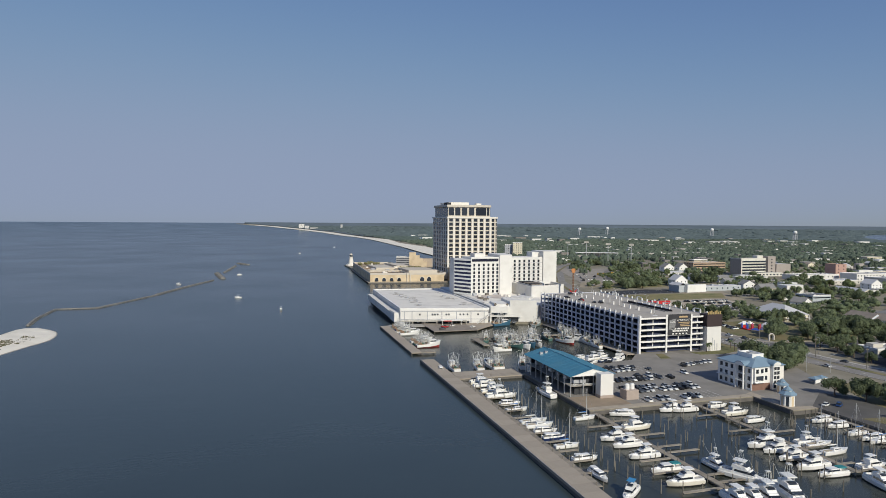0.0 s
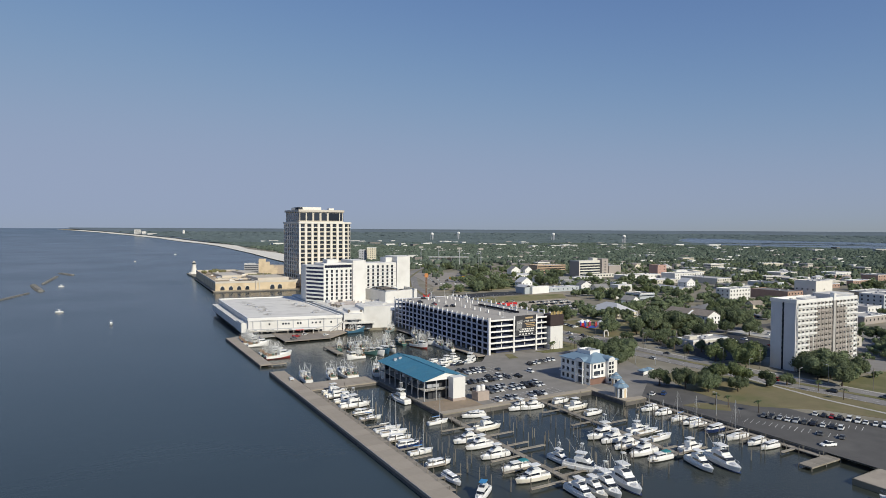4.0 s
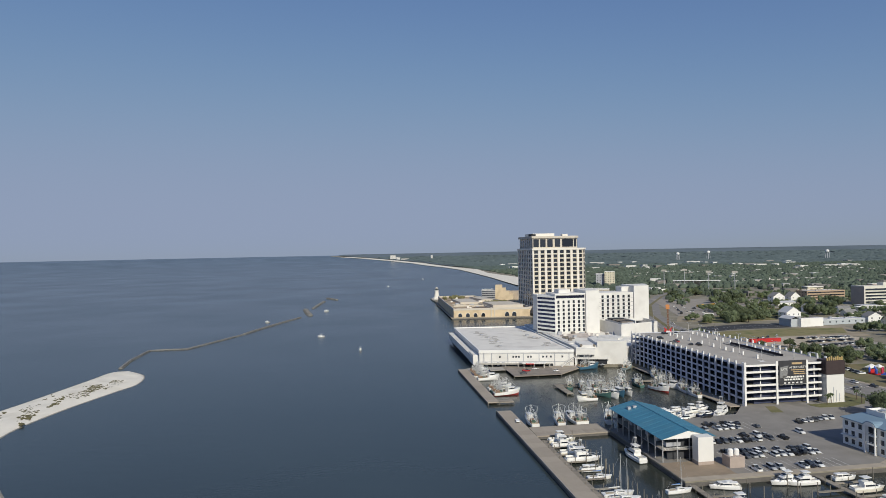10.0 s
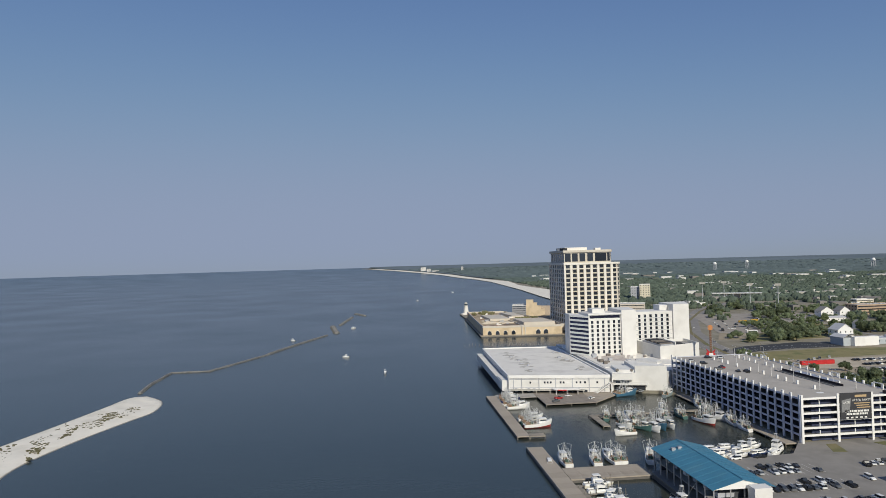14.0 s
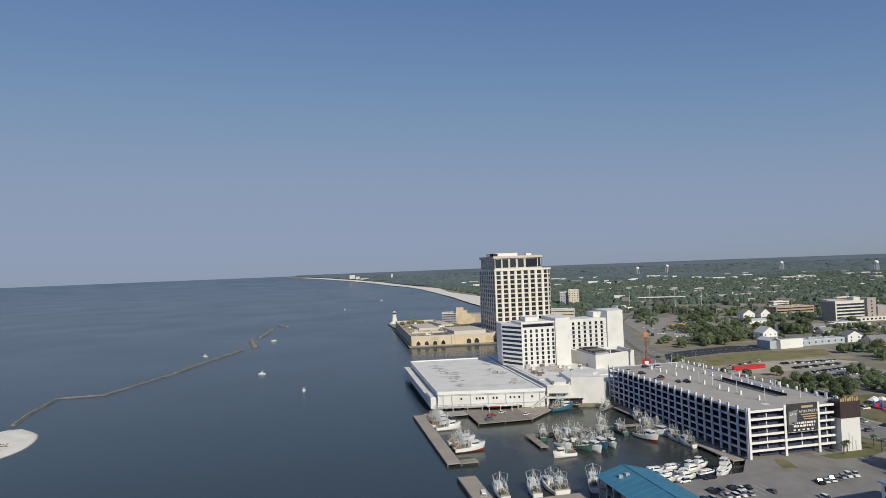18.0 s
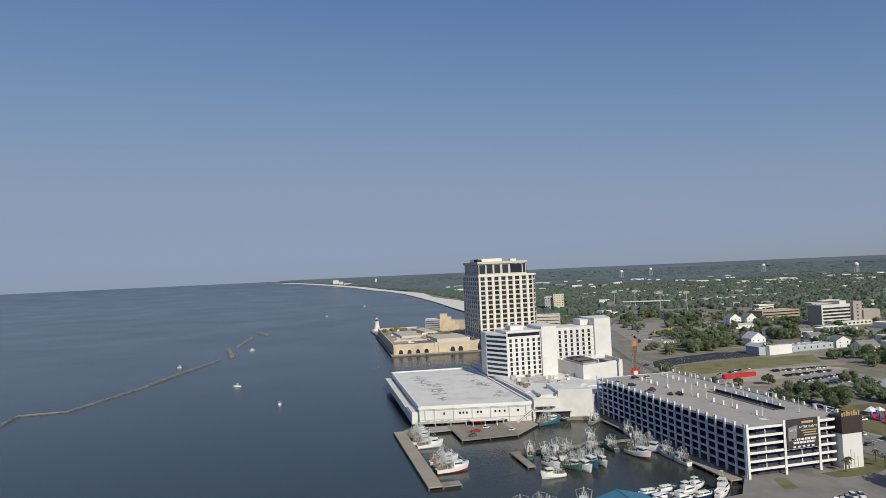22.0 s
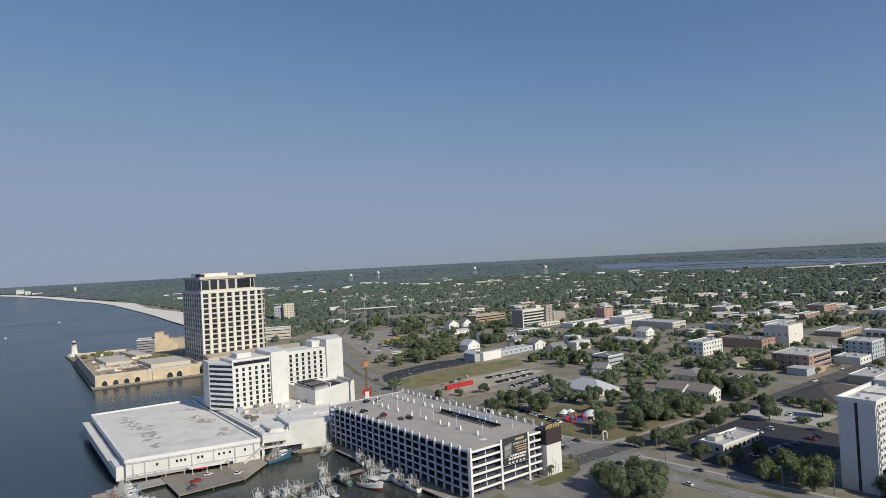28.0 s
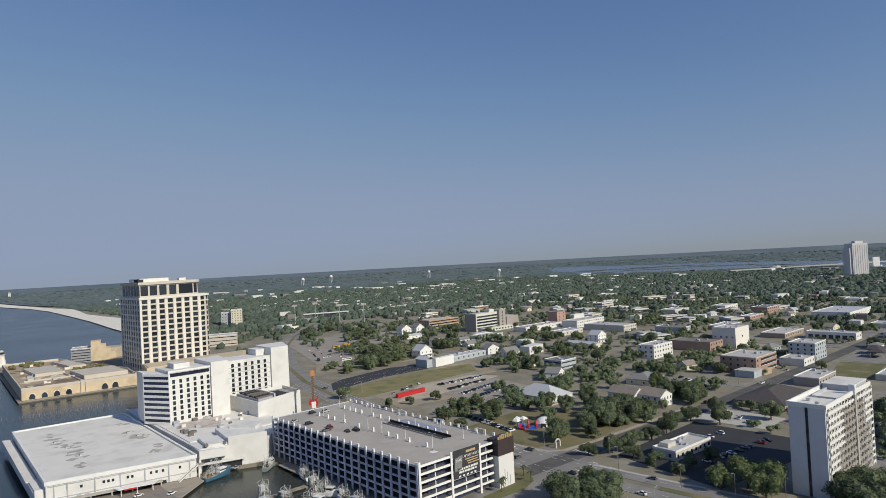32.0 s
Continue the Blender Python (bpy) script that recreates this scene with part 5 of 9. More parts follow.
def awning_stand(x, y):
    t = thing("awning_stand", x, y, 1.98, 12, "low stand with two blue and white awnings", "stand")
    for k in (0, 1):
        part("awning", G().hip(-5 + 5.2 * k, -2, -0.2 + 5.2 * k, 2, 2.4, 0.9, 0.2), PALE_BLUE, t)
        part("front", G().box(-4.8 + 5.2 * k, -1.9, 0.6, -0.4 + 5.2 * k, -1.7, 2.2), WHITE, t)
    for x0 in (-4.8, -0.3, 4.6):
        part("post", G().box(x0 - 0.08, -1.7, 0, x0 + 0.08, -1.5, 2.4), WHITE, t)
    return t


awning_stand(257, 236)


def tank_block(x, y):
    t = thing("fuel_tank_block", x, y, 1.98, 0, "tan block enclosure with two white tanks on top", "utility")
    part("enclosure", G().box(-3, -2.5, 0, 3, 2.5, 4.0), mat("pink_block", (0.40, 0.33, 0.285), 0.9, 0.15, 2, 0.3, 0.2), t)
    for k in (-1.2, 1.2):
        part("tank", G().cyl(k, 0, 4.0, 6.0, 1.0, n=12).ball(k, 0, 6.0, 1.0, 1.0, 0.5, 12, 4), WHITE, t)
    return t


tank_block(154.5, 236.5)


# ---- docks ----
def dock(name, x, y0, y1, fingers, label):
    t = thing(name, x, (y0 + y1) / 2, 0, 0, label, "dock")
    L = y1 - y0
    n = round(L / 3.2)
    me = G().box(-1.1, 0.03, 0.85, 1.1, L / n - 0.03, 1.1).mesh("deck_board")
    for k in range(n):
        part("deck_board", me, PLANK, t, loc=(0, -L / 2 + k * L / n, 0))
    pm = G().cyl(0, 0, -1.5, 2.6, 0.17, 0.15, 6).mesh("dock_post")
    tall = G().cyl(0, 0, -1.5, 4.3, 0.18, 0.14, 6).mesh("tall_dock_post")
    for k in range(int(L / 7) + 1):
        for s in (-1.2, 1.2):
            part("dock_post", pm, PILE, t, loc=(s, -L / 2 + 7 * k, 0))
    rng = random.Random(int(x * 10 + y0))
    for fy, a, b in fingers:
        w = 0.6
        f = part("finger", G().box(a - x, fy - (y0 + y1) / 2 - w, 0.8, b - x, fy - (y0 + y1) / 2 + w, 1.05), PLANK, t, "narrow finger pier")
        far = a if abs(a - x) > abs(b - x) else b
        part("tall_dock_post", tall, PILE, t, loc=(far - x, fy - (y0 + y1) / 2, 0))
        part("tall_dock_post", tall, PILE, t, loc=(far - x + (5 if far > x else -5), fy - (y0 + y1) / 2 + rng.uniform(2, 5), 0))
        part("dock_post", pm, PILE, t, loc=((far + x) / 2 - x, fy - (y0 + y1) / 2 + 0.7, 0))
    return t


dock("marina_dock", 130.5, 149, 223.5, [(213, 131.6, 142), (209, 119, 129.4), (196, 131.6, 143), (184, 131.6, 141), (178.5, 131.6, 144), (191, 119, 129.4), (174, 118, 129.4), (164, 116, 129.4), (159, 131.6, 145), (149, 131.6, 146), (150, 116, 129.4), (153.5, 131.6, 143)], "grey timber marina dock with finger piers")
dock("marina_dock", 178.5, 148, 223.5, [(216, 179.6, 192), (210, 168, 177.4), (204, 179.6, 192), (191, 167, 177.4), (186, 179.6, 192), (177, 166, 177.4), (170, 179.6, 193), (162, 165, 177.4), (155, 179.6, 193), (149, 166, 177.4), (149, 179.6, 193)], "grey timber marina dock with finger piers")
dock("shore_dock", 219.5, 124, 201, [(196, 208, 218.4), (189, 210, 218.4), (181, 210, 218.4), (174, 209, 218.4), (166, 210, 218.4), (156, 209, 218.4), (148, 210, 218.4), (140, 211, 218.4), (133, 211, 218.4)], "narrow timber dock along the marina shore")
wd = [(330 - 9.4 * k) for k in range(18)]
dock("wall_dock", 95.3, 160, 284, [(y, 96.4, 104) for y in wd if 160 < y < 284], "timber walkway with finger piers along the sea wall")
pier("ramp_pier", 205.5, 119.0, 222.0, 123.5, 1.3, "broad timber pier at the boat ramp", 2.2, "x", PLANK, pile_step=3)


pg = random.Random(77)
mp = G().cyl(0, 0, -1.5, 4.0, 0.18, 0.15, 6).mesh("mooring_post")
for (xa, xb, y0, y1, st) in ((147, 149, 138, 222, 6.5), (161, 164, 140, 222, 6.5), (196, 198, 136, 200, 7), (107, 109, 160, 280, 6.2), (206, 207, 135, 190, 8)):
    y = y0
    while y < y1:
        o = part("mooring_post", mp, PILE, loc=(pg.uniform(xa, xb), y + pg.uniform(-1.5, 1.5), pg.uniform(-0.8, 0.5)))
        tagged(o, "weathered timber mooring post standing in the marina", "pile", "mooring piles")
        y += st
for k in range(36):
    x = 106 + k * 3.6 + pg.uniform(-1, 1)
    o = part("old_stump", mp, PILE, loc=(x, 712 - k * 0.75 + pg.uniform(-2, 2), pg.uniform(-2.2, -0.9)))
    tagged(o, "broken timber stump of a ruined pier", "pile", "old piles")

# ---- boats ----
BOATWHITE = mat("gelcoat_white", (0.82, 0.81, 0.78), 0.3, 0.05, 2, 0.3, 0.02, stain=(0.7, 0.68, 0.64), stain_amt=0.3, rnd=0.06)
CREAMHULL = mat("gelcoat_cream", (0.72, 0.68, 0.58), 0.35, 0.06, 2, 0.3, 0.02, rnd=0.06)
NAVY = mat("hull_navy", (0.02, 0.035, 0.10), 0.3, 0.1, 2, 0.3, 0.02)
BLUEHULL = mat("hull_blue", (0.05, 0.135, 0.21), 0.45, 0.12, 2, 0.3, 0.05)
REDHULL = mat("hull_red", (0.32, 0.04, 0.035), 0.5, 0.15, 2, 0.3, 0.05)
TEAL = mat("canvas_teal", (0.03, 0.22, 0.24), 0.8, 0.12, 1, 0.2, 0.1)
CANVAS = mat("canvas_blue", (0.04, 0.16, 0.45), 0.8, 0.12, 1, 0.2, 0.1)
RIG = mat("white_rigging", (0.58, 0.58, 0.56), 0.5, 0.1, 1, 0.2, 0.02)
RUST = mat("rusty_gear", (0.23, 0.15, 0.10), 0.85, 0.3, 0.6, 0.15, 0.2)
DECKGREY = mat("deck_grey", (0.50, 0.475, 0.43), 0.8, 0.15, 1, 0.2, 0.1)
DECKTAN = mat("deck_tan", (0.45, 0.38, 0.28), 0.8, 0.15, 1, 0.2, 0.1)


def hull(L, B, H, sheer=0.35, z0=-0.3):
    """A flared boat hull along +x with a raked bow at +L/2 and a rounded transom."""
    st = [(-0.5, 0.80, 0.0), (-0.48, 0.90, 0.0), (-0.3, 0.98, 0.0), (-0.05, 1.0, 0.03), (0.14, 0.95, 0.12), (0.27, 0.80, 0.26), (0.37, 0.58, 0.42), (0.45, 0.30, 0.62), (0.5, 0.04, 0.85)]
    rings = []
    for u, w, s in st:
        x, b = u * L, B / 2 * w
        top = H + sheer * H * max(0, u + 0.1) * 1.9
        keel = z0 + 0.12 * H * s
        back = L * 0.075 * s
        fl = 0.84 - 0.34 * s
        rings.append([(x - back, -b * fl * 0.6, keel), (x - back, b * fl * 0.6, keel), (x - back * 0.75, b * (fl + 0.12), top * 0.3), (x - back * 0.3, b * (0.985 - 0.14 * s), top * 0.66), (x, b * 1.0, top * 0.96), (x, b * 0.94, top), (x, -b * 0.94, top), (x, -b * 1.0, top * 0.96), (x - back * 0.3, -b * (0.985 - 0.14 * s), top * 0.66), (x - back * 0.75, -b * (fl + 0.12), top * 0.3)])
    return G().loft(rings)


def cabin(x0, x1, b, z0, z1, rake=0.6, taper=0.82):
    """A raked deckhouse."""
    return G().loft([[(x0, -b, z0), (x1, -b, z0), (x1, b, z0), (x0, b, z0)], [(x0 + 0.15, -b * taper, z1), (x1 - rake, -b * taper, z1), (x1 - rake, b * taper, z1), (x0 + 0.15, b * taper, z1)]])


def cruiser(L, hullmat, fly, tower_, canvas, label):
    t = thing("motor_yacht", 0, 0, 0, 0, label, "boat", "marina boats")
    B, H = L * 0.285, L * 0.09 + 0.3
    part("hull", hull(L, B, H, 0.2), hullmat, t)
    part("deck", G().prism([(-L * 0.48, -B * 0.42), (L * 0.2, -B * 0.4), (L * 0.4, -B * 0.16), (L * 0.4, B * 0.16), (L * 0.2, B * 0.4), (-L * 0.48, B * 0.42)], H * 1.02, H * 1.1), BOATWHITE, t)
    part("cockpit", G().box(-L * 0.45, -B * 0.33, H * 1.1, -L * 0.2, B * 0.33, H * 1.13), DECKGREY, t)
    part("coaming", G().box(-L * 0.46, -B * 0.41, H * 1.1, -L * 0.2, -B * 0.34, H * 1.1 + L * 0.04).box(-L * 0.46, B * 0.34, H * 1.1, -L * 0.2, B * 0.41, H * 1.1 + L * 0.04).box(-L * 0.475, -B * 0.36, H * 1.1, -L * 0.46, B * 0.36, H * 1.1 + L * 0.035), BOATWHITE, t)
    part("boot_stripe", hull(L * 1.003, B * 1.01, H * 0.2, 0.0, -0.2), BLACK if int(L * 2) % 3 else NAVY, t, "dark waterline stripe")
    c = part("cabin", cabin(-L * 0.2, L * 0.24, B * 0.39, H * 1.1, H * 1.1 + L * 0.115, L * 0.1, 0.86), BOATWHITE, t)
    part("cabin_window", cabin(-L * 0.16, L * 0.222, B * 0.384, H * 1.1 + L * 0.05, H * 1.1 + L * 0.092, L * 0.05, 0.93), WINDOW, c)
    part("foredeck_hatch", G().prism([(L * 0.22, -B * 0.24), (L * 0.34, -B * 0.13), (L * 0.39, 0), (L * 0.34, B * 0.13), (L * 0.22, B * 0.24)], H * 1.12, H * 1.42, 0.35), BOATWHITE, t)
    zt = H * 1.1 + L * 0.115
    if fly:
        f = part("flybridge", cabin(-L * 0.22, L * 0.1, B * 0.35, zt, zt + L * 0.065, L * 0.05, 0.97), BOATWHITE, t)
        part("bridge_screen", cabin(-L * 0.02, L * 0.09, B * 0.27, zt + L * 0.06, zt + L * 0.085, L * 0.05), WINDOW, f)
        part("hard_top", G().box(-L * 0.2, -B * 0.32, zt + L * 0.15, L * 0.04, B * 0.32, zt + L * 0.168), canvas, t, "canopy over the bridge")
        for x in (-L * 0.15, 0.0):
            for y in (-B * 0.24, B * 0.24):
                part("canopy_post", G().tube((x, y, zt), (x, y, zt + L * 0.15), 0.05, 4), RIG, t)
    else:
        part("canopy", cabin(-L * 0.4, -L * 0.12, B * 0.34, zt - L * 0.01, zt + L * 0.02, 0.2, 0.9), canvas, t, "cockpit canopy")
    if tower_:
        g = G()
        for y in (-B * 0.22, B * 0.22):
            g.tube((-L * 0.15, y, zt), (-L * 0.08, y * 0.5, zt + L * 0.36), 0.05, 4)
            g.tube((L * 0.02, y, zt), (-L * 0.05, y * 0.5, zt + L * 0.36), 0.05, 4)
        g.box(-L * 0.1, -B * 0.15, zt + L * 0.35, -L * 0.03, B * 0.15, zt + L * 0.37)
        part("tuna_tower", g, RIG, t)
        for y in (-1, 1):
            part("outrigger", G().tube((-L * 0.02, y * B * 0.35, zt), (-L * 0.35, y * B * 0.75, zt + L * 0.5), 0.045, 4, 0.02), RIG, t)
    g = G()
    for y in (-1, 1):
        g.tube((L * 0.1, y * B * 0.42, H * 1.75), (L * 0.47, y * 0.15, H * 2.0), 0.035, 4)
        for u in (0.12, 0.25, 0.38):
            g.tube((L * u, y * B * 0.42 * (1 - (u - 0.1) * 2.4), H * 1.1), (L * u, y * B * 0.42 * (1 - (u - 0.1) * 2.4), H * 1.78), 0.03, 4)
    part("bow_rail", g, STEEL, t)
    return t


def sailboat(L, hullmat, canvas, label):
    t = thing("sailing_yacht", 0, 0, 0, 0, label, "boat", "marina boats")
    B, H = L * 0.28, L * 0.09 + 0.3
    part("hull", hull(L, B, H, 0.25), hullmat, t)
    part("deck", G().prism([(-L * 0.47, -B * 0.38), (L * 0.1, -B * 0.42), (L * 0.4, -B * 0.12), (L * 0.4, B * 0.12), (L * 0.1, B * 0.42), (-L * 0.47, B * 0.38)], H, H * 1.08), BOATWHITE, t)
    c = part("cabin", cabin(-L * 0.12, L * 0.22, B * 0.26, H * 1.08, H * 1.08 + 0.7, 0.9), BOATWHITE, t)
    part("port_light", cabin(-L * 0.08, L * 0.18, B * 0.262, H * 1.08 + 0.25, H * 1.08 + 0.5, 0.5, 0.95), WINDOW, c)
    part("cockpit", G().box(-L * 0.4, -B * 0.22, H * 1.085, -L * 0.14, B * 0.22, H * 1.12), DECKTAN, t)
    part("mast", G().tube((L * 0.08, 0, H), (L * 0.08, 0, H + L * 1.15), 0.11, 6, 0.07), RIG, t)
    b = part("boom", G().tube((L * 0.07, 0, H + 1.7), (-L * 0.32, 0, H + 1.8), 0.07, 5), RIG, t)
    part("furled_sail", G().tube((L * 0.04, 0, H + 1.92), (-L * 0.3, 0, H + 1.98), 0.17, 6, 0.1), canvas, b)
    g = G()
    for p in ((L * 0.49, 0), (-L * 0.49, 0), (L * 0.06, B * 0.48), (L * 0.06, -B * 0.48)):
        g.tube((p[0], p[1], H * 1.2), (L * 0.08, 0, H + L * 1.13), 0.02, 3)
    part("rigging", g, STEEL, t)
    return t


def shrimper(L, hullmat, house, label):
    t = thing("shrimp_boat", 0, 0, 0, 0, label, "boat", "shrimp boats")
    B, H = L * 0.3, L * 0.095 + 0.5
    part("hull", hull(L, B, H, 0.9), hullmat, t)
    part("rub_rail", hull(L * 1.005, B * 1.015, H * 1.03, 0.9, H * 0.86), BOATWHITE if hullmat is REDHULL else hullmat, t)
    part("deck", G().prism([(-L * 0.46, -B * 0.4), (L * 0.2, -B * 0.4), (L * 0.36, -B * 0.18), (L * 0.36, B * 0.18), (L * 0.2, B * 0.4), (-L * 0.46, B * 0.4)], H * 1.02, H * 1.12), DECKTAN, t)
    w = part("wheelhouse", G().box(L * 0.02, -B * 0.28, H * 1.12, L * 0.26, B * 0.28, H * 1.12 + 2.4), house, t)
    part("wheelhouse_roof", G().box(0, -B * 0.33, H * 1.12 + 2.4, L * 0.29, B * 0.33, H * 1.12 + 2.6), BOATWHITE, w)
    part("wheelhouse_window", G().box(L * 0.04, -B * 0.285, H * 1.12 + 1.3, L * 0.265, B * 0.285, H * 1.12 + 2.0), WINDOW, w)
    mh = H + L * 0.54
    part("mast", G().tube((-L * 0.02, 0, H), (-L * 0.02, 0, mh), 0.15, 6, 0.09), RIG, t)
    part("gallows", G().tube((-L * 0.33, -B * 0.35, H), (-L * 0.33, -B * 0.35, H + 3.4), 0.1, 5).tube((-L * 0.33, B * 0.35, H), (-L * 0.33, B * 0.35, H + 3.4), 0.1, 5).tube((-L * 0.33, -B * 0.35, H + 3.4), (-L * 0.33, B * 0.35, H + 3.4), 0.1, 5), RIG, t)
    for s in (-1, 1):
        g = G()
        tip = Vector((-L * 0.06, s * (B * 0.42 + L * 0.085), H + L * 0.46))
        for o in (0.0, 0.1):
            g.tube((-L * (0.0 + o), s * B * 0.42, H * 1.2), (tip.x - L * o * 0.35, tip.y, tip.z), 0.11, 4, 0.07)
        for k in range(1, 10):
            a = k / 10
            p0 = Vector((-L * 0.0, s * B * 0.42, H * 1.2)).lerp(tip, a)
            p1 = Vector((-L * 0.1, s * B * 0.42, H * 1.2)).lerp(tip - Vector((L * 0.035, 0, 0)), a + 0.05 * (-1) ** k)
            g.tube(tuple(p0), tuple(p1), 0.06, 3)
        part("outrigger", g, RIG, t, "raised white outrigger boom")
        g = G().tube((-L * 0.2, s * B * 0.4, H * 1.1), (-L * 0.2, s * B * 0.3, H + L * 0.26), 0.09, 4).tube((-L * 0.2, s * B * 0.3, H + L * 0.26), (-L * 0.02, 0, H + L * 0.45), 0.07, 4).tube((-L * 0.42, s * B * 0.34, H * 1.1), (-L * 0.2, s * B * 0.3, H + L * 0.26), 0.07, 4)
        for k in range(5):
            g.tube((-L * (0.04 + 0.08 * k), s * B * 0.38, H * 1.15), (-L * (0.03 + 0.03 * k), s * (B * 0.2 + L * 0.05 * (k % 2)), H + L * (0.42 - 0.03 * k)), 0.05, 3)
        g.tube((-L * 0.44, s * B * 0.36, H * 1.1 + 2.0), (L * 0.1, s * B * 0.36, H * 1.1 + 3.0), 0.06, 3)
        part("a_frame", g, RIG, t)
        part("trawl_door", G().box(-L * 0.44, s * B * 0.4 - 0.1, H * 1.1, -L * 0.3, s * B * 0.4 + 0.1, H * 1.1 + 1.3), RUST, t, "weathered trawl door")
    g = G()
    for p in ((L * 0.46, 0, H * 1.7), (-L * 0.45, 0, H * 1.2), (-L * 0.33, -B * 0.35, H + 3.4), (-L * 0.33, B * 0.35, H + 3.4), (-L * 0.06, B * 0.42 + L * 0.085, H + L * 0.46), (-L * 0.06, -B * 0.42 - L * 0.085, H + L * 0.46), (L * 0.3, B * 0.2, H * 1.5), (L * 0.3, -B * 0.2, H * 1.5)):
        g.tube(p, (-L * 0.02, 0, mh - 0.3), 0.045, 3)
    tagged(part("rigging", g, RIG, t), kind="stuff")
    part("bow_rail", G().tube((L * 0.24, -B * 0.4, H * 2.0), (L * 0.47, 0, H * 2.3), 0.05, 3).tube((L * 0.24, B * 0.4, H * 2.0), (L * 0.47, 0, H * 2.3), 0.05, 3), RIG, t)
    part("winch", G().tube((-L * 0.08, -B * 0.2, H * 1.12 + 0.6), (-L * 0.08, B * 0.2, H * 1.12 + 0.6), 0.45, 8), RUST, t)
    part("trawl_net", G().ball(-L * 0.26, 0, H * 1.15, 1.5, 1.2, 0.9, 8, 5), mat("green_net", (0.06, 0.11, 0.08), 0.95, 0.3, 0.5, 0.1, 0.4), t)
    return t


FLEET = {
    "c9": cruiser(9.5, BOATWHITE, False, False, BOATWHITE, "small white express cruiser moored at a marina dock"),
    "c11": cruiser(11.5, BOATWHITE, True, False, BOATWHITE, "white flybridge cruiser with a white canopy"),
    "c12": cruiser(12.5, CREAMHULL, True, False, BOATWHITE, "cream flybridge motor yacht with a white hard top"),
    "c14": cruiser(14.5, BOATWHITE, True, True, BOATWHITE, "large white sport fishing yacht with a tuna tower"),
    "cg": cruiser(11.0, BOATWHITE, False, False, TEAL, "white cabin cruiser with a dark teal canopy"),
    "cn": cruiser(10.5, NAVY, False, False, BOATWHITE, "cabin cruiser with a dark navy hull"),
    "cr": cruiser(14.0, BOATWHITE, True, False, REDHULL, "white excursion boat with a red canopy beside the apron"),
    "cb": cruiser(11.0, BOATWHITE, True, False, mat("bright_blue_canvas", (0.05, 0.25, 0.50), 0.8, 0.12, 1, 0.2, 0.1), "white cruiser with a bright blue bimini"),
    "cs": cruiser(11.0, BOATWHITE, True, True, BOATWHITE, "small white sport fisher with a tall tuna tower"),
    "c13": cruiser(13.0, BOATWHITE, True, False, BOATWHITE, "white motor yacht with a covered flybridge"),
    "c16": cruiser(16.5, BOATWHITE, True, True, BOATWHITE, "long white sport fishing yacht with outriggers"),
    "s9": sailboat(9.5, BOATWHITE, CANVAS, "white sailing yacht with a blue furled sail"),
    "s11": sailboat(11.5, BOATWHITE, BOATWHITE, "tall-masted white sailing yacht with a white sail cover"),
    "k1": shrimper(14.5, BOATWHITE, BOATWHITE, "white shrimp boat with folded white outriggers"),
    "k2": shrimper(16.5, BLUEHULL, BOATWHITE, "blue-hulled shrimp boat with raised white rigging"),
    "k3": shrimper(16, REDHULL, BOATWHITE, "red-hulled shrimp boat with folded white outriggers"),
    "k5": shrimper(12.5, mat("hull_grey", (0.24, 0.29, 0.30), 0.5, 0.15, 2, 0.3, 0.05), BOATWHITE, "grey-hulled shrimp boat with dense pale rigging"),
    "k6": shrimper(12.0, mat("hull_green", (0.06, 0.13, 0.12), 0.5, 0.15, 2, 0.3, 0.05), CREAMHULL, "dark green shrimp boat with pale rigging"),
    "k7": shrimper(13.0, NAVY, BOATWHITE, "navy shrimp boat with a white wheelhouse"),
    "k4": shrimper(11.5, BOATWHITE, CREAMHULL, "small white shrimp boat with dense pale rigging"),
}
USED = set()


def moor(kind, x, y, rz):
    m = pose(x, y, 0, 0, 0, rz)
    if kind in USED:
        return copy_thing(FLEET[kind], m)
    USED.add(kind)
    FLEET[kind].matrix_basis = m
    return FLEET[kind]


# west side of a dock: bow to the west (180); east side: bow to the east (0)
def berth(*spots):
    for k, x, y, r in spots:
        if k in ("k4", "k1") and y > 345:
            k = (k, "k5", k, "k6", "k5", "k7", k)[int(x * 3 + y) % 7]
        moor(k, x, y, r)


berth(("c11", 122.5, 196.3, 178), ("c11", 123.0, 189, 182), ("c11", 122.5, 178.5, 180), ("c12", 137.0, 204.5, 0), ("cg", 122.5, 166.4, 178), ("cs", 139.2, 164.2, -88), ("c14", 141.5, 155.0, -62), ("c12", 121.5, 156.5, 178), ("c16", 144.0, 140.0, -101), ("c14", 136.4, 139.8, -100), ("c13", 127.0, 140.6, -92), ("s9", 124, 220.5, 3), ("c9", 140.5, 229 - 7.5, 176), ("c14", 169.5, 176.3, 178), ("c11", 169.5, 171.0, 180), ("c11", 169.2, 164.0, 180), ("c13", 169, 156.2, 182), ("cg", 170, 149.7, 178), ("cs", 186.5, 174.6, 0), ("s11", 187.5, 164.5, 2), ("c11", 187.5, 151, 0), ("c16", 185.0, 136.5, -104), ("c13", 177.0, 139.2, -104), ("c12", 186.5, 209.5, 0), ("c11", 169.5, 219, 178), ("c9", 187, 220.5, 2), ("c9", 187.5, 200, 0))
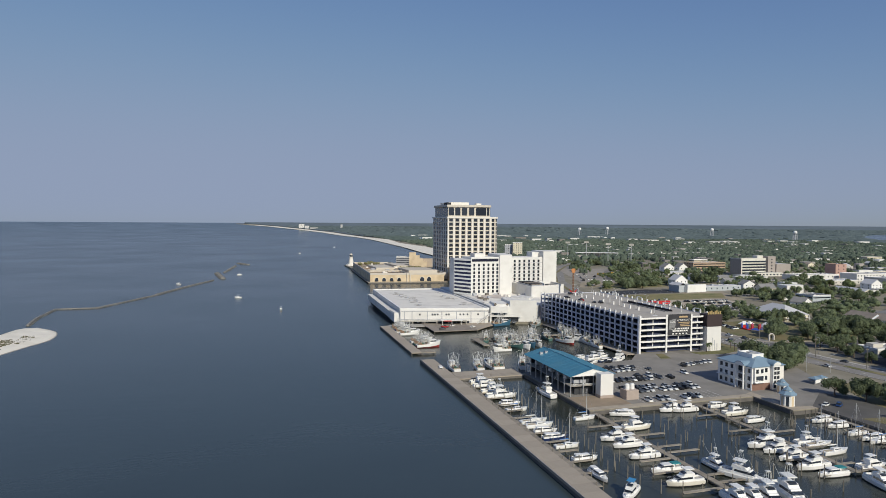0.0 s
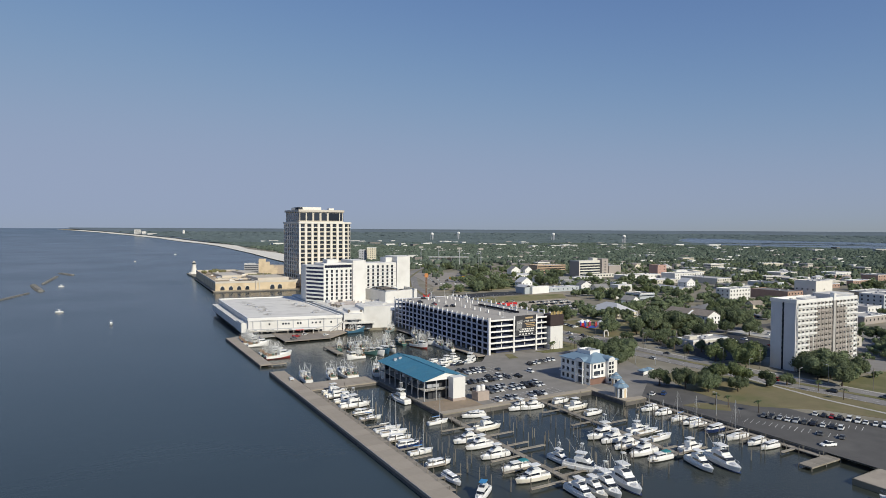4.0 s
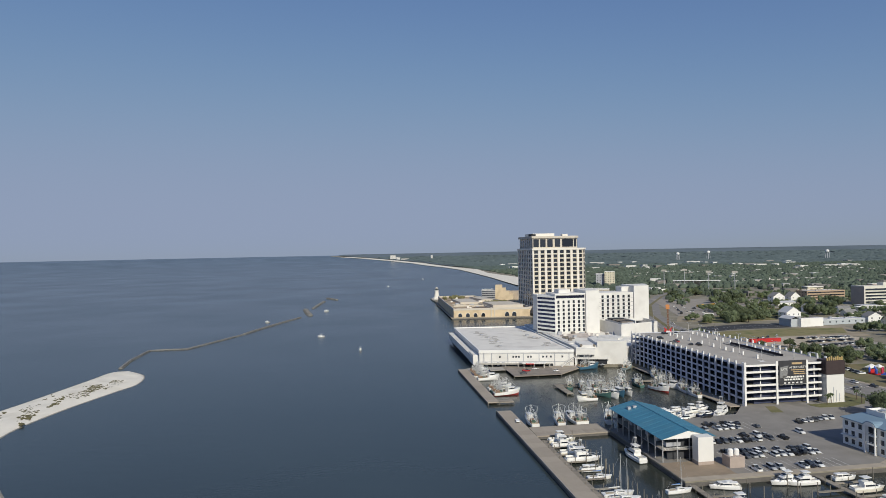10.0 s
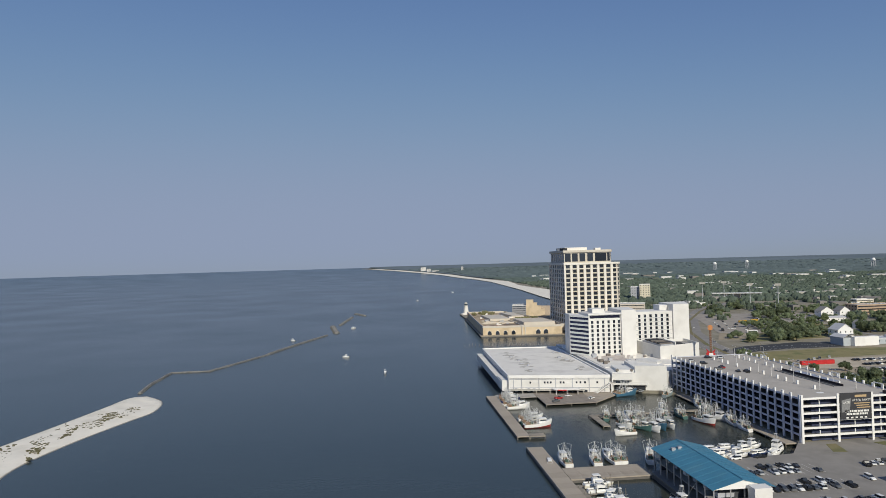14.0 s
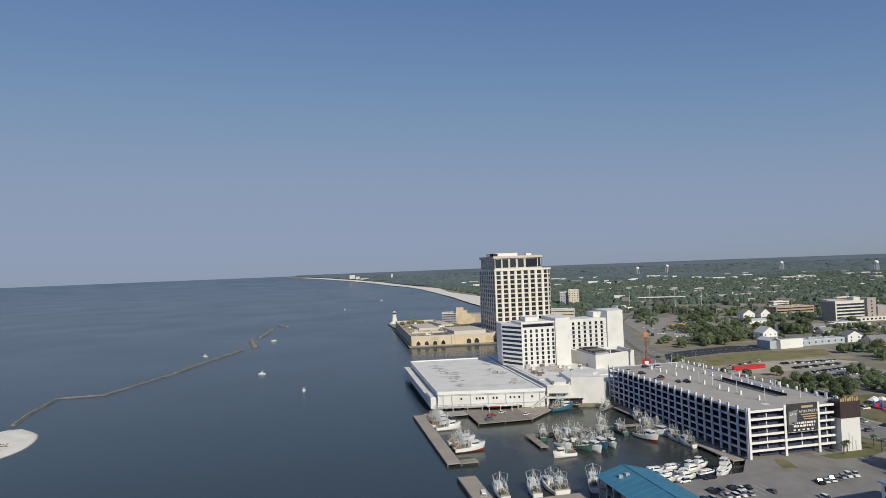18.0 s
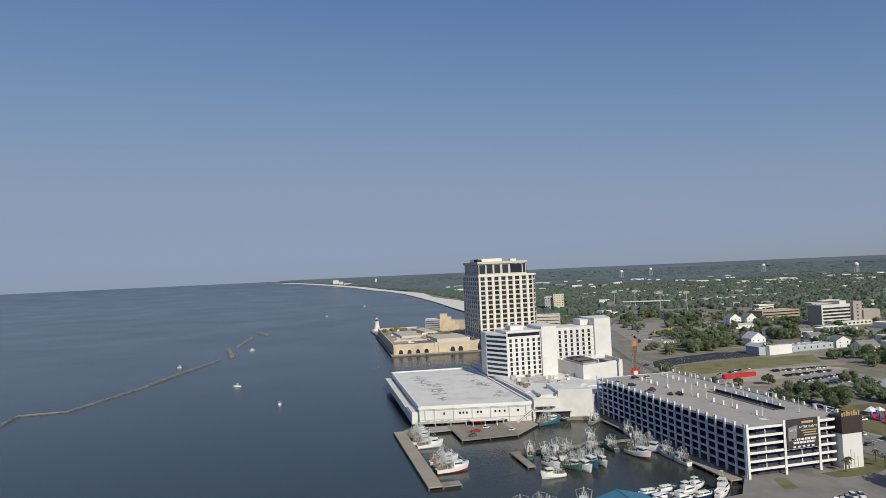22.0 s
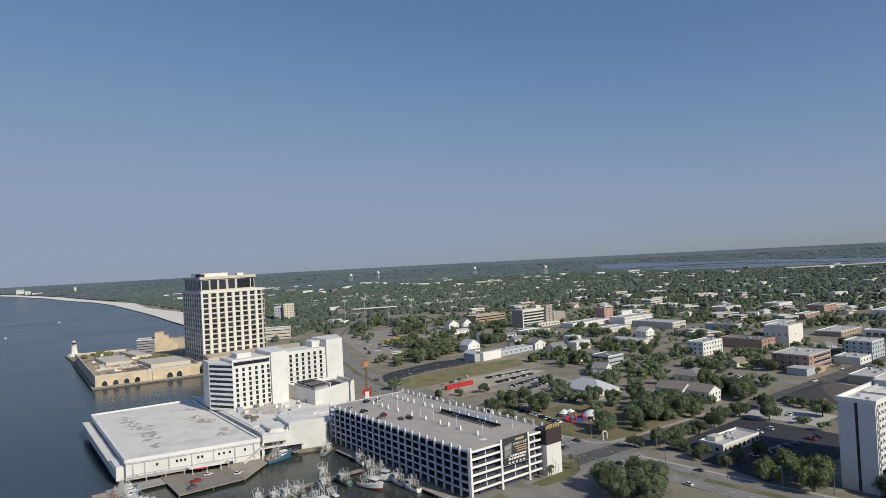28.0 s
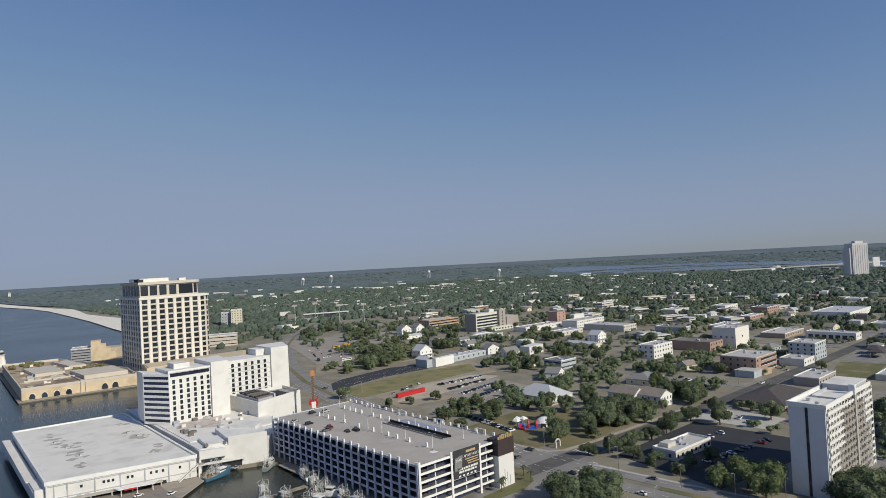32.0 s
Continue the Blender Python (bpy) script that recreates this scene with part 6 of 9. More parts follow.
berth(("s11", 188, 171.5, 0), ("c9", 212.5, 193, 180), ("c9", 212.5, 186, 180), ("s9", 212.5, 177.5, 182), ("c9", 212.5, 171.5, 178), ("cn", 212.5, 161, 180), ("s11", 213, 151.5, 180), ("c9", 213.5, 144, 180), ("c9", 213.8, 139, 178), ("s9", 212.5, 168.5, 180), ("c12", 103.5, 283, 2), ("c11", 102.5, 276.5, 0), ("c12", 103, 266, 1), ("c14", 103.5, 257.5, 0), ("s9", 102.5, 238, 0), ("s11", 102.5, 221.5, 2), ("s11", 102.5, 216.5, 0), ("c9", 102, 210, 0), ("cn", 102, 202, 0), ("s9", 102.5, 194, 0), ("c9", 102.5, 181.5, 2), ("c9", 99.6, 168, -86), ("c9", 103, 246.5, 0), ("c14", 124.6, 257, 95), ("c9", 141.5, 220.5, 165), ("c11", 164, 220.8, 182), ("c12", 131.8, 140.2, -96), ("k1", 98.6, 441, 5))
berth(("k4", 99.0, 436, 0), ("k1", 100.5, 419, 3), ("k4", 98, 427, 2), ("k3", 102, 375.5, 4), ("k4", 100, 382, 2), ("k4", 143.5, 385, 70), ("k1", 149.5, 381, 84), ("k1", 155.5, 380, 92), ("k4", 161, 381, 96), ("k4", 147, 366.5, -70), ("k1", 154, 360, -60), ("k2", 163, 362, -80), ("k4", 169, 361, -86), ("k1", 174.5, 381, 88), ("k1", 184.5, 381, 95), ("k3", 191.5, 366, -75), ("k4", 141.5, 352, 180), ("k1", 201, 372, -60), ("k4", 181, 396, 80), ("k2", 176.5, 440, 12), ("k1", 202.4, 433.5, 40), ("k4", 203.5, 388, 80), ("k4", 203.6, 362, 90), ("k4", 203.7, 350, 95), ("c9", 92, 314.5, 80), ("k1", 98.5, 313.5, 92), ("k1", 112, 312.5, 84), ("k1", 119.5, 313, 98))
berth(("k4", 123.5, 312.5, 92), ("k1", 137, 311.5, 70), ("k1", 158, 358, -75), ("k4", 206.5, 403, 85), ("c12", 165, 306.5, 10), ("c11", 176, 308, 12), ("cn", 187, 309.5, 10), ("c12", 183, 315, 14), ("c14", 197, 312, 40), ("c9", 202.5, 318, 60), ("c9", 158, 305, 12), ("c9", 172, 314, 8), ("c11", 190, 319.5, 20), ("c9", 178, 321, 10), ("c9", 194, 308.5, 30), ("cn", 169, 319, 5), ("cr", 199.5, 90, 80))
berth(("cb", 101.5, 154, -140), ("k4", 99.5, 446.5, 0), ("k1", 101, 389, 3))


def skiff(x, y, rz):
    t = thing("motor_boat", x, y, 0, rz, "small white motor boat out on the bay", "boat", "small boats")
    part("hull", hull(7, 2.4, 1.1), BOATWHITE, t)
    part("console", G().box(-0.8, -0.5, 1.0, 0.4, 0.5, 2.1), BOATWHITE, t)
    part("canopy", G().box(-1.2, -0.9, 2.9, 0.9, 0.9, 3.0), BOATWHITE, t)
    part("canopy_post", G().tube((-1, 0.8, 1), (-1, 0.8, 2.9), 0.04, 4).tube((-1, -0.8, 1), (-1, -0.8, 2.9), 0.04, 4).tube((0.8, 0.8, 1), (0.8, 0.8, 2.9), 0.04, 4).tube((0.8, -0.8, 1), (0.8, -0.8, 2.9), 0.04, 4), RIG, t)
    part("outboard", G().box(-3.9, -0.25, 0.3, -3.4, 0.25, 1.5), BLACK, t)
    return t


s0 = skiff(20, 566, 265)
for x, y, r in ((-18, 666, 170), (-24, 948, 200), (-91, 822, 150), (224, 1912, 10), (100, 1554, 40)):
    copy_thing(s0, pose(x, y, 0, 0, 0, r))


# ---- cars ----
TYRE = mat("tyre", (0.025, 0.025, 0.025), 0.9, 0.1, 1, 0.2, 0.0)
PAINTS = {"white": (0.78, 0.78, 0.76), "silver": (0.42, 0.43, 0.44), "grey": (0.13, 0.135, 0.14), "black": (0.018, 0.018, 0.02), "red": (0.35, 0.02, 0.02), "blue": (0.03, 0.07, 0.2)}
CARM = {k: mat("car_" + k, c, 0.25, 0.04, 1, 0.3, 0.0, rnd=0.08, spec=0.6) for k, c in PAINTS.items()}
KINDS = {"sedan": (4.6, 1.8, 1.45), "suv": (4.8, 1.95, 1.8), "pickup": (5.6, 2.0, 1.85)}


def car(kind, colour):
    L, W, H = KINDS[kind]
    t = thing("car" if kind != "pickup" else "pickup_truck", 0, 0, -50, 0, f"parked {colour} {'sport utility vehicle' if kind == 'suv' else 'saloon car' if kind == 'sedan' else 'pickup truck'} on the asphalt", "car" if kind != "pickup" else "truck", "parked cars")
    a = L / 2
    hb = H * 0.56
    sec = lambda x, w, z0, z1: [(x, -w, z0), (x, w, z0), (x, w * 1.02, (z0 + z1) / 2), (x, w * 0.92, z1), (x, -w * 0.92, z1), (x, -w * 1.02, (z0 + z1) / 2)]
    w = W / 2
    part("body", G().loft([sec(-a, w * 0.86, 0.35, hb * 0.9), sec(-a + 0.35, w, 0.25, hb), sec(0, w, 0.25, hb), sec(a - 0.9, w * 0.98, 0.25, hb * 0.94), sec(a, w * 0.82, 0.35, hb * 0.72)]), CARM[colour], t)
    if kind == "pickup":
        x0, x1 = -0.4, 1.5
        part("cargo_bed", G().box(-a + 0.2, -w * 0.8, hb + 0.005, -0.5, w * 0.8, hb + 0.03), BLACK, t)
        part("bed_rim", G().box(-a + 0.05, -w * 0.95, hb, -0.45, -w * 0.82, hb + 0.22).box(-a + 0.05, w * 0.82, hb, -0.45, w * 0.95, hb + 0.22), CARM[colour], t)
    elif kind == "suv":
        x0, x1 = -a + 0.2, 1.1
    else:
        x0, x1 = -a + 0.75, 1.0
    part("glasshouse", G().loft([[(x0, -w * 0.9, hb), (x1, -w * 0.9, hb), (x1, w * 0.9, hb), (x0, w * 0.9, hb)], [(x0 + (0.15 if kind == "suv" else 0.4), -w * 0.72, H - 0.06), (x1 - 0.75, -w * 0.72, H - 0.06), (x1 - 0.75, w * 0.72, H - 0.06), (x0 + (0.15 if kind == "suv" else 0.4), w * 0.72, H - 0.06)]]), WINDOW, t)
    part("roof", G().box(x0 + (0.15 if kind == "suv" else 0.4), -w * 0.73, H - 0.055, x1 - 0.72, w * 0.73, H), CARM[colour], t)
    wm = G().tube((0, -0.11, 0), (0, 0.11, 0), 0.34, 10).mesh("wheel")
    for x in (-a * 0.6, a * 0.62):
        for y in (-w * 0.9, w * 0.9):
            part("wheel", wm, TYRE, t, loc=(x, y, 0.34))
    return t


CARS, PARKED = {}, set()


def park(x, y, z, rz, rng, colour=None, kind=None):
    c = colour or rng.choices(list(PAINTS), (7, 2.2, 3, 6, 0.8, 0.5))[0]
    k = kind or rng.choices(list(KINDS), (5, 4, 3))[0]
    if (k, c) not in CARS:
        CARS[(k, c)] = car(k, c)
        CARS[(k, c)].matrix_basis = pose(x, y, z, 0, 0, rz)
        return CARS[(k, c)]
    return copy_thing(CARS[(k, c)], pose(x, y, z, 0, 0, rz))


cr = random.Random(21)


def car_row(x0, y0, x1, y1, step, rz, z, fill):
    L = math.hypot(x1 - x0, y1 - y0)
    n = int(L / step)
    for k in range(n):
        if cr.random() < fill:
            u = (k + 0.5) / n
            park(x0 + (x1 - x0) * u, y0 + (y1 - y0) * u + cr.uniform(-0.25, 0.25), z, rz + cr.uniform(-3, 3) + (180 if cr.random() < 0.4 else 0), cr)


for y, a, b, f in ((230.5, 158, 186, 0.7), (244, 160, 196, 0.85), (249.5, 158, 196, 0.85), (263, 160, 196, 0.75), (268.5, 160, 194, 0.6), (281, 158, 196, 0.6), (287, 160, 190, 0.45)):
    car_row(a, y, b, y, 3.0, 90, 1.98, f)
car_row(156, 299.0, 196, 301.0, 5.4, 4, 1.98, 0.5)
car_row(216, 283, 238, 287, 2.9, 70, 1.98, 0.75)
car_row(205, 268, 220, 272, 3.2, 90, 1.98, 0.6)
car_row(241, 161, 253, 134, 2.8, 20, 1.99, 0.95)
car_row(262, 152, 273, 122, 2.9, 200, 1.99, 0.85)
car_row(233, 150, 244, 124, 3.2, 20, 1.985, 0.12)
park(229, 127, 1.99, 160, cr, "white", "pickup")
park(228, 205, 1.99, 20, cr, "white", "sedan")
park(233, 203, 1.99, 30, cr, "blue", "suv")
car_row(340, 262, 400, 252, 3.1, 85, 2.06, 0.45)
car_row(345, 284, 405, 276, 3.1, 85, 2.06, 0.35)

# cars of the lots further inland, too many to count
FAR_CARS = {c: G() for c in ("white", "silver", "grey", "black", "red")}
FAR_GLASS = G()


def far_car(x, y, z, rz):
    c, s = math.cos(radians(rz)), math.sin(radians(rz))
    L, W, H = cr.choice(((4.6, 1.8, 1.45), (4.8, 1.95, 1.75), (5.5, 2.0, 1.8)))
    put = lambda a, b, h: (x + c * a - s * b, y + s * a + c * b, z + h)
    q = lambda a0, a1, w, h: [put(a0, -w, h), put(a1, -w, h), put(a1, w, h), put(a0, w, h)]
    g = FAR_CARS[cr.choices(list(FAR_CARS), (6, 4, 4, 4, 0.8))[0]]
    g.loft([q(-L / 2, L / 2, W / 2, 0.2), q(-L / 2, L / 2, W / 2, H * 0.55)])
    g.loft([q(-L * 0.27, L * 0.1, W * 0.38, H * 0.95), q(-L * 0.27, L * 0.1, W * 0.38, H)])
    FAR_GLASS.loft([q(-L * 0.38, L * 0.22, W * 0.45, H * 0.55), q(-L * 0.27, L * 0.1, W * 0.37, H * 0.95)])


def far_row(x0, y0, x1, y1, step, rz, z, fill):
    n = int(math.hypot(x1 - x0, y1 - y0) / step)
    for k in range(n):
        if cr.random() < fill:
            u = (k + 0.5) / n
            far_car(x0 + (x1 - x0) * u, y0 + (y1 - y0) * u + cr.uniform(-0.4, 0.4), z, rz + cr.uniform(-4, 4))


far_row(330, 372, 342, 440, 2.9, 0, 2.05, 0.9)
far_row(378, 438, 426, 446, 2.9, 95, 2.1, 0.9)
far_row(381, 459, 430, 463, 2.9, 92, 2.1, 0.85)
far_row(383, 475, 432, 484, 2.9, 95, 2.1, 0.85)
far_row(386, 496, 436, 500, 3.0, 92, 2.1, 0.6)
far_row(396, 517, 444, 514, 3.0, 88, 2.1, 0.6)
far_row(420, 690, 500, 670, 7, 30, 2.1, 0.5)
far_row(398, 700, 470, 812, 9, 140, 2.1, 0.6)
far_row(410, 735, 450, 830, 8, 60, 2.1, 0.5)
far_row(345, 520, 400, 540, 6.0, 60, 2.1, 0.4)
far_row(440, 740, 560, 900, 4.5, 50, 2.1, 0.35)
far_row(420, 740, 500, 910, 6, 50, 2.1, 0.35)
far_row(505, 335, 530, 372, 3, 0, 2.06, 0.6)
far_row(424, 268, 446, 300, 3, 10, 2.06, 0.5)
for x, y, r, c in ((292, 300, 92, "black"), (306, 352, 90, "white"), (308, 340, 92, "grey"), (294, 336, 5, "grey"), (310, 268, 95, "grey"), (291, 262, 90, "white"), (312, 215, 98, "silver"), (306, 168, 96, "black"), (316, 150, 95, "grey"), (312, 430, 95, "black"), (299, 470, 92, "grey"), (330, 590, 110, "grey"), (352, 650, 112, "white"), (540, 312, 175, "white"), (600, 316, 355, "white"), (460, 316, 5, "black"), (304, 195, 98, "red")):
    park(x, y, 2.07, r, cr, c)
for x, y, r, c in ((217, 430, 5, "silver"), (219, 418, 8, "black"), (222, 402, 85, "red"), (224, 388, 80, "black"), (228, 386, 85, "black"), (233, 439, 10, "black"), (240, 436, 5, "silver"), (218, 398, 10, "grey")):
    park(x, y, 22.4, r, cr, c)
for x, y, r, c in ((150, 430, 20, "white"), (130, 434, 10, "red"), (138, 440, 5, "white"), (126, 426, 30, "grey"), (188, 443, 25, "silver")):
    park(x, y, 1.61, r, cr, c)


def bus(x, y, rz, paint, label, L=11.0):
    t = thing("bus", x, y, 2.12, rz, label, "bus", "buses")
    W, H = 1.25, 3.0
    part("body", G().prism([(-L / 2, -W), (L / 2, -W), (L / 2, W), (-L / 2, W)], 0.5, H, 0.03), paint, t)
    part("window_strip", G().box(-L * 0.46, -W - 0.03, 1.7, L * 0.42, W + 0.03, 2.5), WINDOW, t)
    part("windscreen", G().box(L / 2 - 0.1, -1.05, 1.4, L / 2 + 0.03, 1.05, 2.6), WINDOW, t)
    wm = G().tube((0, -0.15, 0), (0, 0.15, 0), 0.5, 10).mesh("wheel")
    for a in (-L * 0.3, L * 0.32):
        for b in (-1.12, 1.12):
            part("wheel", wm, BLACK, t, loc=(a, b, 0.5))
    return t


BUS_YELLOW = mat("school_bus_yellow", (0.62, 0.36, 0.03), 0.45, 0.08, 2, 0.3, 0.02)
bus(429, 710, -20, BOATWHITE, "white coach parked on a bare dirt lot")
yb = bus(480, 815, 10, BUS_YELLOW, "yellow school bus parked beside the highway")
for x, y in ((493, 814), (500, 822)):
    copy_thing(yb, pose(x, y, 2.12, 0, 0, 12))
bus(410, 738, 70, BLACK, "black van parked on a bare dirt lot", 7.0)

# ---- lamps and poles ----
def lamp_post(h, arms, label, name="street_lamp", group="street lamps", paint=STEEL):
    t = thing(name, 0, 0, -50, 0, label, "lamp", group)
    part("base", G().cyl(0, 0, 0, 0.6, 0.28, 0.24, 8), CONCRETE, t)
    part("pole", G().tube((0, 0, 0.6), (0, 0, h), 0.12, 6, 0.07), paint, t)
    for a in arms:
        c, s = math.cos(radians(a)), math.sin(radians(a))
        ar = part("arm", G().tube((0, 0, h), (2.0 * c, 2.0 * s, h + 0.35), 0.06, 5), STEEL, t)
        part("lamp_head", G().box(1.9 * c - 0.35, 1.9 * s - 0.25, h + 0.28, 1.9 * c + 0.55, 1.9 * s + 0.25, h + 0.46), STEEL, ar)
    return t


SL = lamp_post(9.5, (0,), "grey steel street lamp with one curved arm")
SL.matrix_basis = pose(278, 248, 2.0, 0, 0, 0)
for x, y, r in ((300, 180, 0), (298, 205, 0), (321, 178, 180), (271, 256, 0), (314, 232, 180), (316, 290, 180), (291, 370, 0), (297, 440, 0), (308, 520, 0), (328, 610, 0), (340, 548, 180), (226, 170, 180), (355, 700, 0), (322, 128, 180), (286, 285, 0)):
    copy_thing(SL, pose(x, y, 2.0, 0, 0, r))
GL = lamp_post(7.0, (0, 180), "twin-headed lamp on the garage roof deck", "roof_lamp", "garage roof lamps", WHITE)
GL.matrix_basis = pose(232.8, 426, 22.4, 0, 0, 90)
for x, y in ((251.4, 439), (232.6, 404), (251.6, 424.6), (251.4, 405.3), (232.4, 381.5), (251.2, 380), (232.4, 369.5), (251.0, 366), (232.2, 350), (251.0, 346), (232, 330), (251, 330)):
    copy_thing(GL, pose(x, y, 22.4, 0, 0, 90))


def utility_pole(x, y, h=11, rz=0):
    t = thing("utility_pole", x, y, 2.0, rz, "brown timber utility pole with a crossarm", "pole", "utility poles")
    part("post", G().tube((0, 0, 0), (0, 0, h), 0.16, 6, 0.11), PILE, t)
    part("crossarm", G().box(-1.2, -0.08, h - 1.0, 1.2, 0.08, h - 0.8), PILE, t)
    for k in (-1.0, 0.4, 1.0):
        part("insulator", G().cyl(k, 0, h - 0.8, h - 0.55, 0.06), GREY_WALL, t)
    return t


u0 = utility_pole(306, 283)
for x, y, r in ((308, 253, 0), (324, 300, 20), (318, 338, 0), (360, 324, 90), (410, 328, 90), (322, 215, 0), (470, 326, 90), (530, 325, 90), (600, 320, 90), (325, 470, 0), (345, 560, 0), (326, 160, 0)):
    copy_thing(u0, pose(x, y, 2.0, 0, 0, r))


# the tall pole lamps of the sports field and car parks
FL = lamp_post(24, (0, 120, 240), "tall floodlight mast with a ring of lamps", "floodlight_mast", "floodlight masts")
FL.matrix_basis = pose(560, 900, 2.0)
for x, y in ((620, 960), (690, 900), (520, 1010), (640, 1060), (760, 930)):
    copy_thing(FL, pose(x, y, 2.0))


# ---- guitar sign ----
def guitar_sign():
    t = thing("guitar_sign", 260.0, 485.5, 2.0, -20, "giant red guitar sign on a tall black plinth by the garage", "sign")
    n, zc = 24, 14.6
    o = []
    for k in range(n):
        a = 2 * math.pi * k / n
        r = 2.9 + 0.8 * math.cos(2 * a + 0.4) + 0.45 * math.sin(3 * a)
        o.append((r * 0.85 * math.cos(a), r * math.sin(a) + zc))
    part("guitar_body", G().loft([[(x, -0.6, z) for x, z in o], [(x, 0.6, z) for x, z in o]]), RED, t)
    for s in (-1, 1):
        tri = [(1.9 * s, zc + 1.6), (3.4 * s, zc + 4.6), (0.8 * s, zc + 2.6)]
        g = G().loft([[(x, -0.55, z) for x, z in tri], [(x, 0.55, z) for x, z in tri]])
        part("horn", g, RED, t)
    part("neck", G().box(-0.7, -0.5, zc + 1.8, 0.7, 0.5, 33.2), mat("neck_wood", (0.16, 0.085, 0.05), 0.6, 0.15, 2, 0.2, 0.05), t, "tall brown guitar neck")
    for k in range(10):
        part("fret", G().box(-0.7, -0.56, 19.2 + 1.3 * k, 0.7, -0.502, 19.3 + 1.3 * k), STEEL, t)
    ORANGE = mat("orange_paint", (0.55, 0.23, 0.08), 0.5, 0.1, 2, 0.2, 0.03)
    part("headstock", G().prism([(-1.35, -0.5), (1.35, -0.5), (1.35, 0.5), (-1.35, 0.5)], 33.2, 36.8, 0.25), ORANGE, t, "orange headstock")
    for k in range(3):
        for s in (-1, 1):
            part("tuning_peg", G().box(min(1.1 * s, 1.8 * s), -0.2, 33.7 + 1.0 * k, max(1.1 * s, 1.8 * s), 0.2, 34.1 + 1.0 * k), ORANGE, t)
    part("pickguard", G().box(-1.4, -0.72, zc - 2.6, 1.4, -0.61, zc + 1.6), WHITE, t)
    part("plinth", G().box(-3.4, -1.6, 0, 3.4, 1.6, 10.6), BLACK, t)
    return t


guitar_sign()

# ---- yellow waterfront block and lighthouse ----
def waterfront_block():
    t = thing("waterfront_block", 0, 0, 0, 0, "tan stucco casino block on a timber deck over the water", "building")
    plan = [(137, 786), (231, 776), (236, 830), (204, 1000), (148, 1008)]
    part("deck", G().prism([(133.5, 782), (234, 771.5), (234, 775), (136.6, 785), (147.6, 1010), (144, 1010)], 1.0, 1.9), PLANK, t)
    part("skirt", G().prism([(134.5, 782), (233, 772), (233, 775), (136.5, 785.5)], -1, 1.0), DARK_CONCRETE, t)
    part("wall", G().prism(plan, 1.9, 10.6), TAN, t)
    part("roof", G().prism([(138.5, 788), (229.6, 778), (234, 829), (202.5, 998), (149.5, 1006)], 10.6, 10.8), mat("tan_gravel_roof", (0.44, 0.35, 0.24), 0.95, 0.2, 6, 0.4, 0.2, stain=(0.3, 0.24, 0.17), stain_amt=0.7), t)
    for a, b in zip(plan, plan[1:] + plan[:1]):
        l = math.hypot(b[0] - a[0], b[1] - a[1])
        nx, ny = (b[1] - a[1]) / l * 0.7, -(b[0] - a[0]) / l * 0.7
        part("parapet", G().prism([(a[0] + nx * 0.3, a[1] + ny * 0.3), (b[0] + nx * 0.3, b[1] + ny * 0.3), (b[0] - nx, b[1] - ny), (a[0] - nx, a[1] - ny)], 10.6, 13.0), BEIGE, t)
    u = Vector((231 - 137, 776 - 786)).normalized()
    n = Vector((u.y, -u.x))

    def arch(s, w, h):
        p = [(s - w / 2, 2.4), (s + w / 2, 2.4)] + [(s + w / 2 * math.cos(math.pi * k / 6), h + w / 2 * math.sin(math.pi * k / 6)) for k in range(7)]
        q = lambda a, z, d: (137 + u.x * a + n.x * d, 786 + u.y * a + n.y * d, z)
        g = G().loft([[q(a, z, 0.02) for a, z in p], [q(a, z, 0.3) for a, z in p]])
        o = part("arch_window", g, WINDOW, t)
        g = G()
        for k in range(6):
            a, b = p[2 + k], p[3 + k]
            g.tube(q(a[0], a[1], 0.3), q(b[0], b[1], 0.3), 0.28, 4)
        part("arch_trim", g, CREAM, o)

    for s in (8, 17.5, 27, 36.5):
        arch(s, 4.6, 5.0)
    for s in (66, 75):
        arch(s, 5.2, 5.4)
    for s in (46, 50):
        a = Vector((137, 786)) + u * s
        part("buttress", G().prism([(a.x, a.y), (a.x + u.x * 1.2, a.y + u.y * 1.2), (a.x + u.x * 1.2 + n.x, a.y + u.y * 1.2 + n.y), (a.x + n.x, a.y + n.y)], 1.9, 13.4), BEIGE, t)
    part("inner_block", G().prism([(190, 800), (228, 797), (226, 850), (188, 855)], 10.8, 14.8), BEIGE, t)
    part("inner_block", G().prism([(160, 870), (186, 866), (184, 930), (158, 934)], 10.8, 13.8), BEIGE, t)
    part("inner_block", G().prism([(196, 900), (212, 898), (206, 960), (190, 962)], 10.8, 14.2), BEIGE, t)
    rng = random.Random(4)
    for k in range(22):
        x, y = rng.uniform(152, 198), rng.uniform(795, 980)
        s = rng.uniform(1, 2.6)
        part("roof_unit", G().box(x - s, y - s, 10.8, x + s, y + s, 10.8 + rng.uniform(0.8, 2.4)), (CREAM, GREY_WALL, BEIGE)[k % 3], t)
    rng = random.Random(14)
    for k in range(16):
        x, y = rng.uniform(196, 226), rng.uniform(858, 892)
        g = G()
        for q in range(5):
            g.ball(x + rng.uniform(-1.6, 1.6), y + rng.uniform(-1.6, 1.6), 11.6 + rng.uniform(0, 1.2), rng.uniform(0.9, 1.7), n=6, m=4)
        part("planter_shrub", g, GRASS, t, "green roof garden shrub")
    part("low_parapet", G().prism([(146, 838), (200, 832), (200.2, 833.2), (146.2, 839.2)], 10.8, 12.4), BEIGE, t)
    part("low_parapet", G().prism([(186, 790), (187.2, 790), (184, 930), (182.8, 930)], 10.8, 12.2), BEIGE, t)
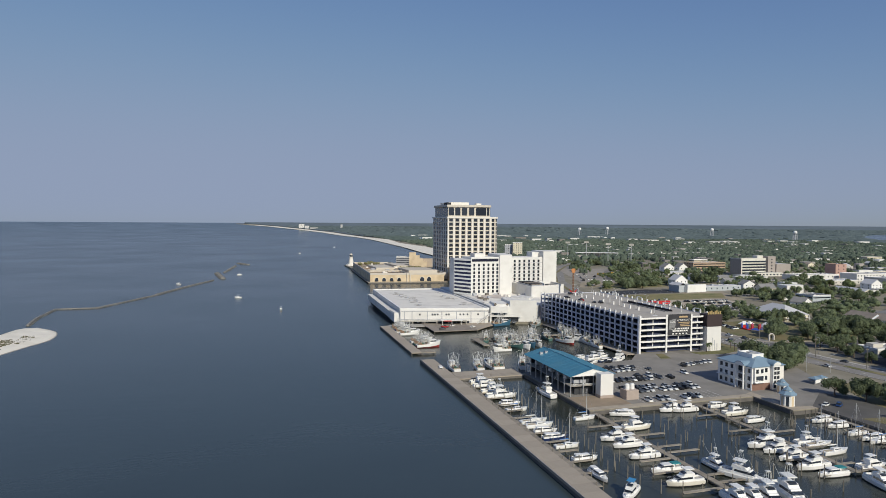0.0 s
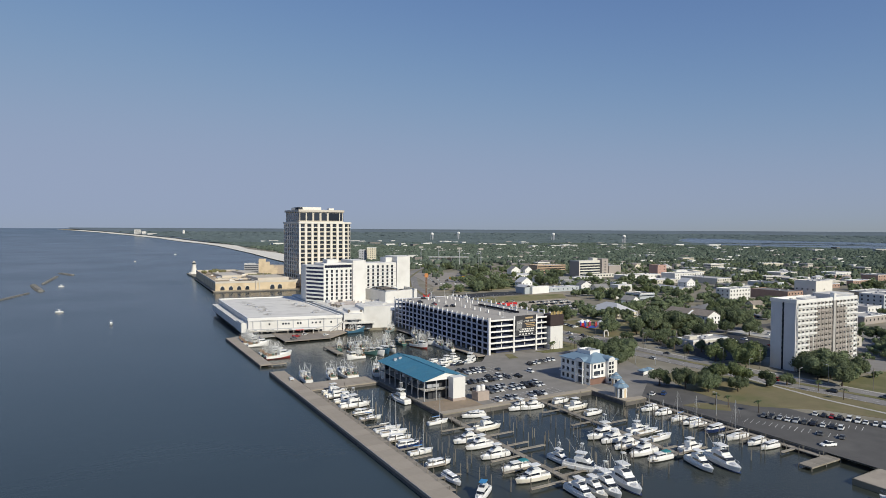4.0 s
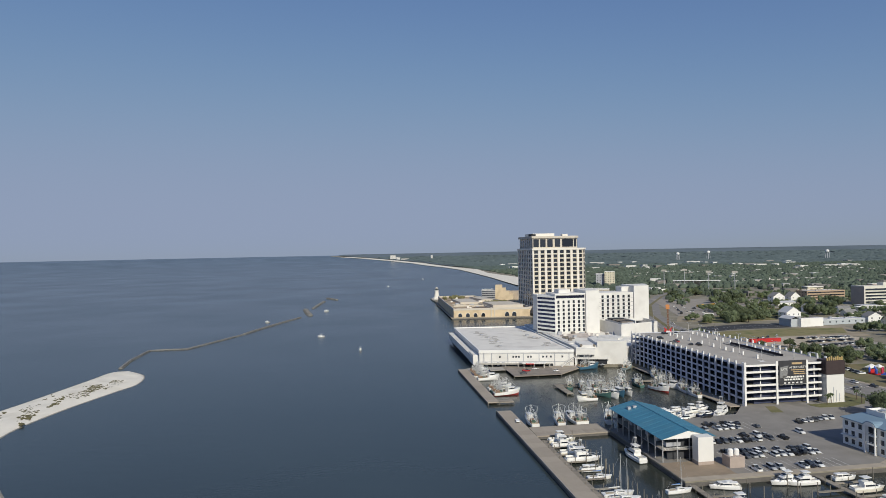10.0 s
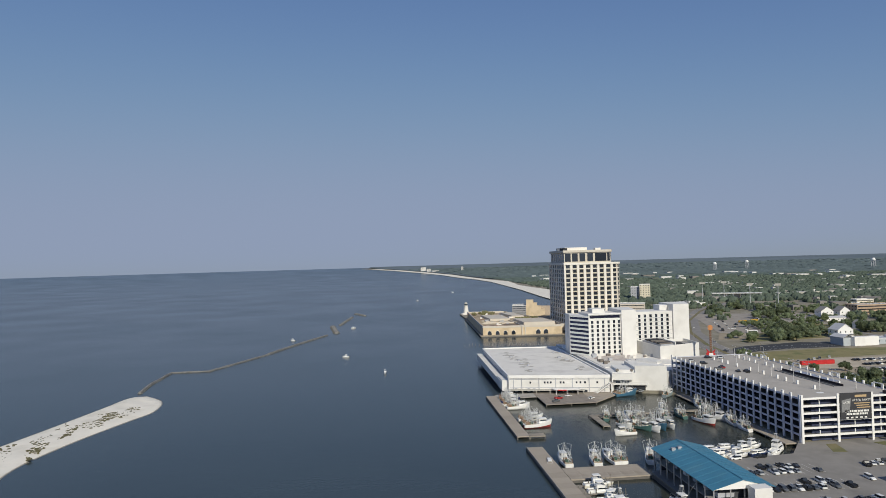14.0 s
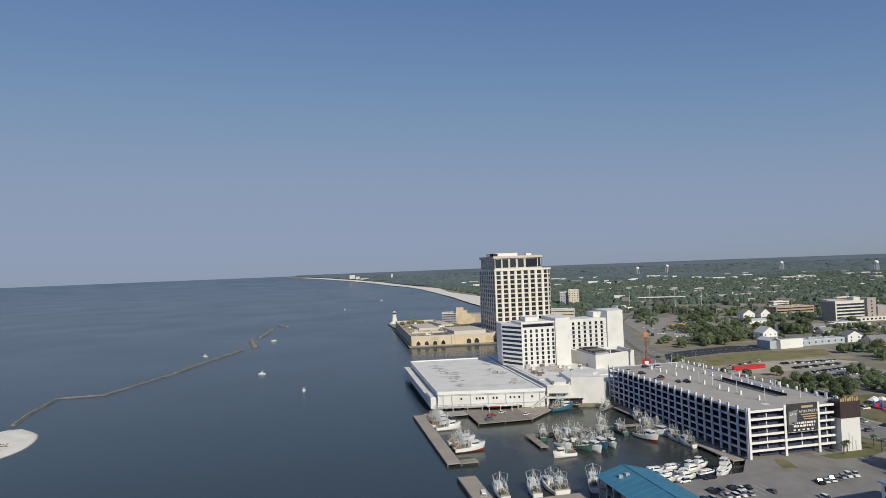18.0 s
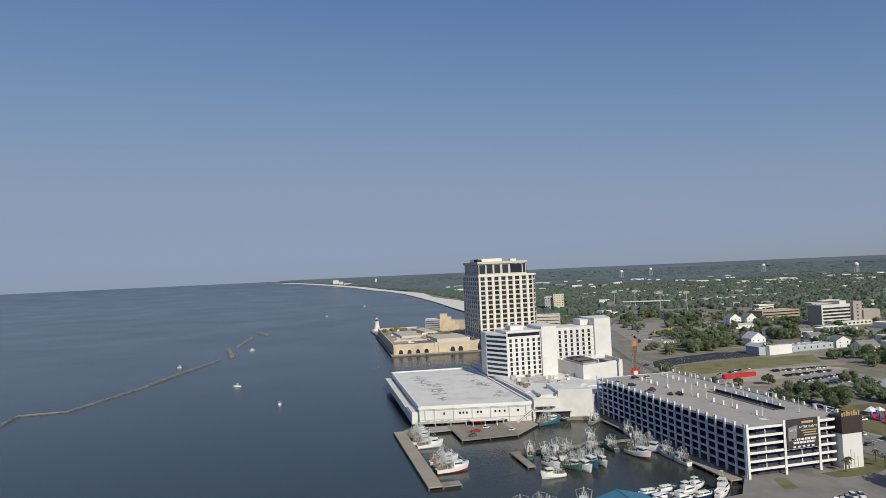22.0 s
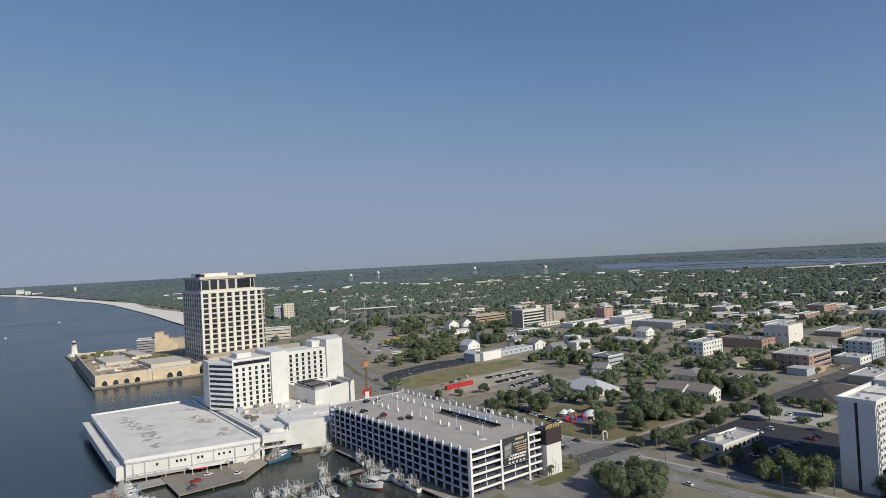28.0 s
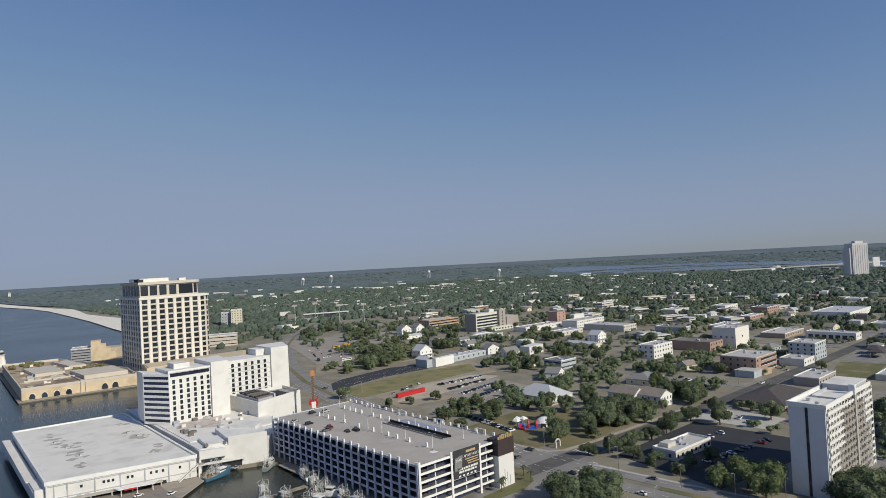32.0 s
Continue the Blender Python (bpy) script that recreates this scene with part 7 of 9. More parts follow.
    part("brick_strip", G().prism([(142, 794), (184, 790), (183.5, 812), (143, 817)], 10.804, 10.83), mat("red_roof_tile", (0.30, 0.20, 0.15), 0.9, 0.2, 3, 0.3, 0.2), t, "reddish brown roof strip")
    PATCH = [mat("roof_patch_" + n, c, 0.95, 0.25, 3, 0.4, 0.2) for n, c in (("dark", (0.20, 0.16, 0.12)), ("pale", (0.62, 0.55, 0.42)), ("rust", (0.36, 0.24, 0.15)))]
    for k in range(26):
        x, y, r = rng.uniform(146, 186), rng.uniform(796, 990), rng.uniform(3, 8)
        q = [(x + r * rng.uniform(0.6, 1.2) * math.cos(i * 0.9), y + 1.6 * r * rng.uniform(0.6, 1.2) * math.sin(i * 0.9)) for i in range(7)]
        part("roof_patch", G().prism(q, 10.8, 10.84 + 0.005 * k), PATCH[k % 3], t)
    for k in range(14):
        x, y = rng.uniform(152, 202), rng.uniform(945, 996)
        g = G()
        for q in range(6):
            g.ball(x + rng.uniform(-2, 2), y + rng.uniform(-2, 2), 11.8 + rng.uniform(0, 2.2), rng.uniform(0.9, 1.9), n=6, m=4)
        part("planter_shrub", g, GRASS, t, "green roof garden shrub")
    part("footbridge", G().box(231, 790, 7.5, 252, 796, 12.0), BEIGE, t)
    return t


waterfront_block()


def lighthouse():
    t = thing("lighthouse_tower", 157, 1092, 1.0, 0, "small cream lighthouse folly on a low stone base", "lighthouse")
    oc = lambda r: [(r * math.cos(k * math.pi / 4), r * math.sin(k * math.pi / 4)) for k in range(8)]
    part("base", G().prism(oc(9), -1.5, 3.4, 0.12), CREAM, t)
    part("shaft", G().prism(oc(4.6), 3.4, 15.5, 0.4), CREAM, t)
    part("gallery", G().prism(oc(3.8), 15.5, 16.2), CREAM, t)
    part("lantern", G().prism(oc(2.4), 16.2, 19.2), WINDOW, t)
    part("cap", G().prism(oc(3.0), 19.2, 22.0, 0.9), BEIGE, t)
    return t


lighthouse()


# ---- town buildings ----
BRICKW = mat("red_brick_wall", (0.38, 0.26, 0.205), 0.9, 0.18, 4, 0.35, 0.2, stain=(0.29, 0.195, 0.155), stain_amt=0.4)
BROWNW = mat("brown_panel_wall", (0.36, 0.29, 0.23), 0.85, 0.12, 4, 0.3, 0.1)
STONEW = mat("pale_stone_wall", (0.56, 0.53, 0.47), 0.85, 0.1, 4, 0.3, 0.1, stain=(0.44, 0.41, 0.36), stain_amt=0.4)
CREAMW = mat("cream_wall", (0.70, 0.64, 0.50), 0.85, 0.08, 4, 0.3, 0.1, stain=(0.58, 0.52, 0.4), stain_amt=0.4)
BLUEW = mat("blue_grey_wall", (0.42, 0.455, 0.48), 0.85, 0.1, 4, 0.3, 0.1)
TAR = mat("tar_roof", (0.19, 0.18, 0.175), 0.95, 0.25, 6, 0.5, 0.2, stain=(0.3, 0.29, 0.27), stain_amt=0.6)
PALE_ROOF = mat("pale_gravel_roof", (0.50, 0.48, 0.45), 0.95, 0.12, 6, 0.5, 0.15, stain=(0.36, 0.34, 0.32), stain_amt=0.5)
SHINGLE = mat("brown_shingle", (0.275, 0.235, 0.20), 0.95, 0.25, 3, 0.3, 0.3)
GREY_SHINGLE = mat("grey_shingle", (0.24, 0.235, 0.23), 0.95, 0.2, 3, 0.3, 0.3)
DARK_SHINGLE = mat("dark_shingle", (0.085, 0.075, 0.075), 0.95, 0.2, 3, 0.3, 0.3)
METAL_ROOF = mat("pale_metal_roof", (0.52, 0.52, 0.53), 0.5, 0.1, 5, 0.4, 0.05)
BLOCKED = []


def block(x, y, w, d, h, wall, roof, label, rz=0, rows=None, cols=None, name="town_building", group="town buildings", units=2, parapet=0.7, band=False, trim=WHITE):
    """A flat-roofed building on the ground, its front to -y."""
    BLOCKED.append((x, y, max(w, d) / 2 + 2))
    t = thing(name, x, y, gz(x, y) - 0.02, rz, label, "building", group)
    a, b = w / 2, d / 2
    part("wall", G().box(-a, -b, 0, a, b, h), wall, t)
    part("roof", G().box(-a + 0.35, -b + 0.35, h, a - 0.35, b - 0.35, h + 0.1), roof, t)
    p = parapet
    part("parapet", G().box(-a - 0.05, -b - 0.05, h, a + 0.05, -b + 0.3, h + p).box(-a - 0.05, b - 0.3, h, a + 0.05, b + 0.05, h + p).box(-a - 0.05, -b + 0.3, h, -a + 0.3, b - 0.3, h + p).box(a - 0.3, -b + 0.3, h, a + 0.05, b - 0.3, h + p), trim, t)
    n = rows or max(1, round(h / 3.6))
    m = cols or max(2, round(w / 10.5))
    zs = [h * (k + 0.55) / n for k in range(n)]
    if band:
        for z in zs:
            part("window_band", G().box(-a + 0.6, -b - 0.06, z - 0.55, a - 0.6, -b - 0.004, z + 0.5), WINDOW, t)
            part("window_band", G().box(-a - 0.06, -b + 0.6, z - 0.55, -a - 0.004, b - 0.6, z + 0.5), WINDOW, t)
    else:
        windows_on(t, (-a, -b), (1, 0), (0, -1), [w * (k + 0.5) / m for k in range(m)], zs, 1.6, min(1.7, h / n * 0.5), WINDOW, 0.06)
        if name != "town_building":
            mm = max(1, round(d / 6))
            windows_on(t, (-a, b), (0, -1), (-1, 0), [d * (k + 0.5) / mm for k in range(mm)], zs, 1.5, min(1.7, h / n * 0.5), WINDOW, 0.06)
    rng = random.Random(int(x * 7 + y * 3))
    for k in range(units):
        ux, uy, s = rng.uniform(-a * 0.7, a * 0.7), rng.uniform(-b * 0.6, b * 0.6), rng.uniform(0.7, 1.5)
        part("roof_unit", G().box(ux - s, uy - s * 0.8, h + 0.1, ux + s, uy + s * 0.8, h + 0.1 + rng.uniform(0.7, 1.6)), GREY_WALL, t)
    return t


def house(x, y, w, d, h, wall, roof, label, rz=0, pitch=None, hip=False, along="x", name="house", porch=False):
    BLOCKED.append((x, y, max(w, d) / 2 + 1.5))
    t = thing(name, x, y, gz(x, y) - 0.02, rz, label, "house", "town houses")
    a, b = w / 2, d / 2
    part("wall", G().box(-a, -b, 0, a, b, h), wall, t)
    ph = pitch or min(w, d) * 0.3
    if hip:
        part("roof", G().hip(-a - 0.5, -b - 0.5, a + 0.5, b + 0.5, h, ph), roof, t)
    else:
        part("roof", G().gable(-a - 0.4, -b - 0.4, a + 0.4, b + 0.4, h, ph, along), roof, t)
        g = G()
        if along == "x":
            g.wedge([(-b, h), (b, h), (0, h + ph - 0.1)], -a + 0.02, -a + 0.3)
            part("gable", G().wedge([(-b, h), (b, h), (0, h + ph - 0.1)], a - 0.3, a - 0.02), wall, t)
        else:
            g.add([(-a, -b + 0.02, h), (a, -b + 0.02, h), (0, -b + 0.02, h + ph - 0.1), (-a, -b + 0.3, h), (a, -b + 0.3, h), (0, -b + 0.3, h + ph - 0.1)], [(0, 1, 2), (5, 4, 3), (0, 3, 4, 1), (1, 4, 5, 2), (2, 5, 3, 0)])
        part("gable", g, wall, t)
    n = max(1, round(h / 3.2))
    m = max(2, round(w / 6.0))
    zs = [h * (k + 0.52) / n for k in range(n)]
    windows_on(t, (-a, -b), (1, 0), (0, -1), [w * (k + 0.5) / m for k in range(m)], zs, 1.1, 1.5, WINDOW, 0.06)
    mm = max(1, round(d / 9))
    windows_on(t, (-a, b), (0, -1), (-1, 0), [d * (k + 0.5) / mm for k in range(mm)], zs, 1.1, 1.5, WINDOW, 0.06)
    if porch:
        part("porch_roof", G().box(-a, -b - 2.4, h * 0.48, a, -b - 0.01, h * 0.48 + 0.2), roof, t)
        for k in range(4):
            part("porch_post", G().box(-a + 0.3 + (w - 0.8) * k / 3, -b - 2.3, 0, -a + 0.5 + (w - 0.8) * k / 3, -b - 2.1, h * 0.48), WHITE, t)
    return t


# landmarks of the town, first along the side street
pv = block(355.5, 277.5, 33, 13, 4.4, STONEW, PALE_ROOF, "low pale pavilion office with a white roof rim and tall bays", -3, 1, 8, units=6, name="pavilion_office", parapet=1.0)
part("roof_house", G().box(-12, 0.5, 4.5, -5, 5.5, 6.6), STONEW, pv)
hs = house(434, 360, 14, 21, 7.0, mat("blue_white_board", (0.62, 0.66, 0.72), 0.8, 0.06, 3, 0.2, 0.1), SHINGLE, "two-storey white boarded house with two gables and a brown roof", 0, 4.0, along="y", name="boarded_house")
part("wing", G().box(-3.0, -27.4, 0, 12.5, -10.52, 7.0), WHITE, hs)
part("wing_roof", G().gable(-3.5, -27.9, 13.0, -6.0, 7.0, 4.0, "y"), SHINGLE, hs)
part("wing_gable", G().add([(-3.0, -27.35, 7.0), (12.5, -27.35, 7.0), (4.75, -27.35, 10.9), (-3.0, -27.1, 7.0), (12.5, -27.1, 7.0), (4.75, -27.1, 10.9)], [(0, 1, 2), (5, 4, 3), (0, 3, 4, 1), (1, 4, 5, 2), (2, 5, 3, 0)]), WHITE, hs)
windows_on(hs, (-3.0, -27.4), (1, 0), (0, -1), [2.2, 5.8, 9.6, 13.2], [2.2, 5.4], 1.1, 1.5, WINDOW, 0.06)
windows_on(hs, (-3.0, -10.5), (0, -1), (-1, 0), [4, 8.5, 13], [2.2, 5.4], 1.1, 1.5, WINDOW, 0.06)
hl = house(407, 413, 23, 36, 4.6, CREAMW, METAL_ROOF, "wide cream hall with a pale hipped metal roof", 0, 6.6, True, name="park_hall", porch=True)
part("side_porch", G().box(10.02, -15, 3.4, 17, -3, 3.7), METAL_ROOF, hl)
for k in range(4):
    part("porch_post", G().box(16.4, -14.6 + 3.6 * k, 0, 16.7, -14.3 + 3.6 * k, 3.4), WHITE, hl)


def window_rows(t, x0, x1, y, zs, h, wall):
    """Long window strips with a pale ledge under each, on a face turned to -y."""
    for z in zs:
        o = part("window_band", G().box(x0, y - 0.1, z - h / 2, x1, y - 0.004, z + h / 2), WINDOW, t)
        part("ledge", G().box(x0, y - 0.5, z - h / 2 - 0.3, x1, y - 0.004, z - h / 2 - 0.02), wall, o)


TAUPE = mat("taupe_wall", (0.36, 0.32, 0.29), 0.85, 0.1, 4, 0.3, 0.1)
PALE_STONE = mat("ivory_wall", (0.66, 0.64, 0.57), 0.85, 0.08, 4, 0.3, 0.1, stain=(0.54, 0.51, 0.45), stain_amt=0.4)
ob = thing("striped_office", 681, 762, 1.88, 0, "six-storey pale office with dark window strips and taupe stair tower", "building", "town buildings")
BLOCKED.append((710, 775, 44))
part("wall", G().box(0, 0, 0, 50, 22, 25.0), PALE_STONE, ob)
part("roof", G().box(0.4, 0.4, 25.0, 49.6, 21.6, 25.15), PALE_ROOF, ob)
part("parapet", G().box(-0.1, -0.1, 25.0, 50, 0.4, 26.0).box(-0.1, 0.4, 25.0, 0.4, 22, 26.0), PALE_STONE, ob)
# taupe skin over the pale west wall puts that side's shade into the colour
part("west_face", G().box(-0.5, -0.4, 0, -0.104, 22, 24.4), TAUPE, ob, "end wall coloured taupe for its shaded side")
window_rows(ob, 2, 44, 0, [4.2, 8.4, 12.6, 16.8, 21.0], 2.3, PALE_STONE)
part("stair_tower", G().box(44.5, -4, 0, 58, 10, 28.5), TAUPE, ob, "taupe stair tower")
windows_on(ob, (44.5, -4), (1, 0), (0, -1), [6.7], [6, 10.5, 15, 19.5, 24], 2.2, 2.0, WINDOW, 0.08)
part("lift_house", G().box(34, 6, 25.15, 44, 16, 29.5), PALE_STONE, ob)
part("low_wing", G().box(58.02, -6, 0, 84, 16, 17.0), TAUPE, ob, "lower taupe wing")
part("wing_roof", G().box(58.4, -5.6, 17.0, 83.6, 15.6, 17.2), PALE_ROOF, ob)
part("front_hall", G().box(4, -14, 0, 62, -4.1, 5.0), PALE_STONE, ob)
windows_on(ob, (4, -14), (1, 0), (0, -1), [5 + 6.2 * k for k in range(9)], [2.6], 3.0, 2.0, WINDOW, 0.08)
TANW = mat("tan_brick", (0.46, 0.34, 0.24), 0.85, 0.12, 4, 0.3, 0.1, stain=(0.36, 0.26, 0.18), stain_amt=0.4)
bw_ = block(706, 872, 62, 24, 13.0, TANW, PALE_ROOF, "long tan brick office with pale window strips", 0, 3, name="tan_office", units=6, trim=TANW, cols=2)
window_rows(bw_, -30, 30, -12, [3.0, 7.0, 11.0], 1.5, TANW)
block(711, 411, 32, 24, 20.0, CREAM, PALE_ROOF, "plain cream five-storey block with few windows", 0, 1, 1, name="cream_block", units=3, trim=CREAM)
bo = block(592, 343, 41, 29, 13.0, BRICKW, PALE_ROOF, "three-storey brick office with pale window strips", 0, 3, 6, name="brick_office", units=4, trim=STONEW)
window_rows(bo, -10, 19.5, -14.5, [2.6, 6.8, 11.0], 1.7, PALE_STONE)
part("entry_block", G().box(-36, -19.0, 0, -20.6, -4, 5.2), BLUEW, bo, "low blue-grey entry wing")
part("entry_roof", G().box(-36.3, -19.3, 5.2, -20.6, -3.7, 5.6), PALE_ROOF, bo)
part("entry_front", G().box(-20.5, -20.5, 0, -6, -14.62, 4.6), TANW, bo, "tan entry front")
block(670, 324, 28, 22, 15.0, BLUEW, PALE_ROOF, "grey four-storey building with white arched bays", 0, 4, 5, name="bay_building", units=3)
block(637, 321.5, 24, 20, 5.6, WHITE_WALL, PALE_ROOF, "low white annex with a flat roof", 0, 1, 4)
house(490, 284, 50, 32, 3.8, BROWNW, DARK_SHINGLE, "low wide restaurant with a dark hipped roof", 0, 6.0, True, name="restaurant", porch=True)
block(566, 284, 36, 17, 6.0, TAUPE, PALE_ROOF, "low dark shop with a white roof rim", 0, 1, 6, units=3)
block(616, 443, 35, 17, 12.5, WHITE_WALL, PALE_ROOF, "white three-storey apartment block", 0, 3, 7, name="white_apartments", units=3)
block(676, 432, 28, 44, 9.0, BRICKW, TAR, "brown brick block with arched ground floor", 0, 2, 5, units=3, trim=BRICKW)
house(500, 385, 26, 20, 4.2, CREAMW, GREY_SHINGLE, "single-storey house with a wide grey roof", 5, 4.0, True)
house(470, 452, 16, 12, 6.4, WHITE, GREY_SHINGLE, "white two-storey house behind oaks", 20, 4.0, along="y", porch=True)
block(518, 484, 22, 20, 8.0, BLUEW, TAR, "blue-grey two-storey clubhouse with balconies", 0, 2, 5, band=True)
lb = block(497, 604, 78, 14, 5.2, BLUEW, METAL_ROOF, "long low building with a bright white front", 4, 1, 10, units=3, parapet=0.3)
part("white_front", G().box(-42.0, -11.5, 0, -16, -7.08, 8.4), WHITE, lb, "bright white front wall")
part("front_hall", G().box(-50, -7.06, 0, -39.06, 9, 7.5), BLUEW, lb, "pale green front hall")
part("hall_roof", G().gable(-50.5, -7.5, -38.6, 9.5, 7.5, 2.6, "y"), METAL_ROOF, lb)
house(490, 652, 17, 14, 8.0, WHITE, METAL_ROOF, "white gabled house with upstairs porch", 0, 6, along="y", porch=True)
house(548, 604, 15, 12, 6.4, WHITE, GREY_SHINGLE, "white house with a grey gable roof", -10, 4.5, along="y")
house(544, 572, 18, 14, 5.0, CREAMW, GREY_SHINGLE, "cream cottage with a wide grey gable", -8, 4.6, porch=True)
house(618, 850, 18, 13, 8, WHITE, GREY_SHINGLE, "tall white house with a steep grey roof", 0, 6, along="y")
house(640, 845, 15, 13, 8, WHITE, GREY_SHINGLE, "tall white house with dormers and grey roof", 0, 6, along="y")
house(594, 800, 26, 10, 4, WHITE, METAL_ROOF, "low white shop with a tin roof", 0, 2)
house(673, 551, 16, 14, 9, WHITE, METAL_ROOF, "white two-storey house with a tin roof", 0, 5, along="y", porch=True)
house(636, 543, 12, 40, 3.8, CREAMW, METAL_ROOF, "long low cream hall with a pale roof", 0, 2.4, along="y")
block(748, 704, 78, 22, 6, WHITE_WALL, PALE_ROOF, "white low commercial block", 0, 1, 10, units=6)
block(812, 672, 66, 26, 9, WHITE_WALL, PALE_ROOF, "white stepped commercial block", 0, 2, 12, units=6)
block(806, 716, 20, 18, 19, mat("rose_brick", (0.47, 0.30, 0.25), 0.88, 0.12, 4, 0.3, 0.1), TAR, "rose brick cube-shaped block", 0, 4, 2, units=1, trim=BRICKW)
block(778, 604, 30, 62, 8, STONEW, PALE_ROOF, "pale row of shops with a gravel roof", 0, 2, 6, units=6)
block(720, 632, 44, 20, 5, STONEW, METAL_ROOF, "low pale warehouse with metal roof", 0, 1, 6, units=2)
block(790, 520, 20, 38, 7, BLUEW, TAR, "grey two-storey shop block", 0, 2, 4, units=2)
block(852, 482, 52, 20, 5, BRICKW, METAL_ROOF, "long red brick row of shops", 0, 1, 8, units=4)
block(812, 398, 56, 26, 5, BROWNW, PALE_ROOF, "low brown school hall with a pale roof", 0, 1, 8, units=3)
ar = block(806, 345, 18, 48, 7.0, WHITE_WALL, PALE_ROOF, "low arcade building with a white columned front", 0, 1, 3, units=2)
for k in range(7):
    part("bay_opening", G().box(-9.12, -22.5 + 6.5 * k, 0.6, -9.004, -18 + 6.5 * k, 4.6), WINDOW, ar)
house(862, 290, 18, 18, 8, WHITE, METAL_ROOF, "white gabled hall at the street end", 0, 5, along="y")
block(925, 326, 30, 24, 5.0, STONEW, PALE_ROOF, "low pale shop with a wide roof", 0, 1, 5, units=1)
block(1042, 406, 92, 46, 8, WHITE_WALL, METAL_ROOF, "long white hall with a pale blue-grey metal roof", 0, 1, 10, units=2)
block(1058, 514, 44, 24, 9, BRICKW, TAR, "red brick hall with pale rim", 0, 2, 6, units=2)
block(1090, 592, 46, 24, 7, WHITE_WALL, PALE_ROOF, "white warehouse front among trees", 0, 1, 6, units=1)
block(966, 496, 46, 14, 5, BRICKW, METAL_ROOF, "low red shop row", 0, 1, 8, units=1)
block(1016, 640, 46, 26, 6, STONEW, PALE_ROOF, "pale low hall near the woods", 0, 1, 6, units=2)
house(774, 246, 26, 16, 3.8, STONEW, DARK_SHINGLE, "low house with a dark roof beside the lots", 0, 4)
cp = house(640, 205, 20, 15, 5.5, WHITE, GREY_SHINGLE, "rambling white house with grey roofs and low wings", 0, 5)
part("west_wing", G().box(-46, -4, 0, -10.04, 6, 3.4), WHITE, cp)
part("wing_roof", G().gable(-46.5, -4.6, -10.04, 6.6, 3.4, 2.2, "x"), METAL_ROOF, cp)
part("front_wing", G().box(-14, -30, 0, -3, -7.6, 3.4), WHITE, cp)
part("wing_roof", G().gable(-14.5, -30.5, -2.5, -7.6, 3.4, 2.4, "y"), GREY_SHINGLE, cp)
part("garden_wall", G().box(-62, -22, 0, -14.1, -21.6, 2.2), WHITE, cp, "long white garden wall")
block(612, 246, 34, 14, 4.0, STONEW, METAL_ROOF, "low grey flat-roofed workshop", 0, 1, 5, units=2)


def filling_station(x, y):
    t = thing("filling_station", x, y, 2.0, 0, "filling station with dark hipped canopies and a small white shop", "filling station")
    BLOCKED.append((x, y, 30))
    for k, (a, b) in enumerate(((-14, -4), (4, 2), (20, -8))):
        part("canopy", G().hip(a - 8, b - 7, a + 8, b + 7, 4.6, 2.6, 0.5), DARK_SHINGLE, t, "dark hipped canopy")
        for sx_ in (-5, 5):
            for sy_ in (-4.5, 4.5):
                part("canopy_post", G().box(a + sx_ - 0.2, b + sy_ - 0.2, 0, a + sx_ + 0.2, b + sy_ + 0.2, 4.6), WHITE, t)
    part("shop", G().box(24, 4, 0, 38, 14, 4.2), WHITE, t, "small white shop")
    part("shop_roof", G().hip(23.4, 3.4, 38.6, 14.6, 4.2, 2.0, 0.3), GREY_SHINGLE, t)
    return t


filling_station(716, 282)
block(410, 1012, 44, 30, 15, BEIGE, PALE_ROOF, "beige parking deck beside the hotel tower", -25, 3, 12, name="beige_parking_deck", band=True)
block(553, 1290, 20, 26, 32, CREAMW, PALE_ROOF, "cream mid-rise hotel among trees", -25, 7, 4, name="midrise_hotel")
block(538, 1304, 17, 20, 27, GREY_WALL, PALE_ROOF, "grey mid-rise wing beside the cream hotel", -25, 5, 3, name="midrise_wing")
bd = block(236.3, 1037.3, 22, 30, 17, mat("annex_grey", (0.33, 0.33, 0.34), 0.8, 0.12, 5, 0.3, 0.1), PALE_ROOF, "grey banded hotel annex by the shore", -15, 5, 6, name="shore_annex", band=True)
for k, (x0, x1, h) in enumerate(((9, 20, 25), (20, 26, 20), (26, 32, 15), (32, 38, 10))):
    part("stepped_wing", G().box(x0 + 2.1, -12, 0, x1 + 2.1, 10, h), TAN, bd, "stepped tan wing")
part("rear_wing", G().box(26.2, 10.1, 0, 50, 34, 13.5), mat("rear_wing_stucco", (0.42, 0.35, 0.28), 0.85, 0.12, 6, 0.3, 0.1), bd, "plain brown rear wing")
block(300, 930, 60, 60, 14, BEIGE, PALE_ROOF, "low beige casino floor behind the tower", 0, 2, 6, name="casino_floor", units=8)


# red containers, tents and fair stalls
def container(x, y, rz):
    t = thing("red_container", x, y, 2.05, rz, "bright red cargo container on the dirt field", "container", "red containers")
    part("box", G().box(-7, -1.3, 0.15, 7, 1.3, 3.2), RED, t)
    for k in range(9):
        part("rib", G().box(-6.7 + 1.65 * k, -1.4, 0.2, -6.4 + 1.65 * k, -1.302, 3.1), RED, t)
    part("door", G().box(7.002, -1.2, 0.25, 7.08, 1.2, 3.1), RED, t)
    return t


container(352, 507.5, 0)
copy_thing(bpy.data.objects["red_container"], pose(366.3, 508.3, 2.05, 0, 0, 1))


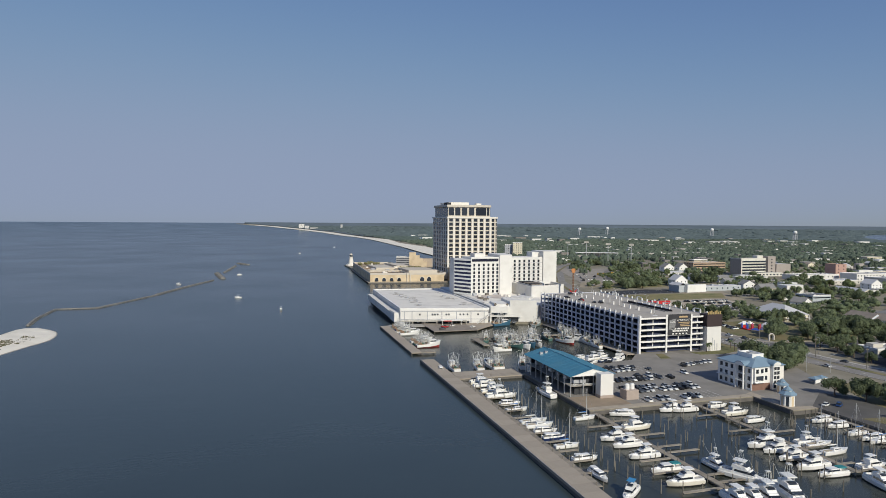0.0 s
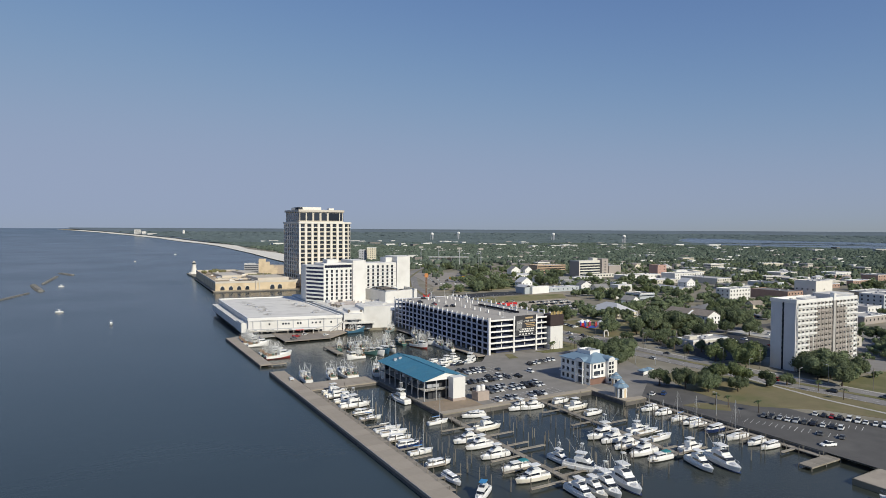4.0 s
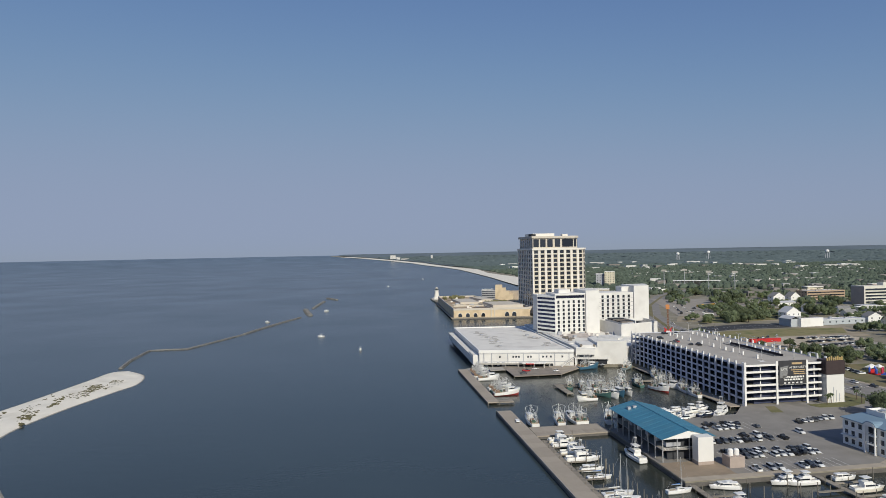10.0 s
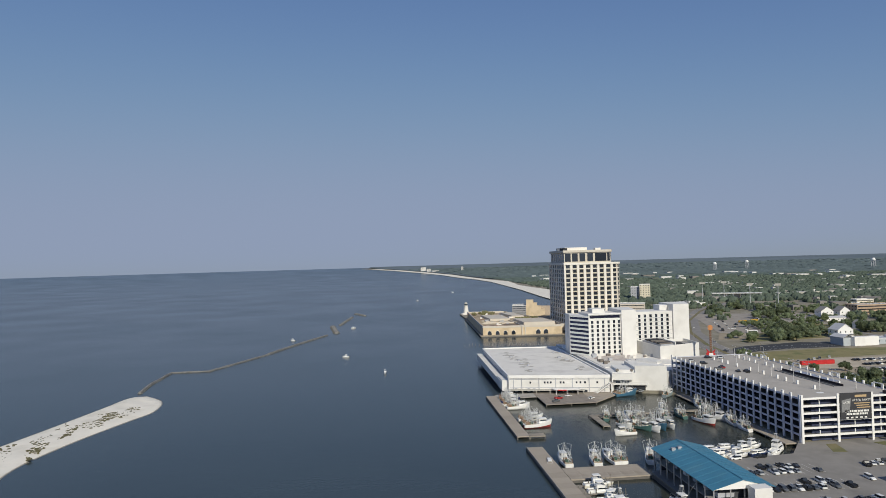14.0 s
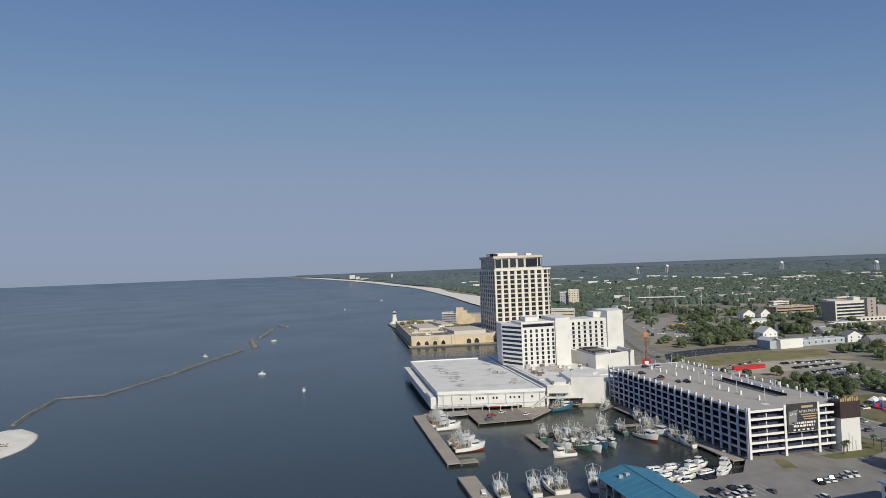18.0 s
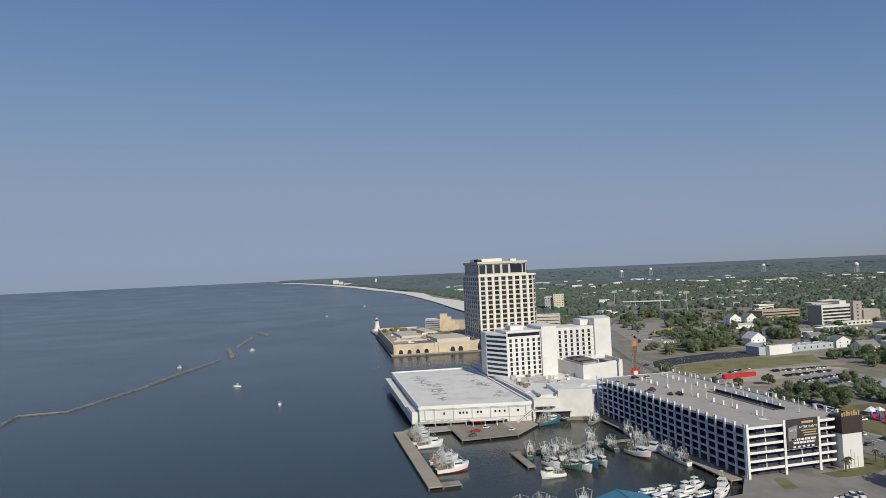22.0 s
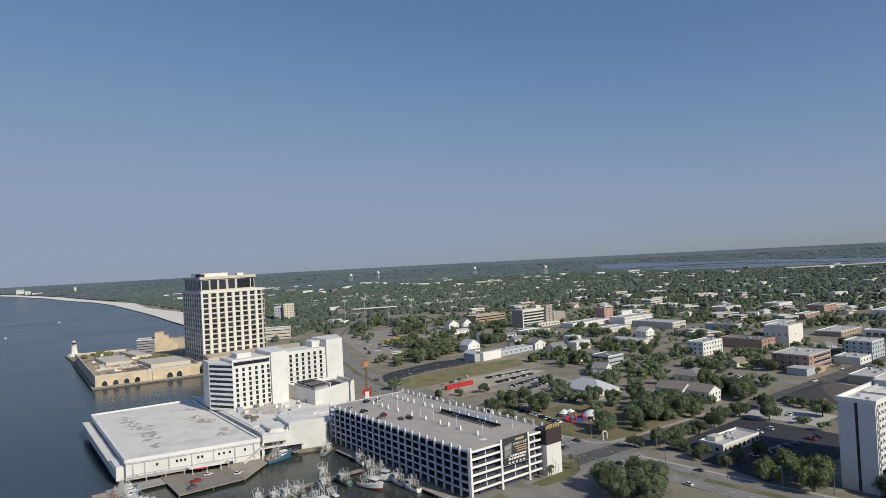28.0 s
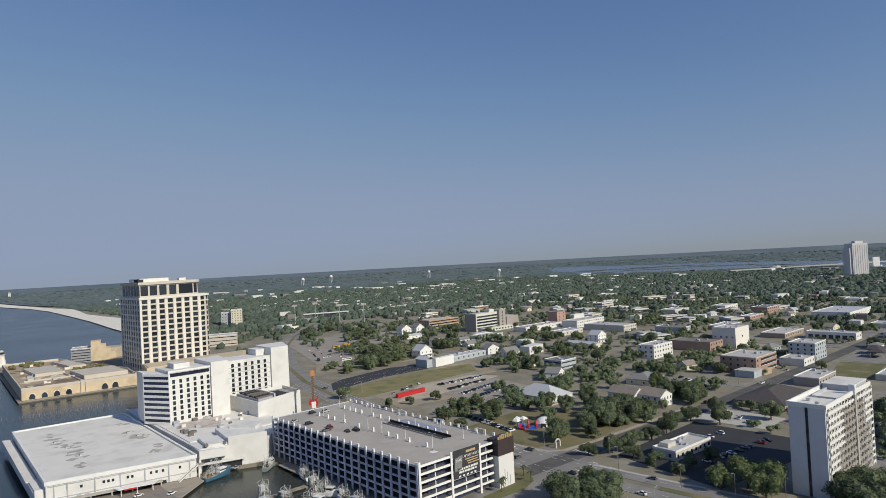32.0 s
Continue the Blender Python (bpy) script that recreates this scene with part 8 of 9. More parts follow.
def dome_tent(x, y):
    t = thing("dome_tent", x, y, 2.04, 10, "white arched dome tent on the park lawn", "tent")
    g = G()
    g.ball(0, 0, 0.2, 6, 6, 5.2, 14, 8)
    part("canopy", g, WHITE, t)
    for k in range(4):
        a = k * math.pi / 2 + 0.4
        # near-black panel on the canopy paints the shade inside the door
        part("doorway", G().box(-1.6, -0.1, 0, 1.6, 0.1, 2.6), DARK, t).matrix_basis = pose(5.75 * math.cos(a), 5.75 * math.sin(a), 0, 0, 0, 90 + math.degrees(a))
    return t


dome_tent(352, 366)


def canopy(x, y, s, colour, name, label, rz=0):
    t = thing(name, x, y, 2.04, rz, label, "tent", "fair stalls")
    part("top", G().prism([(-s, -s), (s, -s), (s, s), (-s, s)], 2.4, 3.9, 0.9), colour, t)
    part("valance", G().box(-s, -s, 2.1, s, s, 2.4), colour, t)
    for a in (-1, 1):
        for b in (-1, 1):
            part("leg", G().tube((a * s * 0.94, b * s * 0.94, 0), (a * s * 0.94, b * s * 0.94, 2.4), 0.06, 4), STEEL, t)
    return t


for x, y, c, r in ((343, 381, WHITE, 10), (347, 384, WHITE, 30), (350, 381.5, WHITE, 0)):
    canopy(x, y, 2.1, c, "market_tent", "white peaked market tent on the lawn", r)
canopy(368, 376, 2.6, RED, "red_tent", "red market tent beside the dome tent", 15)
canopy(372, 379, 2.4, RED, "red_tent", "red market tent beside the dome tent", 15)


def bouncy(x, y, c1, c2, rz):
    t = thing("bouncy_castle", x, y, 2.04, rz, "red and blue inflatable bouncy castle on grass", "inflatable", "fair stalls")
    part("floor", G().box(-2.8, -2.8, 0, 2.8, 2.8, 0.8), c1, t)
    for a in (-2.3, 2.3):
        for b in (-2.3, 2.3):
            part("turret", G().cyl(a, b, 0.8, 3.4, 0.6, 0.55, 8).cyl(a, b, 3.4, 4.6, 0.75, 0.05, 8), c2, t)
    part("back_wall", G().box(-2.0, 2.1, 0.8, 2.0, 2.6, 2.8), c1, t)
    return t


BLUE_P = mat("blue_vinyl", (0.05, 0.12, 0.5), 0.4, 0.08, 1, 0.2, 0.02)
bouncy(338, 371, RED, BLUE_P, 10)
bouncy(343, 368, BLUE_P, RED, 40)


def park_arch(x, y):
    t = thing("park_arch", x, y, 2.05, 8, "pale stone arch at the park corner", "monument")
    part("pillar", G().box(-2.6, -0.5, 0, -1.6, 0.5, 3.0), STONEW, t)
    part("pillar", G().box(1.6, -0.5, 0, 2.6, 0.5, 3.0), STONEW, t)
    g = G()
    for k in range(8):
        a, b = math.pi * k / 8, math.pi * (k + 1) / 8
        g.tube((2.1 * math.cos(a), 0, 3.0 + 1.3 * math.sin(a)), (2.1 * math.cos(b), 0, 3.0 + 1.3 * math.sin(b)), 0.5, 5)
    part("arch_ring", g, STONEW, t)
    return t


park_arch(322, 332)

# ---- generic town fabric ----
tr = random.Random(99)
for k, x in enumerate((525, 745, 950)):
    road("cross_street", [(x, -100), (x, 200), (x, 500), (x + 15, 820)], 8, 2.05, OLD_ASPHALT, "worn grey cross street in the town")
road("back_street", [(330, 205), (520, 195), (800, 180), (1200, 160)], 9, 2.055, OLD_ASPHALT, "worn grey back street")
road("north_street", [(480, 545), (700, 540), (1000, 520)], 8, 2.06, OLD_ASPHALT, "worn grey street north of the park")


def blocked(x, y, r):
    for bx, by, br in BLOCKED:
        if (x - bx) ** 2 + (y - by) ** 2 < (r + br) ** 2:
            return True
    return False


def near_road(x, y, r):
    if abs(y - 311) < r + 7 and x > 262:
        return True
    for rx in (525, 745, 950):
        if abs(x - rx) < r + 5 and y < 850:
            return True
    for (xa, ya), (xb, yb) in zip(HW, HW[1:]):
        if min(ya, yb) - 15 < y < max(ya, yb) + 15:
            u = max(0, min(1, (y - ya) / (yb - ya)))
            if abs(xa + (xb - xa) * u - x) < r + 13:
                return True
    return False


LABELS = {"w": ("white low commercial building with flat roof", WHITE_WALL, PALE_ROOF), "s": ("pale stone commercial building with gravel roof", STONEW, PALE_ROOF), "b": ("brick commercial building with dark roof", BRICKW, TAR), "c": ("cream stucco building with pale roof", CREAMW, PALE_ROOF), "t": ("brown panel building with tar roof", BROWNW, TAR), "m": ("pale warehouse with a metal roof", STONEW, METAL_ROOF)}
made = 0
for k in range(4000):
    if made >= 46:
        break
    x, y = tr.uniform(540, 1350), tr.uniform(130, 1050)
    w, d = tr.uniform(16, 46), tr.uniform(12, 26)
    if y > 1.5 * x - 120 or blocked(x, y, max(w, d) / 2 + 3) or near_road(x, y, max(w, d) / 2):
        continue
    q = tr.choice("wwwsssbccmmt")
    lab, wm_, rm_ = LABELS[q]
    h_ = tr.choice((4, 4.5, 5, 6, 7, 9))
    nb = block(x, y, w, d, h_, wm_, rm_, lab, tr.choice((0, 0, -6, 4, -20)), units=tr.randint(0, 2), band=tr.random() < 0.6, parapet=tr.uniform(0.3, 1.0), trim=tr.choice((WHITE, wm_, wm_, STONEW)))
    ww, wd, wx = w * tr.uniform(0.3, 0.7), tr.uniform(7, 16), tr.uniform(-0.2, 0.2) * w
    hw_ = h_ * tr.choice((0.6, 0.75, 1.3))
    part("rear_wing", G().box(wx - ww / 2, d / 2 + 0.06, 0, wx + ww / 2, d / 2 + wd, hw_), tr.choice((wm_, STONEW, BROWNW)), nb, "lower rear wing" if hw_ < h_ else "taller rear wing")
    part("rear_roof", G().box(wx - ww / 2 - 0.3, d / 2 + 0.06, hw_, wx + ww / 2 + 0.3, d / 2 + wd + 0.3, hw_ + 0.35), tr.choice((PALE_ROOF, TAR, METAL_ROOF)), nb)
    if tr.random() < 0.5:
        part("front_canopy", G().box(-w * 0.4, -d / 2 - 2.6, 2.9, w * 0.4, -d / 2 - 0.08, 3.2), tr.choice((METAL_ROOF, WHITE, BROWNW)), nb)
    pw, pd, po = w / 2 + tr.uniform(4, 14), d / 2 + tr.uniform(5, 12), tr.uniform(-4, 2)
    sheet("building_lot", [(x - pw, y - pd + po), (x + pw, y - pd + po), (x + pw, y + pd + po), (x - pw, y + pd + po)], (OLD_ASPHALT, ASPHALT, PALE_CONCRETE, OLD_ASPHALT)[made % 4], 2.01 + 0.0011 * made, "paved lot round a commercial building", "lot")
    if tr.random() < 0.75 and gz(x, y) < 2.6:
        far_row(x - pw + 2, y - pd + po + 2.4, x + pw - 2, y - pd + po + 2.4, 3.0, 90, 2.08, tr.uniform(0.2, 0.7))
    made += 1
made = 0
for k in range(4000):
    if made >= 40:
        break
    x, y = tr.uniform(335, 1250), tr.uniform(60, 1000)
    if y > 1.7 * x - 150 or blocked(x, y, 12) or near_road(x, y, 9) or (310 < x < 480 and 320 < y < 620) or (318 < x < 420 and 195 < y < 320) or (320 < x < 470 and y < 200) or (400 < x < 470 and 240 < y < 320) or (440 < x < 540 and 570 < y < 690):
        continue
    wm_, rm_, lab = tr.choice(((WHITE, GREY_SHINGLE, "white wooden house with a grey roof"), (CREAMW, SHINGLE, "cream bungalow with a brown shingle roof"), (BLUEW, GREY_SHINGLE, "blue-grey cottage with grey shingles"), (WHITE, METAL_ROOF, "white house with a tin roof"), (STONEW, DARK_SHINGLE, "pale house with a dark hipped roof")))
    house(x, y, tr.uniform(11, 17), tr.uniform(9, 13), tr.choice((3.4, 3.6, 6.2)), wm_, rm_, lab, tr.uniform(-20, 20), hip=tr.random() < 0.4, along=tr.choice("xy"))
    made += 1
# the near-black lot paints the cast shadow of a building that isn't modelled
for pts, m_, lab in (([(420, 122), (498, 118), (500, 158), (426, 164)], OLD_ASPHALT, "cracked pale slab of a cleared lot"), ([(316, 172), (331, 143), (351, 149), (371, 163), (414, 168), (424, 176), (398, 178), (366, 179), (336, 178)], GRASS, "rough green lawn south of the tower"), ([(353, 148), (372, 162), (412, 166), (420, 128), (368, 122)], NEW_OR_SHADED_ASPHALT, "asphalt lot coloured dark for a building's cast shadow"), ([(364, 181), (396, 180.5), (414, 196), (400, 204), (366, 196)], OLD_ASPHALT, "grey lot behind the apartment tower"), ([(583, 283), (663, 296), (666, 263), (595, 256)], GRASS, "bright grass lot beside the street"), ([(420, 205), (512, 200), (512, 252), (440, 262)], OLD_ASPHALT, "empty grey parking lot"), ([(668, 262), (735, 250), (735, 300), (670, 298)], OLD_ASPHALT, "grey forecourt of the filling station"), ([(540, 200), (600, 180), (606, 226), (545, 240)], OLD_ASPHALT, "empty grey lot beside the low houses"), ([(500, 190), (580, 150), (590, 172), (505, 210)], GRASS, "green lawn behind a white garden wall"), ([(640, 338), (735, 330), (735, 398), (660, 396)], DIRT, "bare dirt lot between office blocks"), ([(820, 315), (850, 316), (846, 300), (820, 302)], DRYGRASS, "dry grass verge"), ([(420, 262), (450, 262), (452, 308), (418, 310)], PALE_CONCRETE, "pale concrete forecourt"), ([(500, 320 + 8), (535, 330), (532, 372), (505, 372)], OLD_ASPHALT, "grey office parking lot"), ([(752, 310 + 12), (940, 316), (940, 340), (752, 338)], OLD_ASPHALT, "grey strip of street parking"), ([(455, 330), (500, 330), (498, 360), (455, 362)], GRASS, "green lawn before the boarded house")):
    sheet("lot", pts, m_, 2.045, lab, "lot")

for name_, g_ in FAR_CARS.items():
    tagged(part("distant_car", g_, CARM[name_]), "many " + name_ + " cars parked on the lots of the town", "cars", kind="stuff")
tagged(part("distant_car_glass", FAR_GLASS, WINDOW), "dark windows of the cars parked in town", "cars", kind="stuff")

# ---- trees ----
BARK = mat("bark", (0.11, 0.085, 0.065), 0.95, 0.3, 0.6, 0.15, 0.4)
LEAF = mat("oak_foliage", (0.172, 0.208, 0.118), 0.8, 0.3, 2.2, 0.5, 0.0, rnd=0.22, spec=0.2, island=0.2, thin=0.42)
LEAF2 = mat("bright_foliage", (0.196, 0.236, 0.112), 0.8, 0.3, 2.2, 0.5, 0.0, rnd=0.2, spec=0.25, island=0.22, thin=0.42)
PALM = mat("palm_frond", (0.075, 0.10, 0.04), 0.7, 0.25, 1, 0.3, 0.0, rnd=0.2)


def crown_mesh(rng, R, H, z0, blobs, leaves, size):
    """Clumped foliage: several uneven lobes, each a rough core under many small leaf sprays."""
    g = G()
    cs = []
    for k in range(blobs):
        a = rng.uniform(0, 6.28)
        r = R * (0.15 + 0.6 * math.sqrt(rng.random())) if k else 0
        cs.append((r * math.cos(a), r * math.sin(a), z0 + H * rng.uniform(0.3, 0.75), R * rng.uniform(0.28, 0.48), H * rng.uniform(0.18, 0.32)))
    for x, y, z, rx, rz in cs:
        n, m = 7, 4
        rings = []
        for j in range(m + 1):
            b = -math.pi / 2 + math.pi * (0.04 + 0.92 * j / m)
            rings.append([(x + rx * 0.86 * math.cos(b) * math.cos(6.283 * i / n) * rng.uniform(0.8, 1.15), y + rx * 0.86 * math.cos(b) * math.sin(6.283 * i / n) * rng.uniform(0.8, 1.15), z + rz * 0.86 * math.sin(b) * rng.uniform(0.85, 1.1)) for i in range(n)])
        g.loft(rings)
    for k in range(leaves):
        x, y, z, rx, rz = cs[rng.randrange(len(cs))]
        d = Vector((rng.gauss(0, 1), rng.gauss(0, 1), rng.gauss(0.25, 1))).normalized()
        f = rng.uniform(0.84, 1.14)
        p = Vector((x + d.x * rx * f, y + d.y * rx * f, z + d.z * rz * f))
        nrm = (d + Vector((rng.gauss(0, 0.6), rng.gauss(0, 0.6), rng.gauss(0.3, 0.6)))).normalized()
        a = nrm.orthogonal().normalized()
        b = nrm.cross(a)
        s, t = size * rng.uniform(0.6, 1.3), size * rng.uniform(0.5, 1.0)
        an = rng.uniform(0, 3.14)
        a, b = a * math.cos(an) + b * math.sin(an), b * math.cos(an) - a * math.sin(an)
        g.add([tuple(p - a * s), tuple(p - b * t * 0.7 + nrm * 0.15), tuple(p + a * s), tuple(p + b * t)], [(0, 1, 2, 3)])
    return g


def tree(rng, R, H, blobs, leaves, size, leaf, label):
    t = thing("oak_tree", 0, 0, -80, 0, label, "tree", "town trees")
    th = H * 0.36
    wood = G().loft([[(0.45 * math.cos(k), 0.45 * math.sin(k), -0.3) for k in (0, 1.05, 2.1, 3.14, 4.2, 5.2)], [(0.32 * math.cos(k) + 0.1, 0.32 * math.sin(k), th * 0.6) for k in (0, 1.05, 2.1, 3.14, 4.2, 5.2)], [(0.25 * math.cos(k) + 0.15, 0.25 * math.sin(k) + 0.1, th) for k in (0, 1.05, 2.1, 3.14, 4.2, 5.2)]])
    for k in range(5):
        a = k * 1.256 + rng.uniform(-0.3, 0.3)
        wood.tube((0.1, 0.05, th * rng.uniform(0.75, 1.0)), (R * 0.55 * math.cos(a), R * 0.55 * math.sin(a), H * rng.uniform(0.5, 0.68)), 0.17, 5, 0.06)
    part("trunk", wood, BARK, t)
    part("crown", crown_mesh(rng, R, H, th * 0.1, blobs, leaves, size), leaf, t)
    return t


gr = random.Random(31)
KIT = [tree(gr, 7.5, 11.0, 15, 2500, 0.5, LEAF, "broad live oak with a dark green crown"), tree(gr, 6.0, 9.5, 11, 2000, 0.46, LEAF, "rounded live oak with a dark uneven crown"), tree(gr, 5.0, 8.0, 9, 1500, 0.43, LEAF2, "bright green young tree with a loose crown"),
       tree(gr, 8.5, 12.0, 17, 2900, 0.52, LEAF, "old spreading live oak with heavy limbs"), tree(gr, 4.2, 7.0, 7, 1150, 0.38, LEAF, "small street tree with a dense crown"), tree(gr, 7.5, 12.5, 14, 2300, 0.5, LEAF2, "tall light green tree beside the road")]
PLACED = set()


def plant(k, x, y, s=1.0, rz=0.0):
    m = pose(x, y, gz(x, y) + 0.05, 0, 0, rz)
    if k in PLACED:
        o = copy_thing(KIT[k], m)
    else:
        PLACED.add(k)
        o = KIT[k]
        o.matrix_basis = m
    o.scale = (s, s, s * gr.uniform(0.9, 1.1))
    return o


# street and park trees at their places
def plant_all(*spots):
    for x, y, k, s in spots:
        plant(k, x, y, s * 1.05, gr.uniform(0, 360))


plant_all((245, 216, 4, 1.1), (250, 205, 1, 0.95), (255, 196, 1, 0.8), (262, 203, 1, 0.85), (273, 205, 5, 0.85), (283, 200, 5, 0.8), (268, 190, 1, 0.75), (290, 190, 4, 1.0), (300, 186, 4, 0.9), (262, 283, 3, 0.95), (268, 275, 0, 1.0), (276, 268, 3, 0.9), (280, 280, 1, 1.0), (256, 270, 1, 0.9), (272, 288, 1, 0.8), (264, 262, 0, 0.8), (254, 256, 4, 1.1), (326, 232, 5, 1.1), (320, 222, 5, 1.05), (332, 226, 0, 0.9), (318, 240, 2, 1.2), (340, 194, 0, 1.0), (348, 190, 3, 0.95))
plant_all((352, 180, 1, 1.0), (334, 184, 1, 0.9), (322, 172, 1, 1.0), (330, 338, 1, 1.0), (340, 345, 0, 0.85), (356, 336, 1, 0.8), (348, 328, 4, 1.0), (366, 345, 3, 0.8), (376, 338, 3, 1.0), (384, 330, 0, 1.0), (392, 340, 3, 1.0), (400, 332, 0, 0.95), (408, 345, 3, 0.95), (398, 352, 0, 1.0), (386, 352, 1, 1.1), (410, 330, 1, 1.0), (402, 364, 0, 0.9), (412, 376, 1, 1.0), (390, 378, 1, 0.9), (380, 390, 1, 0.9), (396, 398, 0, 0.8), (319, 542, 1, 0.9), (322, 486, 4, 0.9))
plant_all((338, 482, 4, 0.8), (358, 476, 4, 1.0), (356, 430, 4, 1.2), (325, 425, 4, 1.0), (318, 405, 4, 0.9), (342, 432, 0, 0.95), (341, 402, 0, 0.9), (320, 423, 1, 0.9), (468, 327, 3, 0.9), (476, 332, 1, 1.0), (416, 286, 1, 1.0), (440, 300, 1, 0.9), (452, 322, 0, 0.9), (460, 345, 1, 1.0), (320, 310, 4, 1.0), (332, 304, 1, 0.9), (340, 300, 1, 0.85), (352, 303, 1, 0.8), (364, 300, 4, 1.1), (330, 290, 4, 1.0), (326, 276, 4, 1.0), (334, 262, 4, 1.1), (322, 262, 4, 0.8), (348, 258, 4, 1.0))
plant_all((483, 546, 2, 1.0), (502, 503, 1, 1.1), (505, 535, 2, 1.2), (455, 203, 3, 1.15), (453, 192, 0, 1.1), (482, 196, 3, 1.0), (519, 188, 3, 1.1), (476, 220, 0, 1.0), (468, 694, 1, 0.8), (508, 721, 2, 1.0), (442, 683, 2, 0.9), (380, 300, 1, 0.9), (398, 306, 1, 0.85), (412, 302, 1, 0.9), (318, 640, 4, 0.9), (421, 193, 3, 1.0), (434, 204, 0, 1.0), (424, 183, 1, 1.0), (442, 196, 1, 1.1), (430, 192, 0, 0.9), (472, 191, 0, 1.0), (463, 179, 1, 1.0), (500, 182, 3, 0.9), (491, 164, 1, 1.0), (512, 157, 0, 0.9), (465, 147, 1, 1.0), (480, 206, 1, 0.9), (336, 196, 3, 0.9), (326, 186, 3, 0.9), (344, 184, 0, 0.95), (512, 178, 1, 0.9), (452, 206, 4, 1.1))
n = 0
for k in range(9000):
    if n >= 165:
        break
    x, y = gr.uniform(330, 900), gr.uniform(-20, 820)
    if y > 1.75 * x - 60 or blocked(x, y, 3.5) or near_road(x, y, 3) or (312 < x < 368 and 462 < y < 506) or (330 < x < 470 and 505 < y < 640) or (318 < x < 412 and 225 < y < 300) or (366 < x < 455 and 425 < y < 535) or (345 < x < 500 and 570 < y < 640) or (305 < x < 400 and 325 < y < 404) or (320 < x < 402 and 196 < y < 226):
        continue
    if noise.noise(Vector((x * 0.012, y * 0.012, 3.0))) < -0.12 or (340 < x < 640 and 120 < y < 260 and gr.random() < 0.75):
        continue
    plant(gr.choice((0, 1, 1, 2, 3, 4, 5)), x, y, gr.uniform(0.75, 1.15), gr.uniform(0, 360))
    n += 1


spare = []
for k in range(26000):
    if len(spare) >= 2300:
        break
    x, y = gr.uniform(330, 1300), gr.uniform(-60, 1000)
    if y > 1.75 * x - 60 or blocked(x, y, 2.5) or near_road(x, y, 3) or (312 < x < 368 and 462 < y < 506) or (330 < x < 470 and 505 < y < 640) or (318 < x < 412 and 225 < y < 300) or (366 < x < 455 and 425 < y < 535) or (345 < x < 500 and 570 < y < 640) or (305 < x < 400 and 325 < y < 404) or (320 < x < 402 and 196 < y < 226) or (540 < x < 735 and 190 < y < 300) or (330 < x < 510 and 100 < y < 170):
        continue
    if noise.noise(Vector((x * 0.012, y * 0.012, 3.0))) < -0.16:
        continue
    spare.append((x, y))
gsp = G()
for x, y in spare:
    s_ = gr.uniform(2.4, 6.6)
    c_ = crown_mesh(gr, s_, s_ * 1.3, 0.2, 4, 110, 0.5)
    z_ = gz(x, y)
    gsp.add([(a + x, b + y, c + z_) for a, b, c in c_.v], c_.f)
for cx, cy in ((490, 557), (489, 515), (528, 527), (492, 461), (490, 440), (526, 446), (535, 423), (548, 408), (548, 390), (542, 623), (572, 684), (579, 723), (629, 636), (620, 664), (607, 589), (584, 550), (625, 503), (588, 452), (602, 415), (506, 428), (449, 401), (361, 429), (395, 422), (388, 403), (403, 452), (445, 410), (392, 333), (387, 343), (392, 360), (430, 339), (494, 353), (644, 897), (597, 797), (621, 790), (521, 639), (616, 563), (601, 527), (596, 497), (541, 566), (545, 598), (455, 441), (556, 452), (657, 456), (580, 390), (495, 888), (555, 809), (482, 776), (520, 852), (600, 950), (560, 905), (470, 740), (640, 1000), (615, 1090), (660, 1120), (690, 1040), (585, 1010), (520, 960), (430, 655), (408, 640), (452, 668), (476, 690), (505, 735), (530, 770), (398, 668), (650, 940), (690, 960)):
    for q in range(gr.randint(3, 5)):
        x, y = cx + gr.gauss(0, 9), cy + gr.gauss(0, 11)
        if blocked(x, y, -1.5) or near_road(x, y, 1):
            continue
        s_ = gr.uniform(3.6, 6.8)
        c_ = crown_mesh(gr, s_, s_ * 1.45, 0.2, 8, 520, 0.5)
        z_ = gz(x, y)
        gsp.add([(a + x, b + y, c + z_) for a, b, c in c_.v], c_.f)
tagged(part("garden_trees", gsp, LEAF), "many small garden trees and shrubs between the houses", "trees", kind="stuff")


# the trees that ring the dirt lot behind the hotel
for x, y, n, spread in ((542, 994, 3, 12), (526, 938, 2, 9), (576, 1005, 3, 14), (557, 1061, 2, 12), (586, 960, 3, 12), (544, 864, 3, 10), (570, 874, 3, 10), (597, 884, 3, 11), (624, 895, 2, 10), (474, 767, 2, 6), (446, 676, 3, 7), (431, 640, 3, 7), (454, 656, 3, 8), (386, 638, 2, 5), (545, 763, 2, 9), (577, 788, 2, 9), (557, 734, 2, 8), (513, 784, 2, 7)):
    for q in range(n - 1):
        plant((0, 1, 2)[(q + n) % 3], x + gr.uniform(-spread, spread), y + gr.uniform(-spread, spread), gr.uniform(0.8, 1.15), gr.uniform(0, 360))


